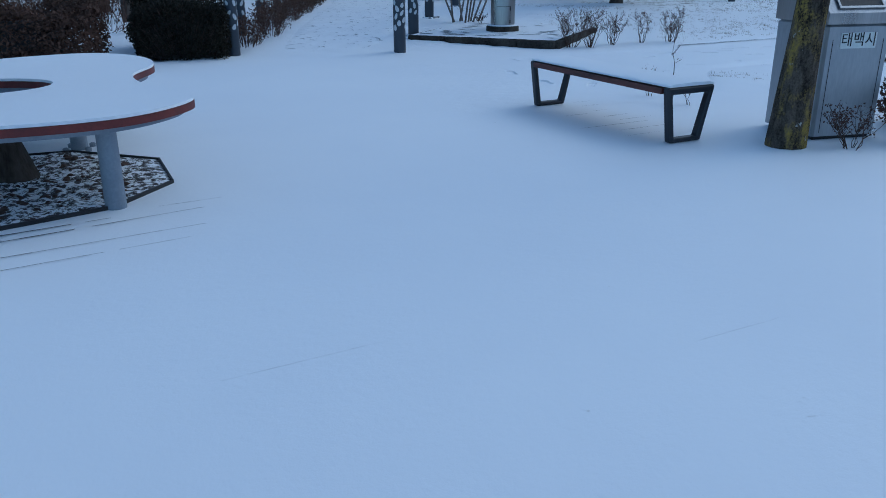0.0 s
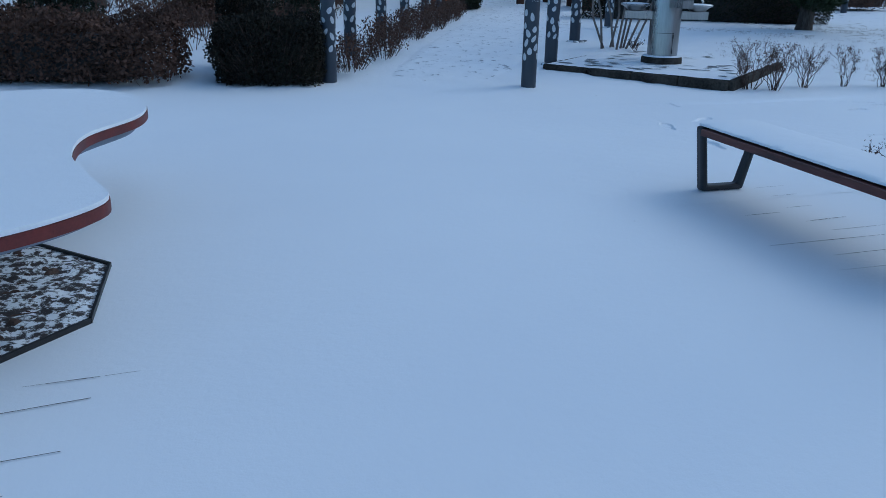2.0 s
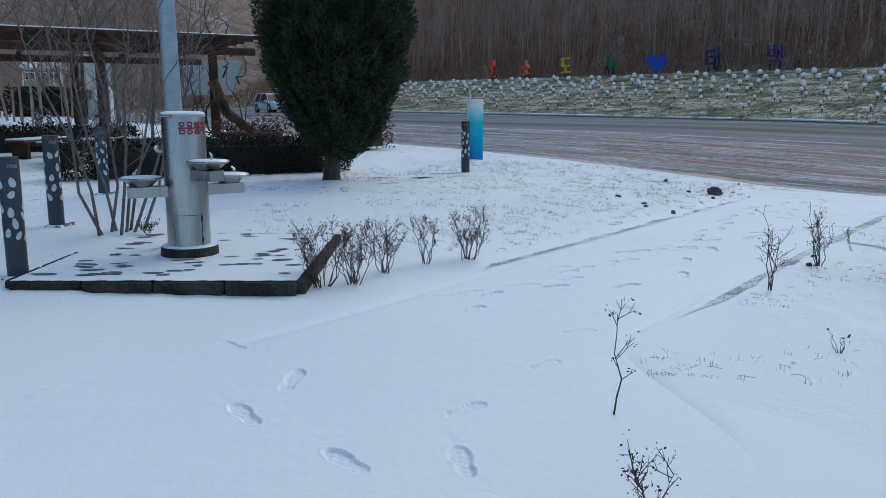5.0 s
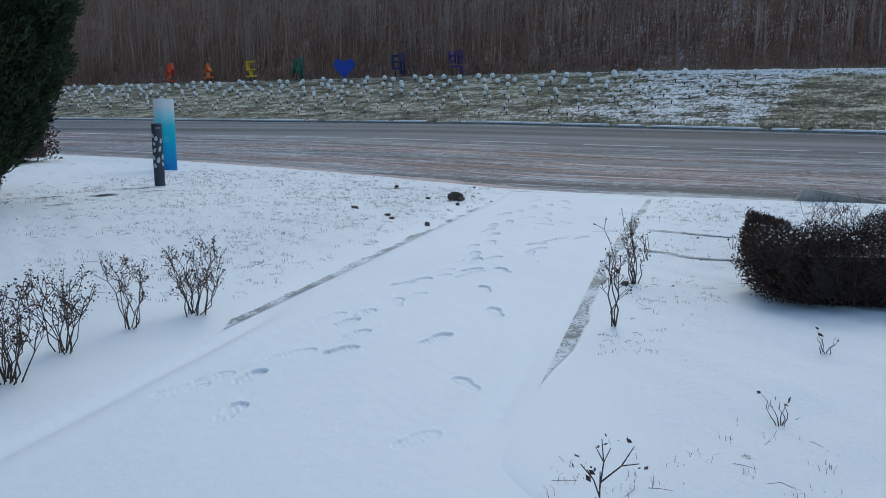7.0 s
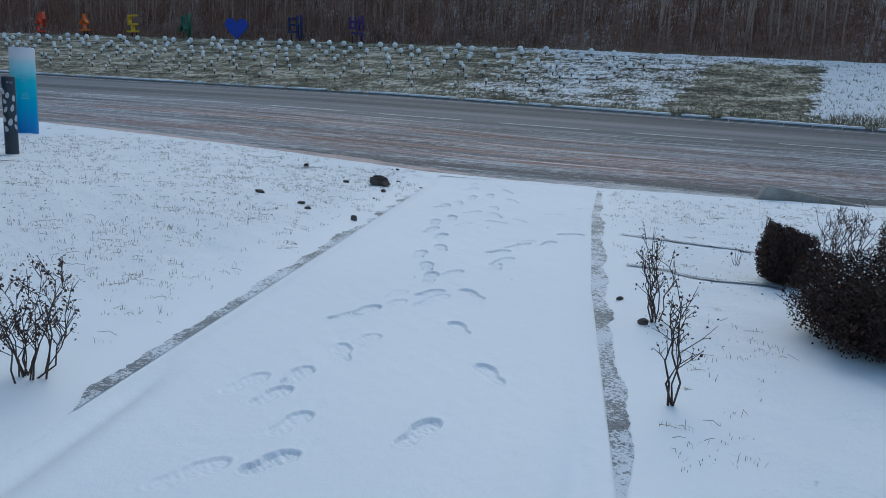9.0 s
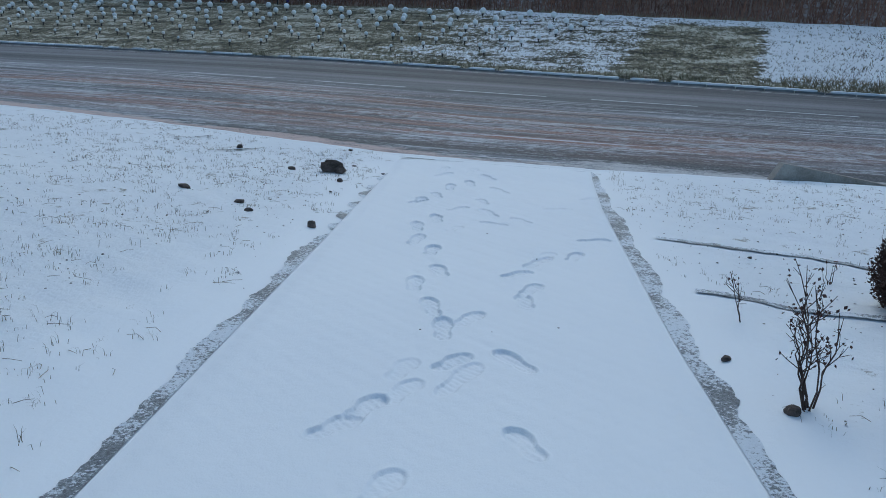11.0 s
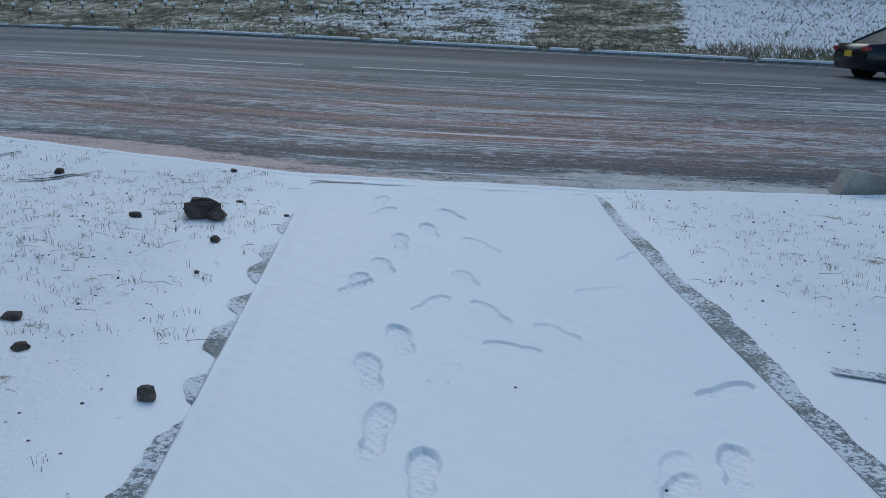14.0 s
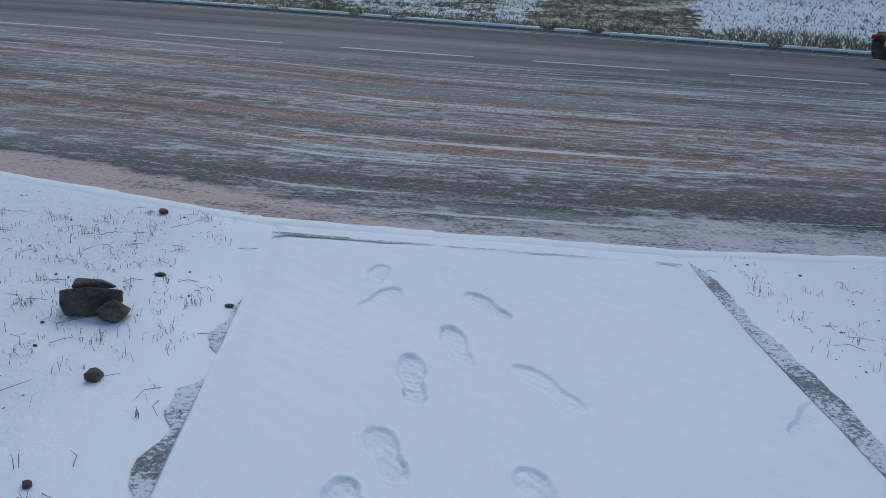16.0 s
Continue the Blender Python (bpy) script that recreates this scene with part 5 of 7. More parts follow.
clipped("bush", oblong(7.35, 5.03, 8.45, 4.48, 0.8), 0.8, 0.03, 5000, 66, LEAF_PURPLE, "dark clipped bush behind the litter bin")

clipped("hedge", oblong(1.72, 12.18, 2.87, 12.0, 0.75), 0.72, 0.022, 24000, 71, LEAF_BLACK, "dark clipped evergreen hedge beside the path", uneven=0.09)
clipped("hedge", oblong(1.75, 13.0, 2.2, 12.88, 0.6), 1.05, 0.022, 12000, 72, LEAF_BLACK, "taller dark evergreen bush, snow among its twigs", uneven=0.22, snow=0.06, core=None)
clipped("hedge", oblong(-3.25, 12.88, 1.22, 12.21, 1.2), 0.68, 0.03, 30000, 73, LEAF_BROWN, "rounded hedge of brown dried leaves", uneven=0.12, bare=0.05)
for k in range(9):
    u = k / 8
    x, y = 3.30 + 3.0 * u + (0.1 if k % 2 else -0.05), 12.63 + 8.6 * u
    clipped("dry_hedge", oblong(x - 0.2, y - 0.45, x + 0.2, y + 0.55, 0.42), 0.46 + 0.06 * math.sin(k * 2.1), 0.022, 1150, 80 + k, LEAF_BROWN, "low hedge of dry brown azalea along the path", uneven=0.14, bare=0.14, core=None)
clipped("hedge", oblong(9.3, 21.4, 14.6, 19.6, 0.95), 0.74, 0.032, 20000, 91, LEAF_DARK, "long clipped evergreen hedge flecked with snow", uneven=0.03, snow=0.025)
clipped("hedge", oblong(6.95, 23.6, 7.15, 25.2, 1.0), 1.25, 0.045, 9000, 92, LEAF_DARK, "tall squarish evergreen hedge beside the path", uneven=0.05, snow=0.12)
clipped("hedge", oblong(9.6, 30.5, 14.2, 29.2, 1.0), 0.75, 0.06, 5000, 93, LEAF_DARK, "far low hedge under patches of snow", snow=0.5)
clipped("hedge", oblong(24.0, 74.5, 30.5, 72.5, 2.2), 2.1, 0.12, 5000, 95, LEAF_DARK, "far dark evergreen hedge below the house", uneven=0.3)
clipped("hedge", oblong(-9.0, 31.0, 3.5, 33.0, 1.6), 1.25, 0.09, 6500, 94, LEAF_DARK, "far dark hedge at the edge of the wood", uneven=0.2, snow=0.1)
for k, (x, y, r, h) in enumerate(((2.7, 19.5, 0.45, 0.5), (0.9, 17.8, 0.45, 0.42), (-1.0, 16.2, 0.5, 0.42), (3.2, 24.0, 0.9, 1.1), (-2.5, 21.0, 1.1, 0.9), (19.2, 24.9, 0.9, 0.9), (14.5, 23.3, 1.0, 0.9))):
    clipped("bush", oblong(x - r, y, x + r, y + 0.2, r * 1.5), h, 0.045, 2600, 100 + k, LEAF_BROWN if k % 2 or k > 4 else LEAF_DARK, "loose brown shrub standing in snow", uneven=0.25, bare=0.1, snow=0.12 if k < 5 else 0.0, core=TWIG)

# multi-stemmed shrub behind the fountain
multi = thing("multi_stem_tree", pose(7.5, 14.58, on(7.5, 14.58) - 0.03), "bare multi-stemmed young tree behind the fountain", "tree")
rg = random.Random(15)
fine = Geo()
for i in range(9):
    a0 = i * 0.78 + rg.uniform(-0.2, 0.2)
    lean_ = rg.uniform(0.12, 0.48)
    pts = [Vector((0.28 * math.cos(a0) * (i % 3 + 1) / 3, 0.10 * math.sin(a0), 0))]
    for k in range(6):
        pts.append(pts[-1] + Vector((math.cos(a0) * lean_ * rg.uniform(0.5, 1.3), math.sin(a0) * lean_ * rg.uniform(0.5, 1.3), 1)).normalized() * 0.55 + Vector((rg.gauss(0, 0.055), rg.gauss(0, 0.055), 0)))
    part("stem", Geo().tube(pts, [0.019, 0.016, 0.014, 0.011, 0.008, 0.005, 0.003], 7), BARK_PALE, multi, smooth=True)
    for k in range(26):
        u = rg.uniform(1.5, 5.9)
        p = pts[int(u)].lerp(pts[int(u) + 1], u % 1)
        d = Vector((rg.gauss(0, 0.7), rg.gauss(0, 0.7), rg.uniform(0.3, 1.1))).normalized()
        e = p + d * rg.uniform(0.4, 1.0)
        fine.tube([p, p.lerp(e, 0.5) + Vector((rg.gauss(0, 0.04), rg.gauss(0, 0.04), 0.03)), e], [0.0048, 0.0034, 0.0016], 4, cap=False)
        for w in range(3):
            q0 = p.lerp(e, rg.uniform(0.3, 0.9))
            fine.tube([q0, q0 + Vector((rg.gauss(0, 0.15), rg.gauss(0, 0.15), rg.uniform(0.05, 0.3)))], [0.0032, 0.0016], 3, cap=False)
tagged(part("twig_work", fine, BARK_PALE, multi, "fine bare twigs"), kind="stuff")


# ---------------------------------------------------------------- conifers and woodland
def conifer(name, x, y, h, r, seed, label, leaves=26000, leaf=0.075, trunk=0.19, skirt=0.32, wide=0.36, material=LEAF_GREEN, off=(0.0, 0.0)):
    """An upright evergreen: a short trunk and a dense crown of upswept sprays."""
    rg = random.Random(seed)
    t_ = thing(name, pose(x, y, on(x, y) - 0.03), label, "tree")
    part("trunk", Geo().tube([(0, 0, 0), (0.02, 0, 0.3), (0, 0.02, h * 0.8)], [trunk * 1.25, trunk, 0.03], 12), BARK, t_, smooth=True)

    def reach(u):
        return r * (math.sin(math.pi * min(1, u / (2 * wide))) ** 0.5 if u < wide else (1 - ((u - wide) / (1 - wide)) ** 1.7) ** 0.8)

    # closed shell, near-black to paint the shade behind the sprays; no branches modelled
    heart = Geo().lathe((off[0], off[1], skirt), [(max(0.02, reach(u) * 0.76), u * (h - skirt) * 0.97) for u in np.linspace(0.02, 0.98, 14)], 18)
    part("crown_shade_shell", heart, LEAF_BLACK, t_, "dark closed shell standing for shade inside the crown")
    pts, fol = [], Geo()
    while len(pts) < leaves:
        u, a_ = rg.random(), rg.uniform(0, 6.283)
        big = 1 + 0.20 * noise.noise(Vector((math.cos(a_) * 2.2, math.sin(a_) * 2.2, u * 5 + seed))) + 0.20 * noise.noise(Vector((math.cos(a_) * 6, math.sin(a_) * 6, u * 14 + seed)))
        rr = reach(u) * big
        if rg.random() > rr / r + 0.1:
            continue
        k = rr * (1 - 0.24 * rg.random() ** 1.6)
        pts.append((k * math.cos(a_) + off[0], k * math.sin(a_) + off[1], skirt + u * (h - skirt) - 0.12 * rg.random()))
    for p in pts:
        p = Vector(p)
        out = Vector((p.x, p.y, 0)).normalized()
        d = (out * rg.uniform(0.2, 1.0) + Vector((rg.gauss(0, 0.35), rg.gauss(0, 0.35), rg.uniform(0.1, 1.0)))).normalized()
        b_ = d.cross(Vector((rg.gauss(0, 1), rg.gauss(0, 1), rg.gauss(0, 1)))).normalized()
        s_ = leaf * rg.uniform(0.6, 1.4)
        fol.add([p, p + d * s_ * 0.8 + b_ * s_ * 0.28, p + d * s_ * 1.8, p + d * s_ * 0.8 - b_ * s_ * 0.28], [(0, 1, 2, 3)])
    tagged(part("crown", fol, material, t_, "dense dark green sprays"), kind="stuff")
    return t_


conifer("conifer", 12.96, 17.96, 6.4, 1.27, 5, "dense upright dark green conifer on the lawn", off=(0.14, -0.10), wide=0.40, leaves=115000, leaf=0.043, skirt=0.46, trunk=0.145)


def pine(x, y, h, seed, label="tall dark conifer at the edge of the wood"):
    """A dark, open conifer with drooping tiers of needles."""
    rg = random.Random(seed)
    t_ = thing("pine", pose(x, y, on(x, y) - 0.05), label, "tree")
    part("trunk", Geo().tube([(0, 0, 0), (0.03, 0.02, h * 0.5), (0, 0, h)], [0.17, 0.12, 0.02], 8), BARK, t_, smooth=True)
    limbs, fol = Geo(), Geo()
    for i in range(46):
        u = rg.uniform(0.16, 0.98)
        a_, length = rg.uniform(0, 6.283), (1.05 - u) * h * rg.uniform(0.30, 0.44)
        p = Vector((0, 0, u * h))
        e = p + Vector((math.cos(a_) * length, math.sin(a_) * length, -0.12 * length + rg.uniform(-0.1, 0.2)))
        limbs.tube([p, p.lerp(e, 0.5) + Vector((0, 0, 0.08)), e], [0.03, 0.02, 0.006], 4, cap=False)
        fol.leaves([p.lerp(e, rg.uniform(0.2, 1.05)) + Vector((rg.gauss(0, 0.16), rg.gauss(0, 0.16), rg.gauss(-0.05, 0.10))) for k in range(170)], 0.075, rg, flat=0.5, long=2.0)
    tagged(part("branching", limbs, BARK, t_), kind="stuff")
    tagged(part("foliage", fol, LEAF_DARK, t_, "dark needle sprays"), kind="stuff")
    return t_


first = [pine(0.6, 29.5, 8.5, 1), pine(-2.6, 27.0, 9.0, 2), pine(3.6, 32.0, 8.0, 3)]
spots = random.Random(77)
for k in range(58):
    x, y = spots.uniform(-20, 8), spots.uniform(25, 58)
    if x > 3.6 + (y - 25) * 0.10:
        x -= 10
    copy_thing(first[k % 3], pose(x, y, on(x, y) - 0.05, 0, 0, spots.uniform(0, 360)))
for k in range(10):
    y = spots.uniform(26, 42)
    x = spots.uniform(-4.5, 3.4 + (y - 26) * 0.12)
    copy_thing(first[k % 3], pose(x, y, on(x, y) - 0.05, 0, 0, spots.uniform(0, 360)))
for k in range(30):
    y = spots.uniform(36, 60)
    x = spots.uniform(2.0, 2.6 + (y - 4.3) * 0.12)
    copy_thing(first[k % 3], pose(x, y, on(x, y) - 0.05, 0, 0, spots.uniform(0, 360)))
for k, (x, y, h, r) in enumerate(((1.7, 16.8, 5.5, 0.08), (2.05, 20.6, 6.0, 0.15), (0.4, 21.5, 5.5, 0.09), (-0.9, 19.0, 5.8, 0.12), (4.1, 27.0, 6.0, 0.10), (6.62, 22.8, 6.0, 0.12), (9.4, 33.5, 5.0, 0.10), (8.7, 40.0, 5.5, 0.11), (12.2, 36.0, 5.0, 0.10), (15.0, 33.0, 4.6, 0.09), (5.8, 34.0, 5.5, 0.10), (17.5, 38.0, 4.6, 0.10), (20.0, 48.0, 5.5, 0.12), (-3.4, 17.5, 5.5, 0.13), (11.2, 47.0, 6.0, 0.12))):
    bare_tree("tree", x, y, h, r, BARK_PALE if k in (6, 8, 9, 11) else BARK, "bare young tree standing in the snowy park", 200 + k, forks=8 if k == 5 else 6, low=0.28, depth=3 if k in (5, 1, 3) else 2, spread=0.9 if k == 5 else 0.7)

# bare wood on the hillsides
rg = random.Random(40)
wood, undergrowth = Geo(), Geo()


def hill_spot(s_, k):
    x, y, z = east_foot(s_)
    x, y = x + 0.987 * 150 * k, y - 0.163 * 150 * k
    return x, y, z + 75 * k ** 0.9


for i in range(5200):
    s_ = rg.uniform(-30, 175)
    k = rg.random() ** 1.5 * 0.42
    x, y, z = hill_spot(s_, k)
    h = rg.uniform(3.5, 8.0)
    lx, ly = rg.gauss(0, 0.05) * h, rg.gauss(0, 0.05) * h
    w = rg.uniform(0.035, 0.085)
    b_, e = Vector((x, y, z - 0.8)), Vector((x + lx, y + ly, z + h))
    wood.tube([b_, b_.lerp(e, 0.5) + Vector((rg.gauss(0, 0.1), rg.gauss(0, 0.1), 0)), e], [w, w * 0.7, 0.012], 3, cap=False)
    for j in range(5):
        p = b_.lerp(e, rg.uniform(0.35, 0.95))
        d = Vector((rg.gauss(0, 0.5), rg.gauss(0, 0.6), rg.uniform(0.5, 1.0))) * rg.uniform(0.7, 1.7)
        wood.tube([p, p + d], [w * 0.35, 0.01], 3, cap=False)
tagged(part("bare_wood", wood, FOREST), "dense leafless wood on the hillside", "wood", kind="stuff")
for i in range(30000):
    s_, k = rg.uniform(-25, 160), rg.random() ** 1.6 * 0.15
    x, y, z = hill_spot(s_, k)
    h = rg.uniform(0.6, 2.6) * (1 if k > 0.006 else 0.6)
    d = Vector((rg.gauss(0, 0.25), rg.gauss(0, 0.25), 1)) * h
    p = Vector((x - rg.uniform(0, 1.5), y, z - 0.25))
    undergrowth.tube([p, p + d], [0.03, 0.006], 3, cap=False)
for i in range(5000):
    x_, y_, z_ = (float(v) for v in bank_at(rg.uniform(80, 148), rg.uniform(0.01, 1.1)))
    p = Vector((x_, y_, z_ - 0.1))
    undergrowth.tube([p, p + Vector((rg.gauss(0, 0.25), rg.gauss(0, 0.25), 1)) * rg.uniform(0.3, 1.3)], [0.035, 0.008], 3, cap=False)
tagged(part("dry_undergrowth", undergrowth, BRUSH), "rust-brown dry undergrowth along the wood", "undergrowth", kind="stuff")
far = Geo()
for i in range(3600):
    x, k = rg.uniform(-60, 66), rg.random() ** 1.5 * 0.5
    y = 104 + 0.15 * abs(x) + 140 * k
    z = 0.6 + 70 * k ** 0.9
    h, w = rg.uniform(4, 9), rg.uniform(0.06, 0.14)
    b_, e = Vector((x, y, z - 0.5)), Vector((x + rg.gauss(0, 0.4), y, z + h))
    far.tube([b_, e], [w, 0.02], 3, cap=False)
    for j in range(5):
        p = b_.lerp(e, rg.uniform(0.3, 0.95))
        far.tube([p, p + Vector((rg.gauss(0, 0.6), rg.gauss(0, 0.5), rg.uniform(0.5, 1.1))) * rg.uniform(0.8, 2.2)], [w * 0.4, 0.015], 3, cap=False)
tagged(part("bare_wood", far, FOREST), "leafless wood on the far hillside", "wood", kind="stuff")
mid_wood = Geo()
for i in range(420):
    x, y = rg.uniform(-14, 30), rg.uniform(52, 100)
    z, h, w = on(x, y), rg.uniform(4, 8), rg.uniform(0.05, 0.11)
    b_, e = Vector((x, y, z - 0.2)), Vector((x + rg.gauss(0, 0.3), y + rg.gauss(0, 0.3), z + h))
    mid_wood.tube([b_, e], [w, 0.02], 4, cap=False)
    for j in range(16):
        p = b_.lerp(e, rg.uniform(0.3, 0.98))
        q0 = p + Vector((rg.gauss(0, 0.5), rg.gauss(0, 0.5), rg.uniform(0.3, 1.0))) * rg.uniform(0.6, 1.6)
        mid_wood.tube([p, q0], [w * 0.35, 0.012], 3, cap=False)
        mid_wood.tube([p.lerp(q0, 0.5), q0 + Vector((rg.gauss(0, 0.4), rg.gauss(0, 0.4), 0.2))], [w * 0.2, 0.008], 3, cap=False)
tagged(part("bare_wood", mid_wood, FOREST), "thicket of bare trees behind the park", "wood", kind="stuff")

scrub = Geo()
for i in range(150):
    cx_, cy_ = rg.uniform(-9, 3.2), rg.uniform(13, 30)
    if cx_ > 1.9 + (cy_ - 13) * 0.28:
        continue
    for j in range(30):
        x, y = cx_ + rg.gauss(0, 0.35), cy_ + rg.gauss(0, 0.35)
        z, h = on(x, y), rg.uniform(0.15, 0.55)
        p = Vector((x, y, z - 0.03))
        e = p + Vector((rg.gauss(0, 0.16), rg.gauss(0, 0.16), h))
        scrub.tube([p, e], [0.007, 0.003], 3, cap=False)
        scrub.tube([p.lerp(e, 0.5), e + Vector((rg.gauss(0, 0.12), rg.gauss(0, 0.12), 0.05))], [0.005, 0.002], 3, cap=False)
        scrub.leaves([e + Vector((rg.gauss(0, 0.05), rg.gauss(0, 0.05), rg.gauss(0, 0.05))) for k in range(2)], 0.035, rg)
tagged(part("scrub", scrub, LEAF_BROWN), "low brown scrub scattered over the snowy ground", "undergrowth", kind="stuff")


# ---------------------------------------------------------------- embankment: globe lamps and letters
def globe_lamp(d):
    g = Geo().lathe((0, 0, 0), [(max(0.004, d / 2 * math.sin(math.pi * i / 10)), -d / 2 * math.cos(math.pi * i / 10)) for i in range(11)], 14)
    ob = part("globe_lamp", g, GLOBE, smooth=True)
    tagged(ob, "white globe garden lamp on a short dark stake", "garden lamp", "globe lamps on the embankment")
    part("stake", Geo().lathe((0, 0, -d / 2 - 0.30), [(0.028, 0), (0.028, 0.26), (0.045, 0.27), (0.045, 0.305)], 8), BLACK, ob)
    part("collar", Geo().lathe((0, 0, -d / 2 - 0.02), [(d * 0.22, 0), (d * 0.26, 0.02), (d * 0.2, 0.035)], 10), BLACK, ob)
    return ob


rg = random.Random(9)
originals = {}
spots = []
for row_k, (k, d, step) in enumerate(((0.84, 0.36, 1.4), (0.74, 0.32, 1.35), (0.65, 0.29, 1.3), (0.55, 0.26, 1.25), (0.46, 0.23, 1.25), (0.36, 0.20, 1.25), (0.26, 0.18, 1.4), (0.16, 0.15, 1.7))):
    y = 12.5 + row_k * 0.45
    while y < 86:
        kk = k + rg.uniform(-0.025, 0.025) + 0.03 * math.sin(y * 1.3)
        x_, y_, z_ = bank_at(y, kk)
        spots.append((float(y_), float(x_), float(z_), d, rg.uniform(-4, 4), rg.uniform(-4, 4)))
        y += step * (rg.uniform(0.8, 1.2) if rg.random() < 0.85 else 1.9)

globes, stakes = Geo(), Geo()
for n, (y_, x_, z_, d, ax, ay) in enumerate(sorted(spots)):
    if n < 296:
        m = pose(x_, y_, z_ + d / 2 + 0.15, ax, ay, 0)
        if d not in originals:
            originals[d] = globe_lamp(d)
            originals[d].matrix_basis = m
        else:
            copy_thing(originals[d], m)
    else:
        globes.lathe((x_, y_, z_ + d / 2 + 0.15), [(max(0.004, d / 2 * math.sin(math.pi * i / 6)), -d / 2 * math.cos(math.pi * i / 6)) for i in range(7)], 9)
        stakes.lathe((x_, y_, z_ - 0.15), [(0.03, 0), (0.03, 0.27), (0.08, 0.31)], 6)
tagged(part("far_globe_lamps", globes, GLOBE, smooth=True), "white globe garden lamps far along the embankment", "garden lamp", kind="stuff")
tagged(part("far_lamp_stakes", stakes, BLACK), "short dark stakes under the far globe lamps", "lamp stake", kind="stuff")


def bank_letter(ch, y, material, label, turn):
    """A letter about a metre high that stands on the brow, facing the road."""
    x_, y_, z_ = (float(v) for v in bank_at(y, 0.985))
    sign = thing("letter_sign", pose(x_, y_, z_ - 0.1, 0, 0, turn), label, "letter sign", "coloured letters on the embankment")
    lettering("letter", ch, 1.9, 0.14, material, sign, pose(0, 0, 0.98, 90, 0, 0) @ Matrix.Diagonal((0.95 if y > 45 else 0.72, 1, 1, 1)))
    for k in (-0.3, 0.3):
        part("stand", Geo().tube([(k, 0.1, -0.3), (k, 0.1, 0.6)], [0.04, 0.04], 8), BLACK, sign)
    return sign


for ch, y, material, tone in (("산", 65.2, P_RED, "red"), ("소", 60.0, P_ORANGE, "orange"), ("도", 54.6, P_YELLOW, "yellow"), ("시", 49.2, P_GREEN, "green"), ("태", 38.9, P_NAVY, "navy blue"), ("백", 33.8, P_PURPLE, "violet")):
    bank_letter(ch, y, material, tone + " painted letter sign standing on the brow", -112 if y > 45 else -82)
x_, y_, z_ = (float(v) for v in bank_at(44.2, 0.985))
heart = thing("heart_sign", pose(x_, y_, z_ - 0.05, 0, 0, -66), "blue painted heart sign standing on the brow", "heart sign", "coloured letters on the embankment")
ring = []
for i in range(40):
    w = 2 * math.pi * i / 40
    ring.append((0.052 * 16 * math.sin(w) ** 3, 0.056 * (13 * math.cos(w) - 5 * math.cos(2 * w) - 2 * math.cos(3 * w) - math.cos(4 * w))))
vs = [(px, dy, pz + 0.95) for dy in (-0.15, 0.15) for px, pz in ring]
part("heart", Geo().add(vs, [tuple(range(40)), tuple(range(79, 39, -1))] + [(i, (i + 1) % 40, 40 + (i + 1) % 40, 40 + i) for i in range(40)]), P_BLUE, heart)
part("stand", Geo().tube([(0, 0.05, -0.4), (0, 0.05, 0.4)], [0.05, 0.05], 8), BLACK, heart)

# tufts along the embankment
rg = random.Random(21)
tufts = Geo()
for i in range(14000):
    y, k = rg.uniform(-8, 70), rg.random() ** 1.3
    x_, y_, z_ = (float(v) for v in bank_at(y, k))
    for j in range(2):
        h = rg.uniform(0.04, 0.12) * (2.0 if k < 0.06 else 1.0)
        tx, ty = rg.gauss(0, 0.10), rg.gauss(0, 0.10)
        tufts.add([(x_ - 0.012, y_ - 0.016, z_ - 0.05), (x_ + 0.012, y_ + 0.016, z_ - 0.05), (x_ + tx, y_ + ty, z_ + h)], [(0, 1, 2)])
TURF = mat("turf_blade", (0.09, 0.09, 0.05), (0.32, 0.29, 0.19), 0.9, scale=0.7, fine=8)
tagged(part("turf_tufts", tufts, TURF), "dull green and straw tufts on the slope", "grass", kind="stuff")
straw = Geo()
for i in range(5200):
    y = rg.uniform(-30, 3.4) if i % 4 else rg.uniform(3, 60)
    x_, y_, z_ = (float(v) for v in bank_at(y, rg.uniform(0.0, 0.13) if i % 4 else rg.uniform(0.99, 1.05)))
    h = rg.uniform(0.12, 0.34)
    straw.add([(x_ - 0.012, y_ - 0.018, z_ - 0.05), (x_ + 0.012, y_ + 0.018, z_ - 0.05), (x_ + rg.gauss(0, 0.2), y_ + rg.gauss(0, 0.2), z_ + h)], [(0, 1, 2)])
weeds = Geo()
for i in range(2600):
    c = i % 30
    y = -3 - 25 * ((c * 37) % 30) / 30 + rg.gauss(0, 0.9)
    x_, y_, z_ = (float(v) for v in bank_at(y + 4, 0.25 + 0.7 * ((c * 17) % 30) / 30 + rg.gauss(0, 0.05)))
    weeds.add([(x_ - 0.010, y_ - 0.014, z_ - 0.05), (x_ + 0.010, y_ + 0.014, z_ - 0.05), (x_ + rg.gauss(0, 0.2), y_ + rg.gauss(0, 0.2), z_ + rg.uniform(0.06, 0.20))], [(0, 1, 2)])
tagged(part("dead_weeds", weeds, TWIG), "dark dead weeds poking through snow on the slope", "weeds", kind="stuff")
tagged(part("straw_grass", straw, STRAW), "dry straw-coloured grass beside the kerb", "grass", kind="stuff")

# dead grass on the lawn
rg = random.Random(22)
blades = Geo()


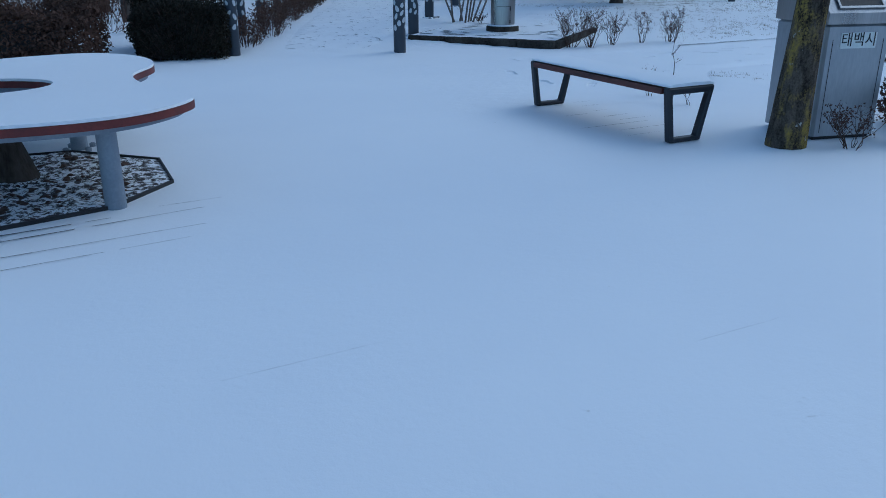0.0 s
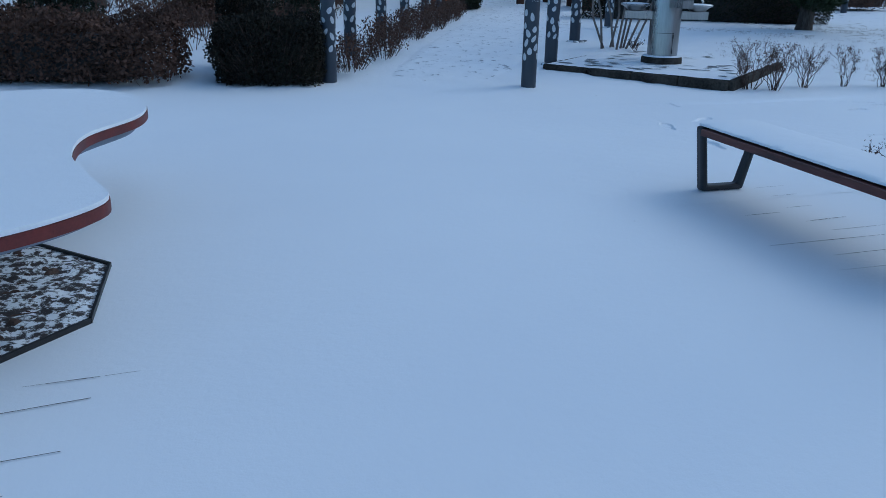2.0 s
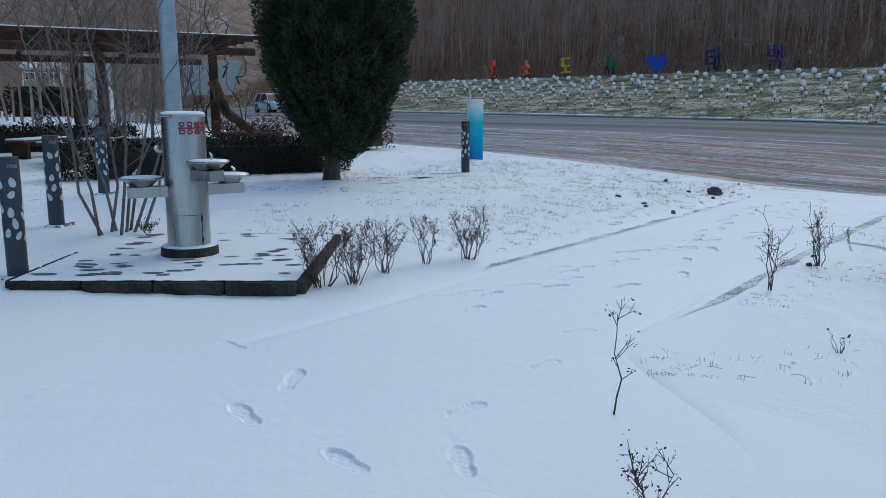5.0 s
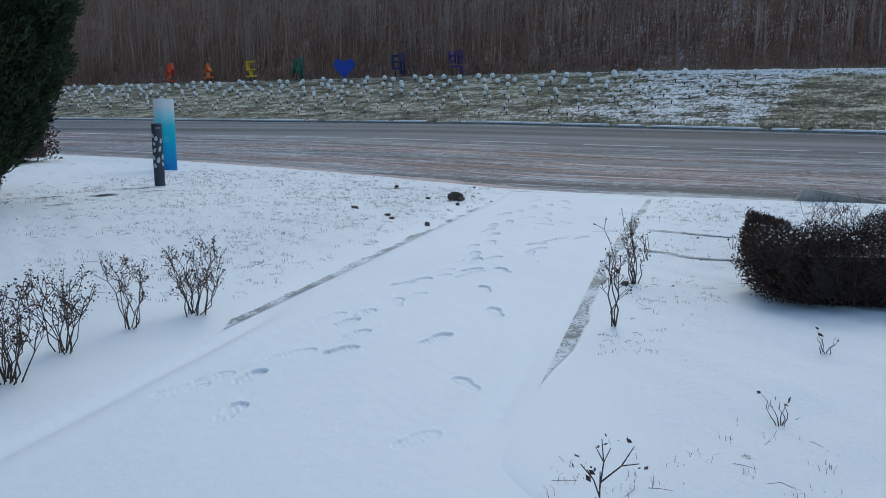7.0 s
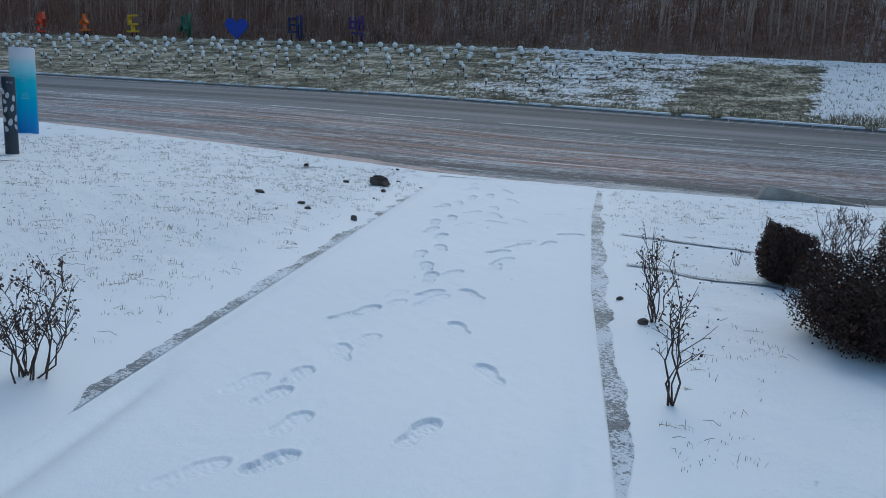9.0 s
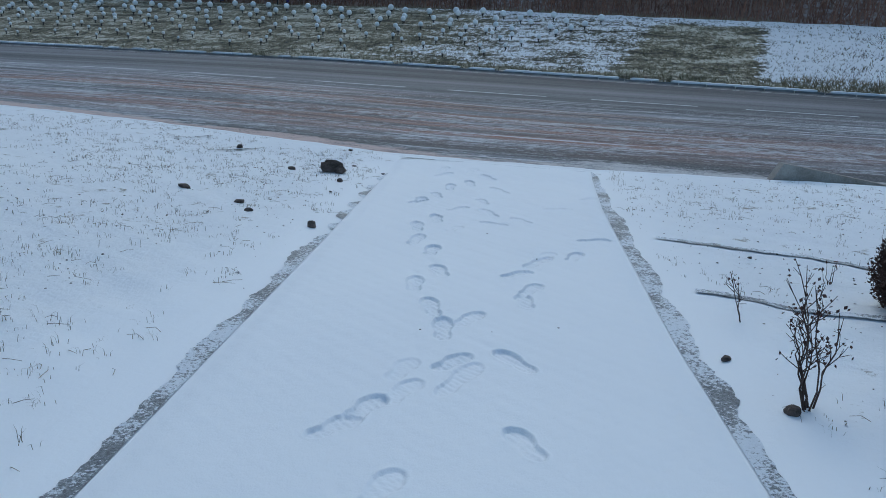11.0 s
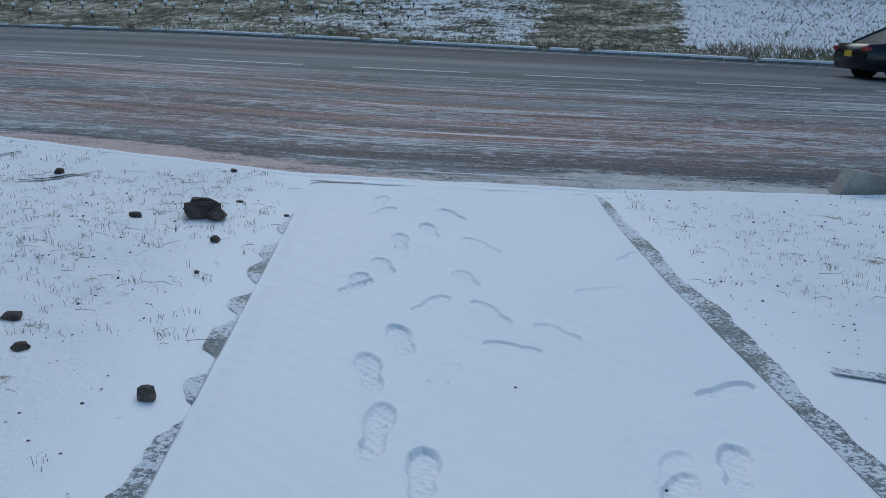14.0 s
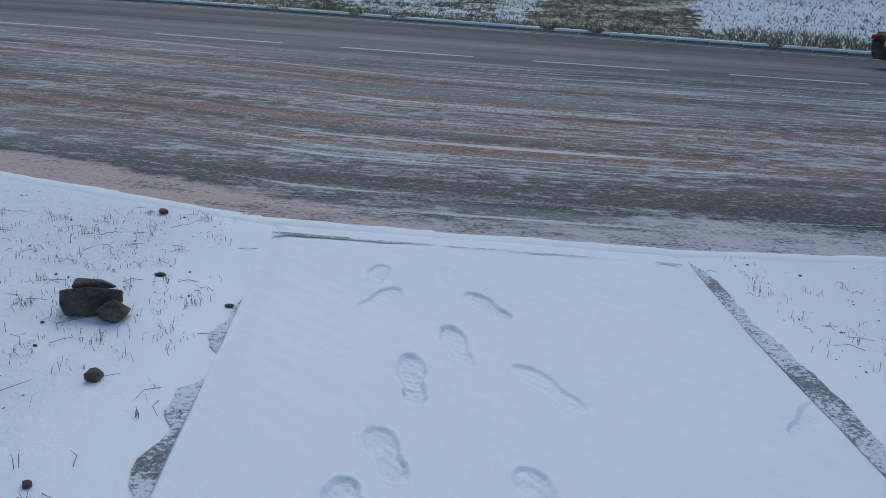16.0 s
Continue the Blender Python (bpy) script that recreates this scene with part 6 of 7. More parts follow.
def tuft(x, y, n, h):
    """A tight clump of bent blades, with a stray stalk lying beside it."""
    z, bend = on(x, y), rg.uniform(0, 6.283)
    for j in range(n):
        a0 = bend + rg.gauss(0, 1.0)
        bx, by2 = x + rg.gauss(0, 0.022), y + rg.gauss(0, 0.022)
        hh = h * rg.uniform(0.3, 1.2)
        d1, d2 = hh * rg.uniform(0.1, 0.5), hh * rg.uniform(0.5, 1.3)
        c, s_ = math.cos(a0), math.sin(a0)
        w = 0.0013
        blades.add([(bx - w * s_, by2 + w * c, z - 0.008), (bx + w * s_, by2 - w * c, z - 0.008), (bx + d1 * c + w * 0.7 * s_, by2 + d1 * s_ - w * 0.7 * c, z + hh * 0.7), (bx + d1 * c - w * 0.7 * s_, by2 + d1 * s_ + w * 0.7 * c, z + hh * 0.7), (bx + d2 * c, by2 + d2 * s_, z + hh * 0.85)], [(0, 1, 2, 3), (3, 2, 4)])
    if rg.random() < 0.35:
        a0, ll = rg.uniform(0, 6.283), rg.uniform(0.04, 0.13)
        px, py = x + rg.gauss(0, 0.08), y + rg.gauss(0, 0.08)
        blades.tube([(px, py, z + 0.004), (px + ll * 0.5 * math.cos(a0), py + ll * 0.5 * math.sin(a0), z + 0.014), (px + ll * math.cos(a0 + 0.3), py + ll * math.sin(a0 + 0.3), z + 0.006)], [0.0015, 0.0013, 0.0008], 3, cap=False)


for i in range(3000):
    x = rg.uniform(8.5, 19.4)
    y = path_left(x) + 0.25 + rg.random() ** 0.8 * 7
    if x < edge_x(y) - 0.1 and noise.noise(Vector((x * 0.9, y * 0.9, 3.0))) > 0.02 - 0.05 * (x - 12):
        tuft(x, y, rg.randint(2, 7), rg.uniform(0.02, 0.06))
for i in range(2200):
    x = rg.uniform(7.0, 18.7)
    y = path_right(x) - 0.22 - rg.random() ** 1.1 * 5
    if noise.noise(Vector((x * 0.9, y * 0.9, 8.0))) > (0.18 if x < 12.5 else 0.10) - (0.32 if x > 15.8 else 0):
        tuft(x, y, rg.randint(2, 6), rg.uniform(0.015, 0.045) * (1.0 if x < 13 else 1.2))
for i in range(900):
    x = rg.uniform(14.8, 18.5)
    y = path_left(x) + 0.15 + rg.random() ** 1.2 * 3.2
    if x < edge_x(y) - 0.12 and noise.noise(Vector((x * 1.6, y * 1.6, 2.0))) > -0.05:
        tuft(x, y, rg.randint(2, 6), rg.uniform(0.02, 0.05))
for i in range(520):
    x = rg.uniform(9.8, 14.4)
    y = path_left(x) + 0.3 + rg.random() * 2.3
    if noise.noise(Vector((x * 1.1, y * 1.1, 9.0))) > -0.1:
        tuft(x, y, rg.randint(2, 6), rg.uniform(0.02, 0.055))
litter = Geo()
for i in range(6000):
    x, y = rg.uniform(11.5, 18.9), rg.uniform(6, 18)
    if path_right(x) - 0.2 < y < path_left(x) + 0.2 or x > edge_x(y) - 0.15 or noise.noise(Vector((x * 1.3, y * 1.3, 5.0))) < 0.10 - 0.09 * (x - 13):
        continue
    litter.leaves([(x, y, on(x, y) + 0.004)], rg.uniform(0.004, 0.013), rg, flat=0.8)
tagged(part("leaf_litter", litter, BUD), "flecks of dead leaves scattered over the snow", "leaf litter", kind="stuff")
DEAD_GRASS = mat("dead_grass_blade", (0.085, 0.07, 0.05), (0.28, 0.225, 0.15), 0.85, scale=3, fine=20)
tagged(part("dead_grass", blades, DEAD_GRASS), "sparse dead grass blades poking through snow", "grass", kind="stuff")


# ---------------------------------------------------------------- stones and small things by the path
def stone(x, y, w, d, h, seed, label, turn=0.0, name="stone"):
    bm = bmesh.new()
    bmesh.ops.create_icosphere(bm, subdivisions=2, radius=0.5)
    for v in bm.verts:
        n1 = noise.noise(v.co * 2.3 + Vector((seed, 0, 0)))
        v.co *= 1 + 0.5 * n1
        v.co = Vector((math.copysign(min(abs(v.co.x), 0.42), v.co.x) * w * 1.15, math.copysign(min(abs(v.co.y), 0.42), v.co.y) * d * 1.15, math.copysign(min(abs(v.co.z), 0.36), v.co.z) * h * 1.3 + h * 0.28))
    me = bpy.data.meshes.new(name)
    bm.to_mesh(me)
    bm.free()
    me.materials.append(ROCK)
    ob = new(name, me)
    ob.matrix_basis = pose(x, y, on(x, y), 0, 0, turn)
    return tagged(ob, label, "stone", "stones on the lawn")


def rock_block():
    """A split rock of angular, layered blocks."""
    b = thing("rock", pose(16.98, 12.32, on(16.98, 12.32) - 0.012, 0, 0, 8), "dark brown angular split rock lying on the snowy lawn", "rock")
    rg = random.Random(12)
    for c, s_, rz in (((0.03, 0.06, 0.07), (0.16, 0.27, 0.125), 14), ((-0.045, -0.06, 0.06), (0.15, 0.15, 0.135), 30), ((0.05, 0.05, 0.115), (0.11, 0.20, 0.05), 10)):
        bm = bmesh.new()
        for k in range(15):
            p = Vector((rg.uniform(-1, 1), rg.uniform(-1, 1), rg.uniform(-1, 1)))
            p = p / max(abs(p.x), abs(p.y), abs(p.z)) * rg.uniform(0.86, 1.0)
            bm.verts.new((p.x * s_[0] / 2, p.y * s_[1] / 2, p.z * s_[2] / 2 * (1 - 0.25 * max(0, p.y))))
        bmesh.ops.convex_hull(bm, input=bm.verts)
        bmesh.ops.delete(bm, geom=[v for v in bm.verts if not v.link_faces], context="VERTS")
        bmesh.ops.bevel(bm, geom=bm.edges[:], offset=0.004, segments=1, affect="EDGES")
        me = bpy.data.meshes.new("block")
        bm.to_mesh(me)
        bm.free()
        me.materials.append(ROCK)
        part("block", me, None, b, at=pose(*c, 0, 0, rz))


rock_block()
for k, (x, y, w, d, h) in enumerate(((16.40, 12.08, 0.12, 0.10, 0.09), (16.85, 12.78, 0.14, 0.14, 0.07), (18.05, 13.95, 0.13, 0.14, 0.09), (15.3, 13.2, 0.16, 0.26, 0.08), (15.0, 12.52, 0.13, 0.17, 0.06), (14.66, 12.28, 0.12, 0.13, 0.07), (14.30, 11.60, 0.12, 0.11, 0.11), (16.70, 11.54, 0.06, 0.07, 0.03), (16.08, 11.53, 0.05, 0.05, 0.03), (17.47, 12.27, 0.09, 0.08, 0.03), (18.36, 12.6, 0.1, 0.16, 0.05), (12.28, 8.82, 0.08, 0.08, 0.05), (11.72, 8.64, 0.11, 0.11, 0.08), (17.2, 11.85, 0.07, 0.06, 0.03), (15.74, 11.95, 0.05, 0.06, 0.03), (14.4, 8.4, 0.05, 0.06, 0.03))):
    stone(x, y, w * 0.52, d * 0.52, h * 0.55, 3 + k * 1.7, "small brown stone half sunk in snow", k * 47)
chips = Geo()
for i in range(110):
    x = rg.uniform(12, 18.4)
    y = path_left(x) + rg.uniform(0.15, 2.2) if i % 2 else path_right(x) - rg.uniform(0.2, 2.5)
    s_ = rg.uniform(0.004, 0.011)
    chips.lathe((x, y, on(x, y) - 0.003), [(s_, 0), (s_ * 0.8, s_ * 0.6), (s_ * 0.3, s_ * 0.8)], 5)
for i in range(5):
    x, y = rg.uniform(12, 18), rg.uniform(9.6, 10.6)
    s_ = rg.uniform(0.004, 0.009)
    chips.lathe((x, y, 0.014), [(s_, 0), (s_ * 0.8, s_ * 0.6), (s_ * 0.3, s_ * 0.8)], 5)
tagged(part("grit", chips, ROCK), "scattered grit and wood chips on snow", "grit", kind="stuff")

bare = Geo()
for x0, y0, ll, w0 in ((13.76, 17.48, 0.55, 0.07), (14.39, 17.04, 0.5, 0.06), (15.28, 17.23, 0.8, 0.05), (14.35, 16.97, 0.4, 0.09), (18.45, 14.86, 0.7, 0.025), (17.89, 13.9, 0.6, 0.04), (15.0, 16.6, 0.5, 0.04), (13.2, 16.6, 0.4, 0.04)):
    top, low = [], []
    for i in range(13):
        u = i / 12 - 0.5
        px, py = x0 + u * ll * 0.8, y0 - u * ll * 0.6
        k = w0 * math.sqrt(max(0.02, 1 - 4 * u * u)) * rg.uniform(0.35, 1.0)
        top.append((px + k * 0.6, py + k * 0.8, on(px, py) + 0.012))
        low.append((px - k * 0.6, py - k * 0.8, on(px, py) + 0.012))
    bare.add(low + top, [(i, i + 1, 14 + i, 13 + i) for i in range(12)])
tagged(part("bare_ground", bare, STONE_DARK), "dark bare strips of ground in the thin snow", "bare ground", kind="stuff")

# stepping slabs beside the path, and the concrete culvert head at the road
for k, (x0, y0, x1, y1) in enumerate(((14.84, 9.02, 14.42, 7.55), (13.40, 8.86, 13.12, 7.7))):
    n, g = 30, Geo()
    for i in range(n):
        u, v = i / n, (i + 1) / n
        w0, w1 = 0.03 + 0.016 * rg.random(), 0.03 + 0.016 * rg.random()
        pa, pb = (x0 + (x1 - x0) * u, y0 + (y1 - y0) * u), (x0 + (x1 - x0) * v, y0 + (y1 - y0) * v)
        g.add([(pa[0] - w0, pa[1], on(*pa) + 0.012), (pa[0] + w0, pa[1], on(*pa) + 0.012), (pb[0] + w0, pb[1], on(*pb) + 0.012), (pb[0] - w0, pb[1], on(*pb) + 0.012)], [(0, 1, 2, 3)])
    tagged(part("slab_edge", g, STRIP), "exposed edge of a snowed-over paving slab", "slab edge", kind="structure")
culvert = thing("culvert_head", pose(18.93, 7.0, on(18.5, 7.1) - 0.05, 0, 0, 12), "sloping concrete culvert head beside the road", "culvert")
part("wing_wall", Geo().add([(-0.08, 0.55, 0), (0.08, 0.55, 0), (0.08, -0.95, 0), (-0.08, -0.95, 0), (-0.08, 0.40, 0.26), (0.08, 0.40, 0.26), (0.08, -0.95, 0.03), (-0.08, -0.95, 0.03)], [(0, 1, 2, 3), (4, 7, 6, 5), (0, 4, 5, 1), (1, 5, 6, 2), (2, 6, 7, 3), (3, 7, 4, 0)]), CONCRETE, culvert)
part("lip", Geo().box((0.0, 0.0, 0.0), (0.2, 1.3, 0.04)), CONCRETE, culvert)


# ---------------------------------------------------------------- vehicles on the road
def loft(stations, half):
    """A body skin: each station gives x and the heights and half widths of its section from sill to top."""
    g, n = Geo(), len(half)
    for x, sec in stations:
        left = [(x, w, z) for w, z in sec]
        g.v.extend(left + [(px, -py, pz) for px, py, pz in reversed(left)])
    m_ = 2 * n
    for i in range(len(stations) - 1):
        g.f.extend((i * m_ + j, i * m_ + (j + 1) % m_, (i + 1) * m_ + (j + 1) % m_, (i + 1) * m_ + j) for j in range(m_))
    g.f.extend([tuple(range(m_))[::-1], tuple(range((len(stations) - 1) * m_, len(stations) * m_))])
    return g


def vehicle(name, m, label, paint, length, width, height, belt, hood, nose, roof, wheel, base, extras):
    """A car that faces +x: lower body, glasshouse, roof, wheels, lights, plates and trim."""
    car = thing(name, m, label, "car")
    hw, L = width / 2, length / 2

    def sec(k, lo, top):
        return [(hw * k * 0.90, lo), (hw * k, lo + 0.18), (hw * k * 1.0, (lo + top) / 2), (hw * k * 0.97, top - 0.06), (hw * k * 0.90, top)]

    st = [(-L, sec(0.84, 0.36, belt - 0.10)), (-L + 0.10, sec(0.93, 0.26, belt - 0.01)), (-L + 0.7, sec(1.0, 0.22, belt + 0.01)), (-0.6, sec(1.0, 0.20, belt)), (0.5, sec(1.0, 0.20, belt - 0.02)), (L - 1.25, sec(1.0, 0.21, hood)), (L - 0.5, sec(0.96, 0.22, (hood + nose) / 2 + 0.02)), (L - 0.12, sec(0.88, 0.25, nose)), (L, sec(0.76, 0.34, nose - 0.16))]
    body = part("body", loft(st, range(5)), paint, car, smooth=True)
    r0, r1, r2, r3 = roof
    cab = [(r0, [(hw * 0.82, belt - 0.03), (hw * 0.80, belt + 0.0)]), (r1, [(hw * 0.90, belt - 0.04), (hw * 0.70, height - 0.05)]), ((r1 + r2) / 2, [(hw * 0.92, belt - 0.05), (hw * 0.72, height - 0.025)]), (r2, [(hw * 0.90, belt - 0.06), (hw * 0.70, height - 0.05)]), (r3, [(hw * 0.80, hood - 0.02), (hw * 0.78, hood + 0.01)])]
    part("glasshouse", loft(cab, range(2)), GLASS_DARK, car, "dark tinted windows", smooth=False)
    top = [(r1 - 0.12, [(hw * 0.66, height - 0.10), (hw * 0.60, height - 0.07)]), (r1 + 0.1, [(hw * 0.72, height - 0.06), (hw * 0.62, height - 0.005)]), ((r1 + r2) / 2, [(hw * 0.735, height - 0.045), (hw * 0.64, height + 0.012)]), (r2 - 0.1, [(hw * 0.72, height - 0.06), (hw * 0.62, height - 0.005)]), (r2 + 0.08, [(hw * 0.68, height - 0.12), (hw * 0.60, height - 0.08)])]
    part("roof_panel", loft(top, range(2)), paint, car, smooth=True)
    for sgn in (-1, 1):
        for xa, za, xb, zb, w in ((r3 - 0.02, hood + 0.02, r2 + 0.02, height - 0.07, 0.03), (r0 + 0.02, belt, r1 - 0.02, height - 0.07, 0.05), ((r1 + r2) / 2 - 0.05, belt - 0.02, (r1 + r2) / 2, height - 0.05, 0.035)):
            part("pillar", Geo().tube([(xa, sgn * hw * 0.905, za), (xb, sgn * hw * 0.725, zb)], [w, w], 6), paint, car)
        part("belt_trim", Geo().tube([(r0 + 0.05, sgn * hw * 0.93, belt + 0.01), ((r1 + r2) / 2, sgn * hw * 0.955, belt - 0.02), (r3 - 0.1, sgn * hw * 0.93, hood + 0.01)], [0.014] * 3, 6).tube([(r0 + 0.1, sgn * hw * 0.88, belt + 0.05), (r1, sgn * hw * 0.73, height - 0.055), (r2, sgn * hw * 0.73, height - 0.055), (r3 - 0.05, sgn * hw * 0.88, hood + 0.05)], [0.011] * 4, 6), CHROME, car, "bright window trim")
        for wx in (-base / 2 - 0.08, base / 2 - 0.08):
            wh = part("wheel", Geo().tube([(wx, sgn * (hw - 0.22), wheel), (wx, sgn * (hw - 0.20), wheel), (wx, sgn * (hw - 0.02), wheel), (wx, sgn * (hw + 0.005), wheel)], [wheel * 0.94, wheel, wheel, wheel * 0.93], 28), RUBBER, car, "black tyre", smooth=True)
            part("rim", Geo().tube([(wx, sgn * (hw - 0.03), wheel), (wx, sgn * (hw + 0.010), wheel)], [wheel * 0.66, wheel * 0.64], 24), STEEL_DULL, wh, "grey alloy rim", smooth=True)
            sp = Geo()
            for i in range(10):
                w = i * math.pi / 5
                sp.tube([(wx + 0.05 * math.cos(w), sgn * (hw + 0.012), wheel + 0.05 * math.sin(w)), (wx + wheel * 0.6 * math.cos(w + 0.12), sgn * (hw + 0.012), wheel + wheel * 0.6 * math.sin(w + 0.12))], [0.018, 0.014], 4)
            part("spoke_star", sp, CHROME, wh)
            part("wheel_arch", Geo().tube([(wx, sgn * (hw - 0.10), wheel + 0.01), (wx, sgn * (hw + 0.002), wheel + 0.01)], [wheel * 1.13, wheel * 1.13], 28), BLACK, car, "dark wheel arch")
        part("headlight", Geo().tube([(L - 0.42, sgn * hw * 0.88, nose - 0.01), (L - 0.12, sgn * hw * 0.70, nose - 0.09)], [0.05, 0.075], 8), CHROME, car, "clear headlight")
        part("tail_light", Geo().box((-L + 0.10, sgn * hw * 0.74, belt - 0.13), (0.22, 0.30, 0.11), sgn * 0.25, chamfer=0.02), TAIL, car, "red tail light")
        part("mirror", Geo().box((r3 - 0.28, sgn * (hw + 0.07), belt + 0.04), (0.10, 0.18, 0.12), 0, taper=0.8, chamfer=0.02), paint, car, "door mirror")
        for dx in ((r1 + r2) / 2 - 0.35, (r1 + r2) / 2 + 0.55):
            part("door_handle", Geo().box((dx, sgn * (hw + 0.004), belt - 0.16), (0.18, 0.02, 0.025)), CHROME, car)
    part("grille", Geo().box((L - 0.02, 0, nose - 0.20), (0.07, hw * 1.0, 0.16), chamfer=0.02), BLACK, car)
    part("bumper_intake", Geo().box((L - 0.02, 0, 0.36), (0.07, hw * 1.1, 0.12), chamfer=0.02), BLACK, car)
    extras(car, hw, L, belt, nose)
    return car


def sedan_bits(car, hw, L, belt, nose):
    part("number_plate", Geo().box((L + 0.02, 0, 0.46), (0.02, 0.36, 0.15)), YELLOW, car, "yellow plate")
    part("number_plate", Geo().box((-L - 0.01, 0, 0.66), (0.02, 0.36, 0.15)), YELLOW, car, "yellow plate")
    part("roof_lamp", Geo().box((-0.1, 0, 1.49), (0.16, 0.42, 0.07), taper=0.7, chamfer=0.02), RED, car, "low roof sign")


def suv_bits(car, hw, L, belt, nose):
    for sgn in (-1, 1):
        part("side_stripe", Geo().add([(-L + 0.3, sgn * (hw + 0.006), 0.98), (0.6, sgn * (hw + 0.006), 0.80), (1.5, sgn * (hw + 0.006), 0.70), (1.5, sgn * (hw + 0.006), 0.78), (0.6, sgn * (hw + 0.006), 0.93), (-L + 0.3, sgn * (hw + 0.006), 1.08)], [(0, 1, 2, 3, 4, 5)]), BLUE_STRIPE, car, "slanting blue stripe")
        part("roof_rail", Geo().tube([(-1.6, sgn * hw * 0.62, 1.69), (0.5, sgn * hw * 0.62, 1.72)], [0.02, 0.02], 6), CHROME, car)
    part("number_plate", Geo().box((L + 0.02, 0, 0.52), (0.02, 0.42, 0.12)), WHITE, car, "white plate")


def road_pose(x, y, yaw):
    return Matrix.Translation((x, y, float(road_z(x, y)) + 0.003)) @ pose(0, 0, 0, 0, 0, yaw)


vehicle("suv", road_pose(46.0, 71.4, -99), "white SUV with a slanting blue stripe on the road", CAR_WHITE, 4.7, 1.88, 1.70, 1.03, 1.02, 0.90, (-2.28, -1.85, 0.30, 1.15), 0.37, 2.75, suv_bits)
vehicle("sedan", road_pose(34.5, -1.0, -85), "black sedan with a yellow plate on the road", CAR_BLACK, 4.85, 1.86, 1.47, 0.92, 0.93, 0.80, (-1.95, -0.95, 0.35, 1.25), 0.335, 2.8, sedan_bits)

# ---------------------------------------------------------------- pergola and far park
perg = thing("pergola", pose(0, 0, 0), "weathered brown log pergola with vines", "pergola")
g0 = 0.25
pd = Vector((0.965, -0.26, 0))
pn = Vector((0.26, 0.965, 0))
p0 = Vector((9.3, 26.4, g0))
for i in range(3):
    for j in range(2):
        p = p0 + pd * (i * 2.7) + pn * (j * 6.0)
        part("post", Geo().tube([p - Vector((0, 0, 0.2)), p + Vector((0.02, 0, 1.4)), p + Vector((0, 0, 2.55))], [0.125, 0.12, 0.115], 12), LOG, perg, "round log post", smooth=True)
for j in range(2):
    a_ = p0 + pn * (j * 6.0) - pd * 0.8 + Vector((0, 0, 2.65))
    part("beam", Geo().tube([a_, a_ + pd * 7.3], [0.11, 0.10], 12), LOG, perg, "long log beam", smooth=True)
for i in range(5):
    a_ = p0 + pd * (-0.2 + i * 1.45) - pn * 0.5 + Vector((0, 0, 2.82))
    part("rafter", Geo().tube([a_, a_ + pn * 7.2], [0.075, 0.07], 10), LOG, perg, "log rafter", smooth=True)
for i in range(9):
    a_ = p0 - pd * 0.4 + pn * (-0.35 + i * 0.82) + Vector((0, 0, 2.99))
    pole = part("batten", Geo().tube([a_, a_ + pd * 7.0], [0.06, 0.055], 8), LOG, perg, "long roof pole", smooth=True)
    part("snow_strip", Geo().tube([a_ + pd * 0.1 + Vector((0, 0, 0.042)), a_ + pd * 3.4 + Vector((0, 0, 0.046)), a_ + pd * 6.8 + Vector((0, 0, 0.04))], [0.03, 0.034, 0.028], 6), SNOW, pole, "thin line of snow")
rg = random.Random(33)
vine = Geo()
for i in range(12):
    p = p0 + pd * rg.uniform(4.6, 6.3) + pn * rg.uniform(-0.2, 0.6) + Vector((0, 0, rg.uniform(0, 3.2)))
    line = [p]
    for k in range(7):
        line.append(line[-1] + Vector((rg.gauss(0, 0.09), rg.gauss(0, 0.08), rg.gauss(0.2, 0.1))))
    vine.tube(line, [0.028 - 0.0033 * k for k in range(8)], 5, cap=False)
part("vine", vine, BARK, perg, "bare twisting vine")
part("mossy_log", Geo().tube([p0 + pd * 5.3 - pn * 0.3 + Vector((0, 0, 1.9)), p0 + pd * 5.6 - pn * 0.4 + Vector((0, 0, 1.1)), p0 + pd * 6.3 - pn * 0.5 + Vector((0, 0, 0.55))], [0.14, 0.13, 0.10], 10), MOSS, perg, "slanting mossy vine trunk", smooth=True)


def seat_block(x, y, turn, label):
    b = thing("park_seat", pose(x, y, on(x, y), 0, 0, turn), label, "bench", "wooden seats under the pergola")
    for u in (-0.7, 0.7):
        part("leg", Geo().box((u, 0, 0.2), (0.14, 0.4, 0.42), chamfer=0.01), LOG, b)
    for k in range(4):
        part("slat", Geo().box((0, -0.2 + 0.13 * k, 0.44), (1.9, 0.115, 0.06), chamfer=0.008), WOOD_RED, b)
    part("snow_cover", Geo().box((0, 0, 0.49), (1.86, 0.52, 0.035), chamfer=0.02), SNOW, b, "layer of snow")


for x, y, w in ((10.4, 24.2, 75), (11.2, 25.6, 20), (12.6, 26.4, -10), (10.9, 27.4, 40)):
    seat_block(x, y, w, "red-brown wooden park seat under snow")

board = thing("notice_board", pose(6.5, 23.6, on(6.5, 23.6), 0, 0, 10), "orange timber notice board half behind the hedge", "notice board")
part("panel", Geo().box((0, 0, 0.68), (0.56, 0.12, 0.9), chamfer=0.01), ORANGE, board)
part("cap", Geo().box((0, 0, 1.15), (0.66, 0.18, 0.04), chamfer=0.01), LOG, board, "brown timber cap")
for k in (-0.28, 0.28):
    part("post", Geo().box((k, 0.08, 0.6), (0.08, 0.08, 1.2)), LOG, board)

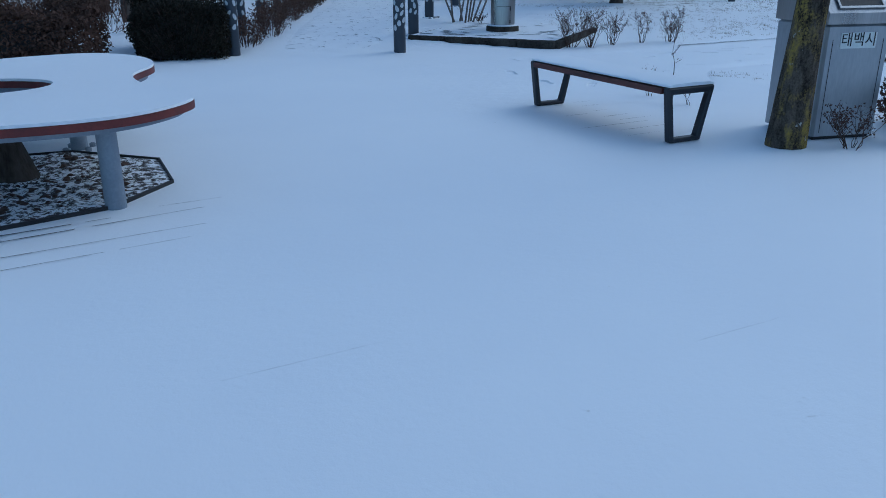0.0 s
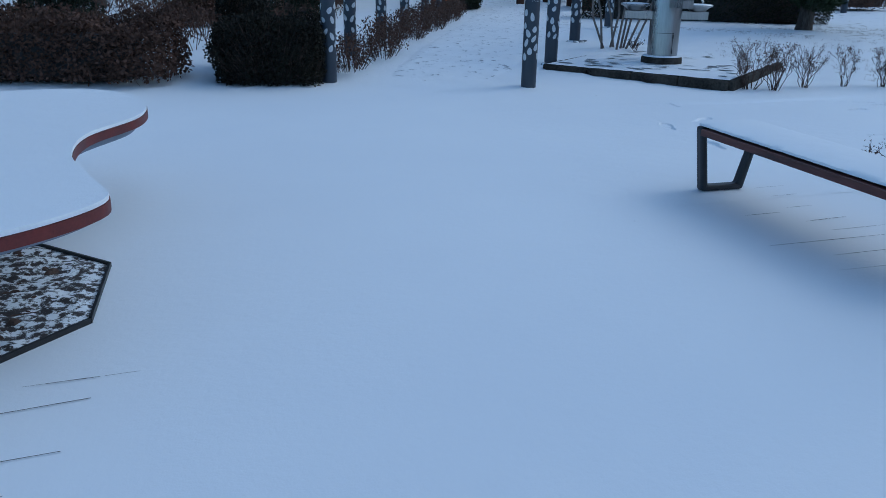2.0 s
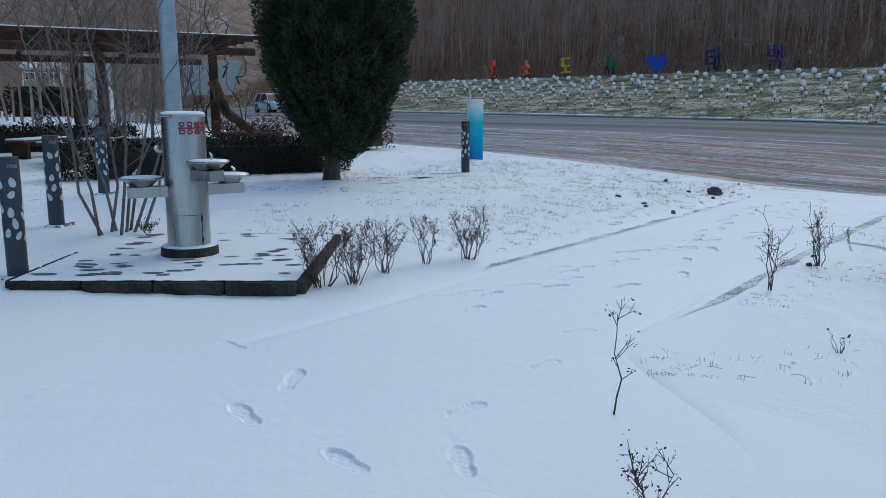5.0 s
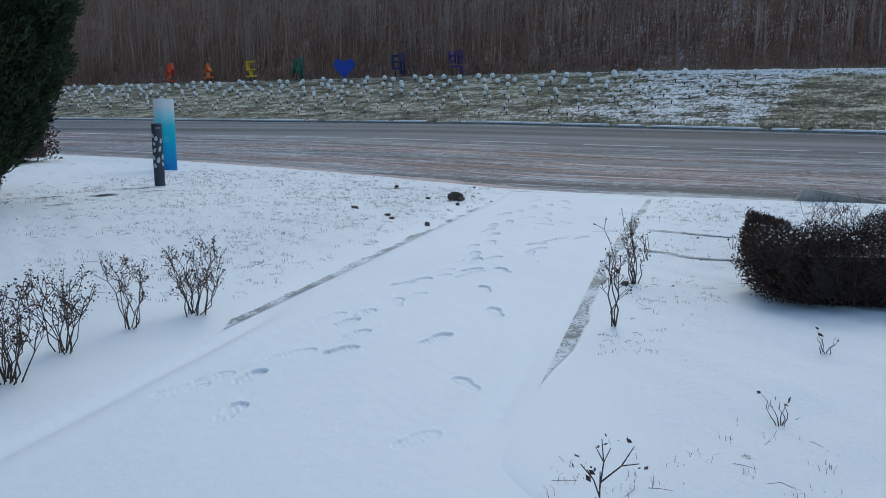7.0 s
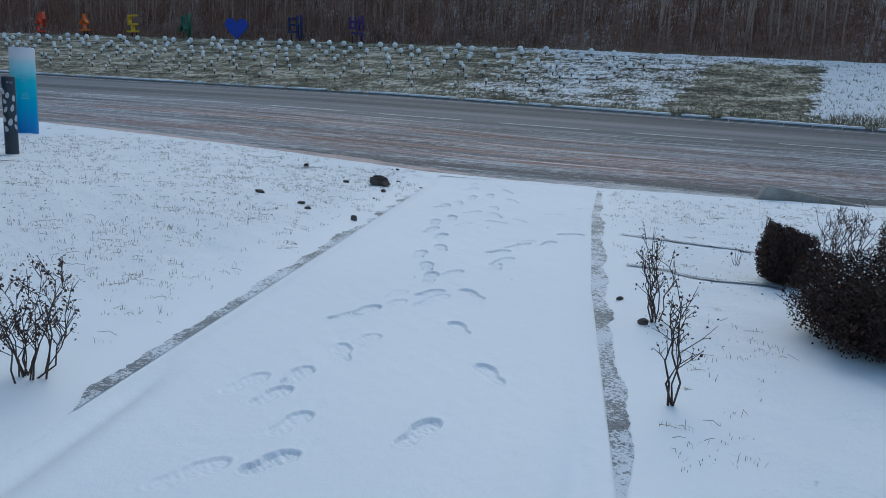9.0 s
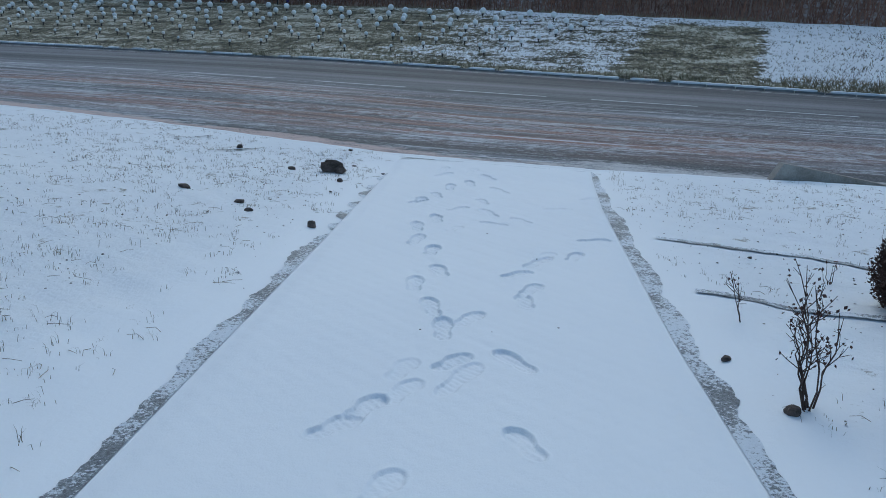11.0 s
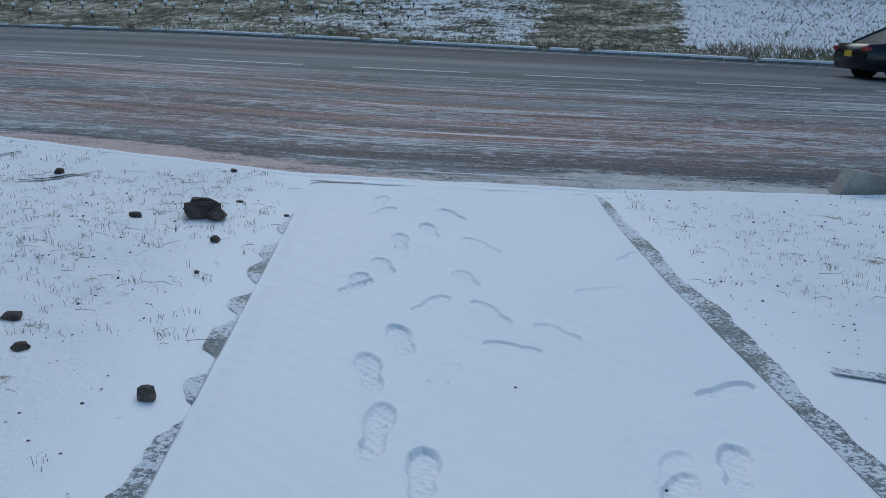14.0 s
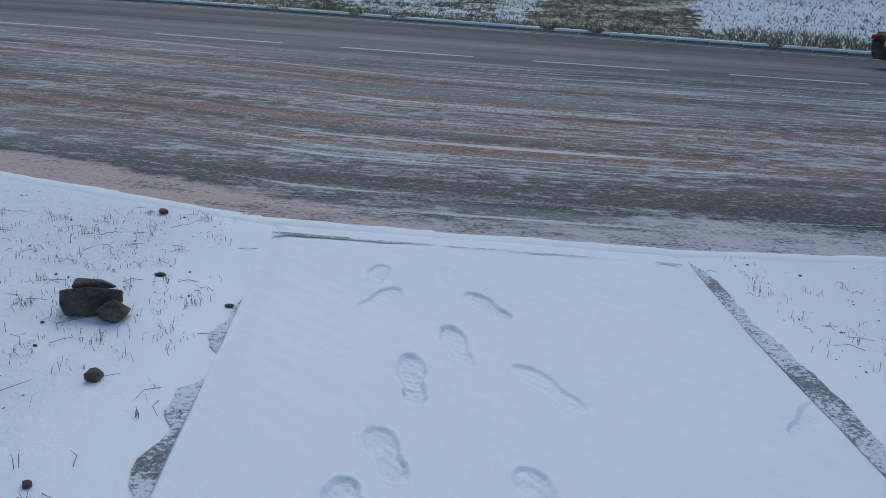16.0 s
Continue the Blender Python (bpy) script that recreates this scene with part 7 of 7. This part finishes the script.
kiosk = thing("information_post", pose(17.6, 39.7, on(17.6, 39.7), 0, 0, 15), "white information post with a small shelf", "sign")
part("cabinet", Geo().box((0, 0, 0.95), (0.65, 0.5, 1.9), chamfer=0.03), WHITE, kiosk)
part("panel", Geo().box((-0.5, -0.35, 1.0), (0.9, 0.2, 0.8), chamfer=0.02), STEEL_DULL, kiosk, "grey display shelf")
part("caption", Geo().box((-0.5, -0.456, 0.75), (0.6, 0.012, 0.12)), INK, kiosk, "dark illegible caption")
part("upper_board", Geo().box((-0.1, 0.1, 2.5), (1.2, 0.12, 1.4), chamfer=0.02), PLASTER, kiosk, "pale upper board")

banner = thing("information_board", pose(15.4, 49.4, on(15.4, 49.4), 0, 0, 10), "white and green information board on posts", "sign")
part("panel", Geo().box((0, 0, 1.9), (1.2, 0.08, 1.0)), SIGNWHITE, banner)
part("band", Geo().box((-0.5, -0.05, 1.9), (0.2, 0.03, 1.0)), P_GREEN, banner, "green band")
for k in (-0.65, 0.65):
    part("post", Geo().box((k, 0, 1.2), (0.1, 0.1, 2.5)), BLACK, banner)


def house(x, y, w, d, h, turn, label):
    b = thing("house", pose(x, y, 3.3, 0, 0, turn), label, "house")
    part("foundation", Geo().box((0, -0.6, -2.6), (w * 1.2, d * 1.5, 5.2)), STONE_DARK, b, "dark stone terrace")
    part("wall", Geo().box((0, 0, h / 2), (w, d, h)), PLASTER, b)
    g = Geo()
    g.add([(-w / 2 - 0.4, -d / 2 - 0.4, h), (w / 2 + 0.4, -d / 2 - 0.4, h), (w / 2 + 0.4, d / 2 + 0.4, h), (-w / 2 - 0.4, d / 2 + 0.4, h), (-w / 2 - 0.2, 0, h + d * 0.36), (w / 2 + 0.2, 0, h + d * 0.36)], [(0, 1, 5, 4), (2, 3, 4, 5), (1, 2, 5), (3, 0, 4), (0, 3, 2, 1)])
    part("roof", g, ROOF, b, "snow-covered gable roof")
    for i in range(3):
        win = part("window", Geo().box((-w / 2 + w * (i + 0.5) / 3, -d / 2 - 0.03, h * 0.58), (1.1, 0.10, 1.3)), WHITE, b, "white window frame")
        part("pane", Geo().box((-w / 2 + w * (i + 0.5) / 3, -d / 2 - 0.086, h * 0.58), (0.94, 0.02, 1.14)), GLASS_DARK, win, "dark pane")
    for i in range(7):
        part("porch_post", Geo().box((-w / 2 + w * i / 6, -d / 2 - 1.5, h * 0.36), (0.14, 0.14, h * 0.72)), WHITE, b, "white porch post")
    part("porch_rail", Geo().box((0, -d / 2 - 1.5, h * 0.34), (w, 0.1, 0.1)).box((0, -d / 2 - 1.5, h * 0.74), (w, 0.16, 0.14)), WHITE, b, "white porch rail")
    return b


house(34.9, 97.0, 3.4, 3.2, 1.9, -25, "white house with a porch and snowy roof")

wall_far = thing("retaining_wall", pose(59.5, 105.0, 2.7, 0, 0, -32), "pale concrete retaining wall beyond the road", "retaining wall")
part("face", Geo().add([(-6, 0, 0), (1.5, 0, 0), (1.5, 2, 0), (-6, 2, 0), (-6, 0.6, 4.6), (3.2, 0.6, 4.6), (3.2, 2, 4.6), (-6, 2, 4.6)], [(0, 3, 2, 1), (4, 5, 6, 7), (0, 1, 5, 4), (1, 2, 6, 5), (2, 3, 7, 6), (3, 0, 4, 7)]), PLASTER, wall_far)
part("coping", Geo().tube([(1.6, -0.1, 0), (3.3, 0.5, 4.7)], [0.10, 0.10], 6), CONCRETE, wall_far, "sloping concrete coping")
covered = thing("covered_shape", pose(9.7, 44.0, on(9.7, 44.0)), "dark rounded planter capped with snow", "planter")
part("body", Geo().lathe((0, 0, 0), [(0.7, 0), (0.85, 0.4), (0.8, 0.75), (0.6, 0.85)], 18), GREYPOST, covered, smooth=True)
part("snow_cap", Geo().lathe((0, 0, 0.84), [(0.66, 0), (0.6, 0.12), (0.3, 0.22), (0, 0.25)], 18), SNOW, covered, "cap of snow", smooth=True)

# ---------------------------------------------------------------- kerb stones, last
near_kerb = tagged(new("kerb"), "snow-covered kerb stones along the near road edge", "kerb", kind="structure")
far_kerb = tagged(new("kerb_2"), "wet grey kerb stones along the far road edge", "kerb", kind="structure")
shared = Geo().box((0, 0, 0), (0.14, 0.985, 0.09), chamfer=0.014).mesh("kerb_stone", KERB)
snowy = Geo().box((0, 0, 0), (0.12, 1.0, 0.05), chamfer=0.02).mesh("kerb_stone", SNOW_PATCHY)
for k in range(-16, 46):
    y = k + 0.5
    x = float(edge_x(y)) + 0.02
    ang = -math.degrees(math.atan2(float(edge_x(y + 0.5) - edge_x(y - 0.5)), 1.0))
    part("kerb_stone", snowy, None, near_kerb, at=pose(x, y, float(road_z(x, y)) - 0.016, 0, 0, ang))
for k in range(-20, 80):
    y = k + 0.5
    x = float(kerb_x(y)) + 0.07
    part("kerb_stone", shared, None, far_kerb, at=pose(x, y, float(road_z(x, y)) + 0.03, 0, 0, -9.4))
ly = np.arange(-16, 46, 0.07)
prof = ((-0.13, -0.012), (-0.06, 0.017), (-0.01, 0.027), (0.04, 0.024), (0.07, 0.010), (0.085, -0.014))
lip = []
for dx, dz in prof:
    lx = edge_x(ly) + dx + 0.018 * ripple(ly, ly * 0.0 + dx, 2.3, 1) + 0.010 * ripple(ly, ly * 0.0, 9.0, 4) * (dx > 0)
    lip.append(np.stack([lx, ly, road_z(edge_x(ly), ly) + dz + 0.006 * ripple(ly, ly * 0.0 + dx * 3, 4.0, 2) * (dz > 0.012)], 1))
n = len(ly)
i = np.concatenate([np.arange(n - 1) + n * r for r in range(len(prof) - 1)])
tagged(sheet("snow_lip", np.concatenate(lip), np.stack([i, i + n, i + n + 1, i + 1], 1), SNOW), "soft ridge of snow along the near kerb", "snow", kind="structure")
jy = np.arange(9.66, 11.9, 0.02)
rows = []
for side_, a_ in enumerate((0.247, 0.231)):
    jx = edge_x(jy) - a_ + (0.012 if side_ else -0.012) * ripple(jy, jy * 0, 7.0, 3 + side_) + (0.02 if side_ else -0.02) * np.clip(ripple(jy, jy * 0, 2.1, 5), -0.6, 0.8)
    rows.append(np.stack([jx, jy, 0.021 + smoothstep(17.2, 18.3, jx) * (road_z(18.35, jy) + 0.006)], 1))
n = len(jy)
i = np.arange(n - 1)
tagged(sheet("kerb_joint", np.concatenate(rows), np.stack([i, i + n, i + n + 1, i + 1], 1), STRIP), "wet speckled joint between footpath and kerb", "kerb joint", kind="structure")
drift = Geo()
rg = random.Random(55)
for k in range(-40, 160):
    y = k * 0.5
    if rg.random() < 0.8:
        x = float(kerb_x(y)) + 0.24
        drift.box((x, y, float(road_z(x, y)) + 0.11), (rg.uniform(0.15, 0.4), 0.56, 0.08), -0.16, taper=0.7, chamfer=0.02)
tagged(part("snow_drift", drift, SNOW), "thin line of snow behind the far kerb", "snow", kind="stuff")
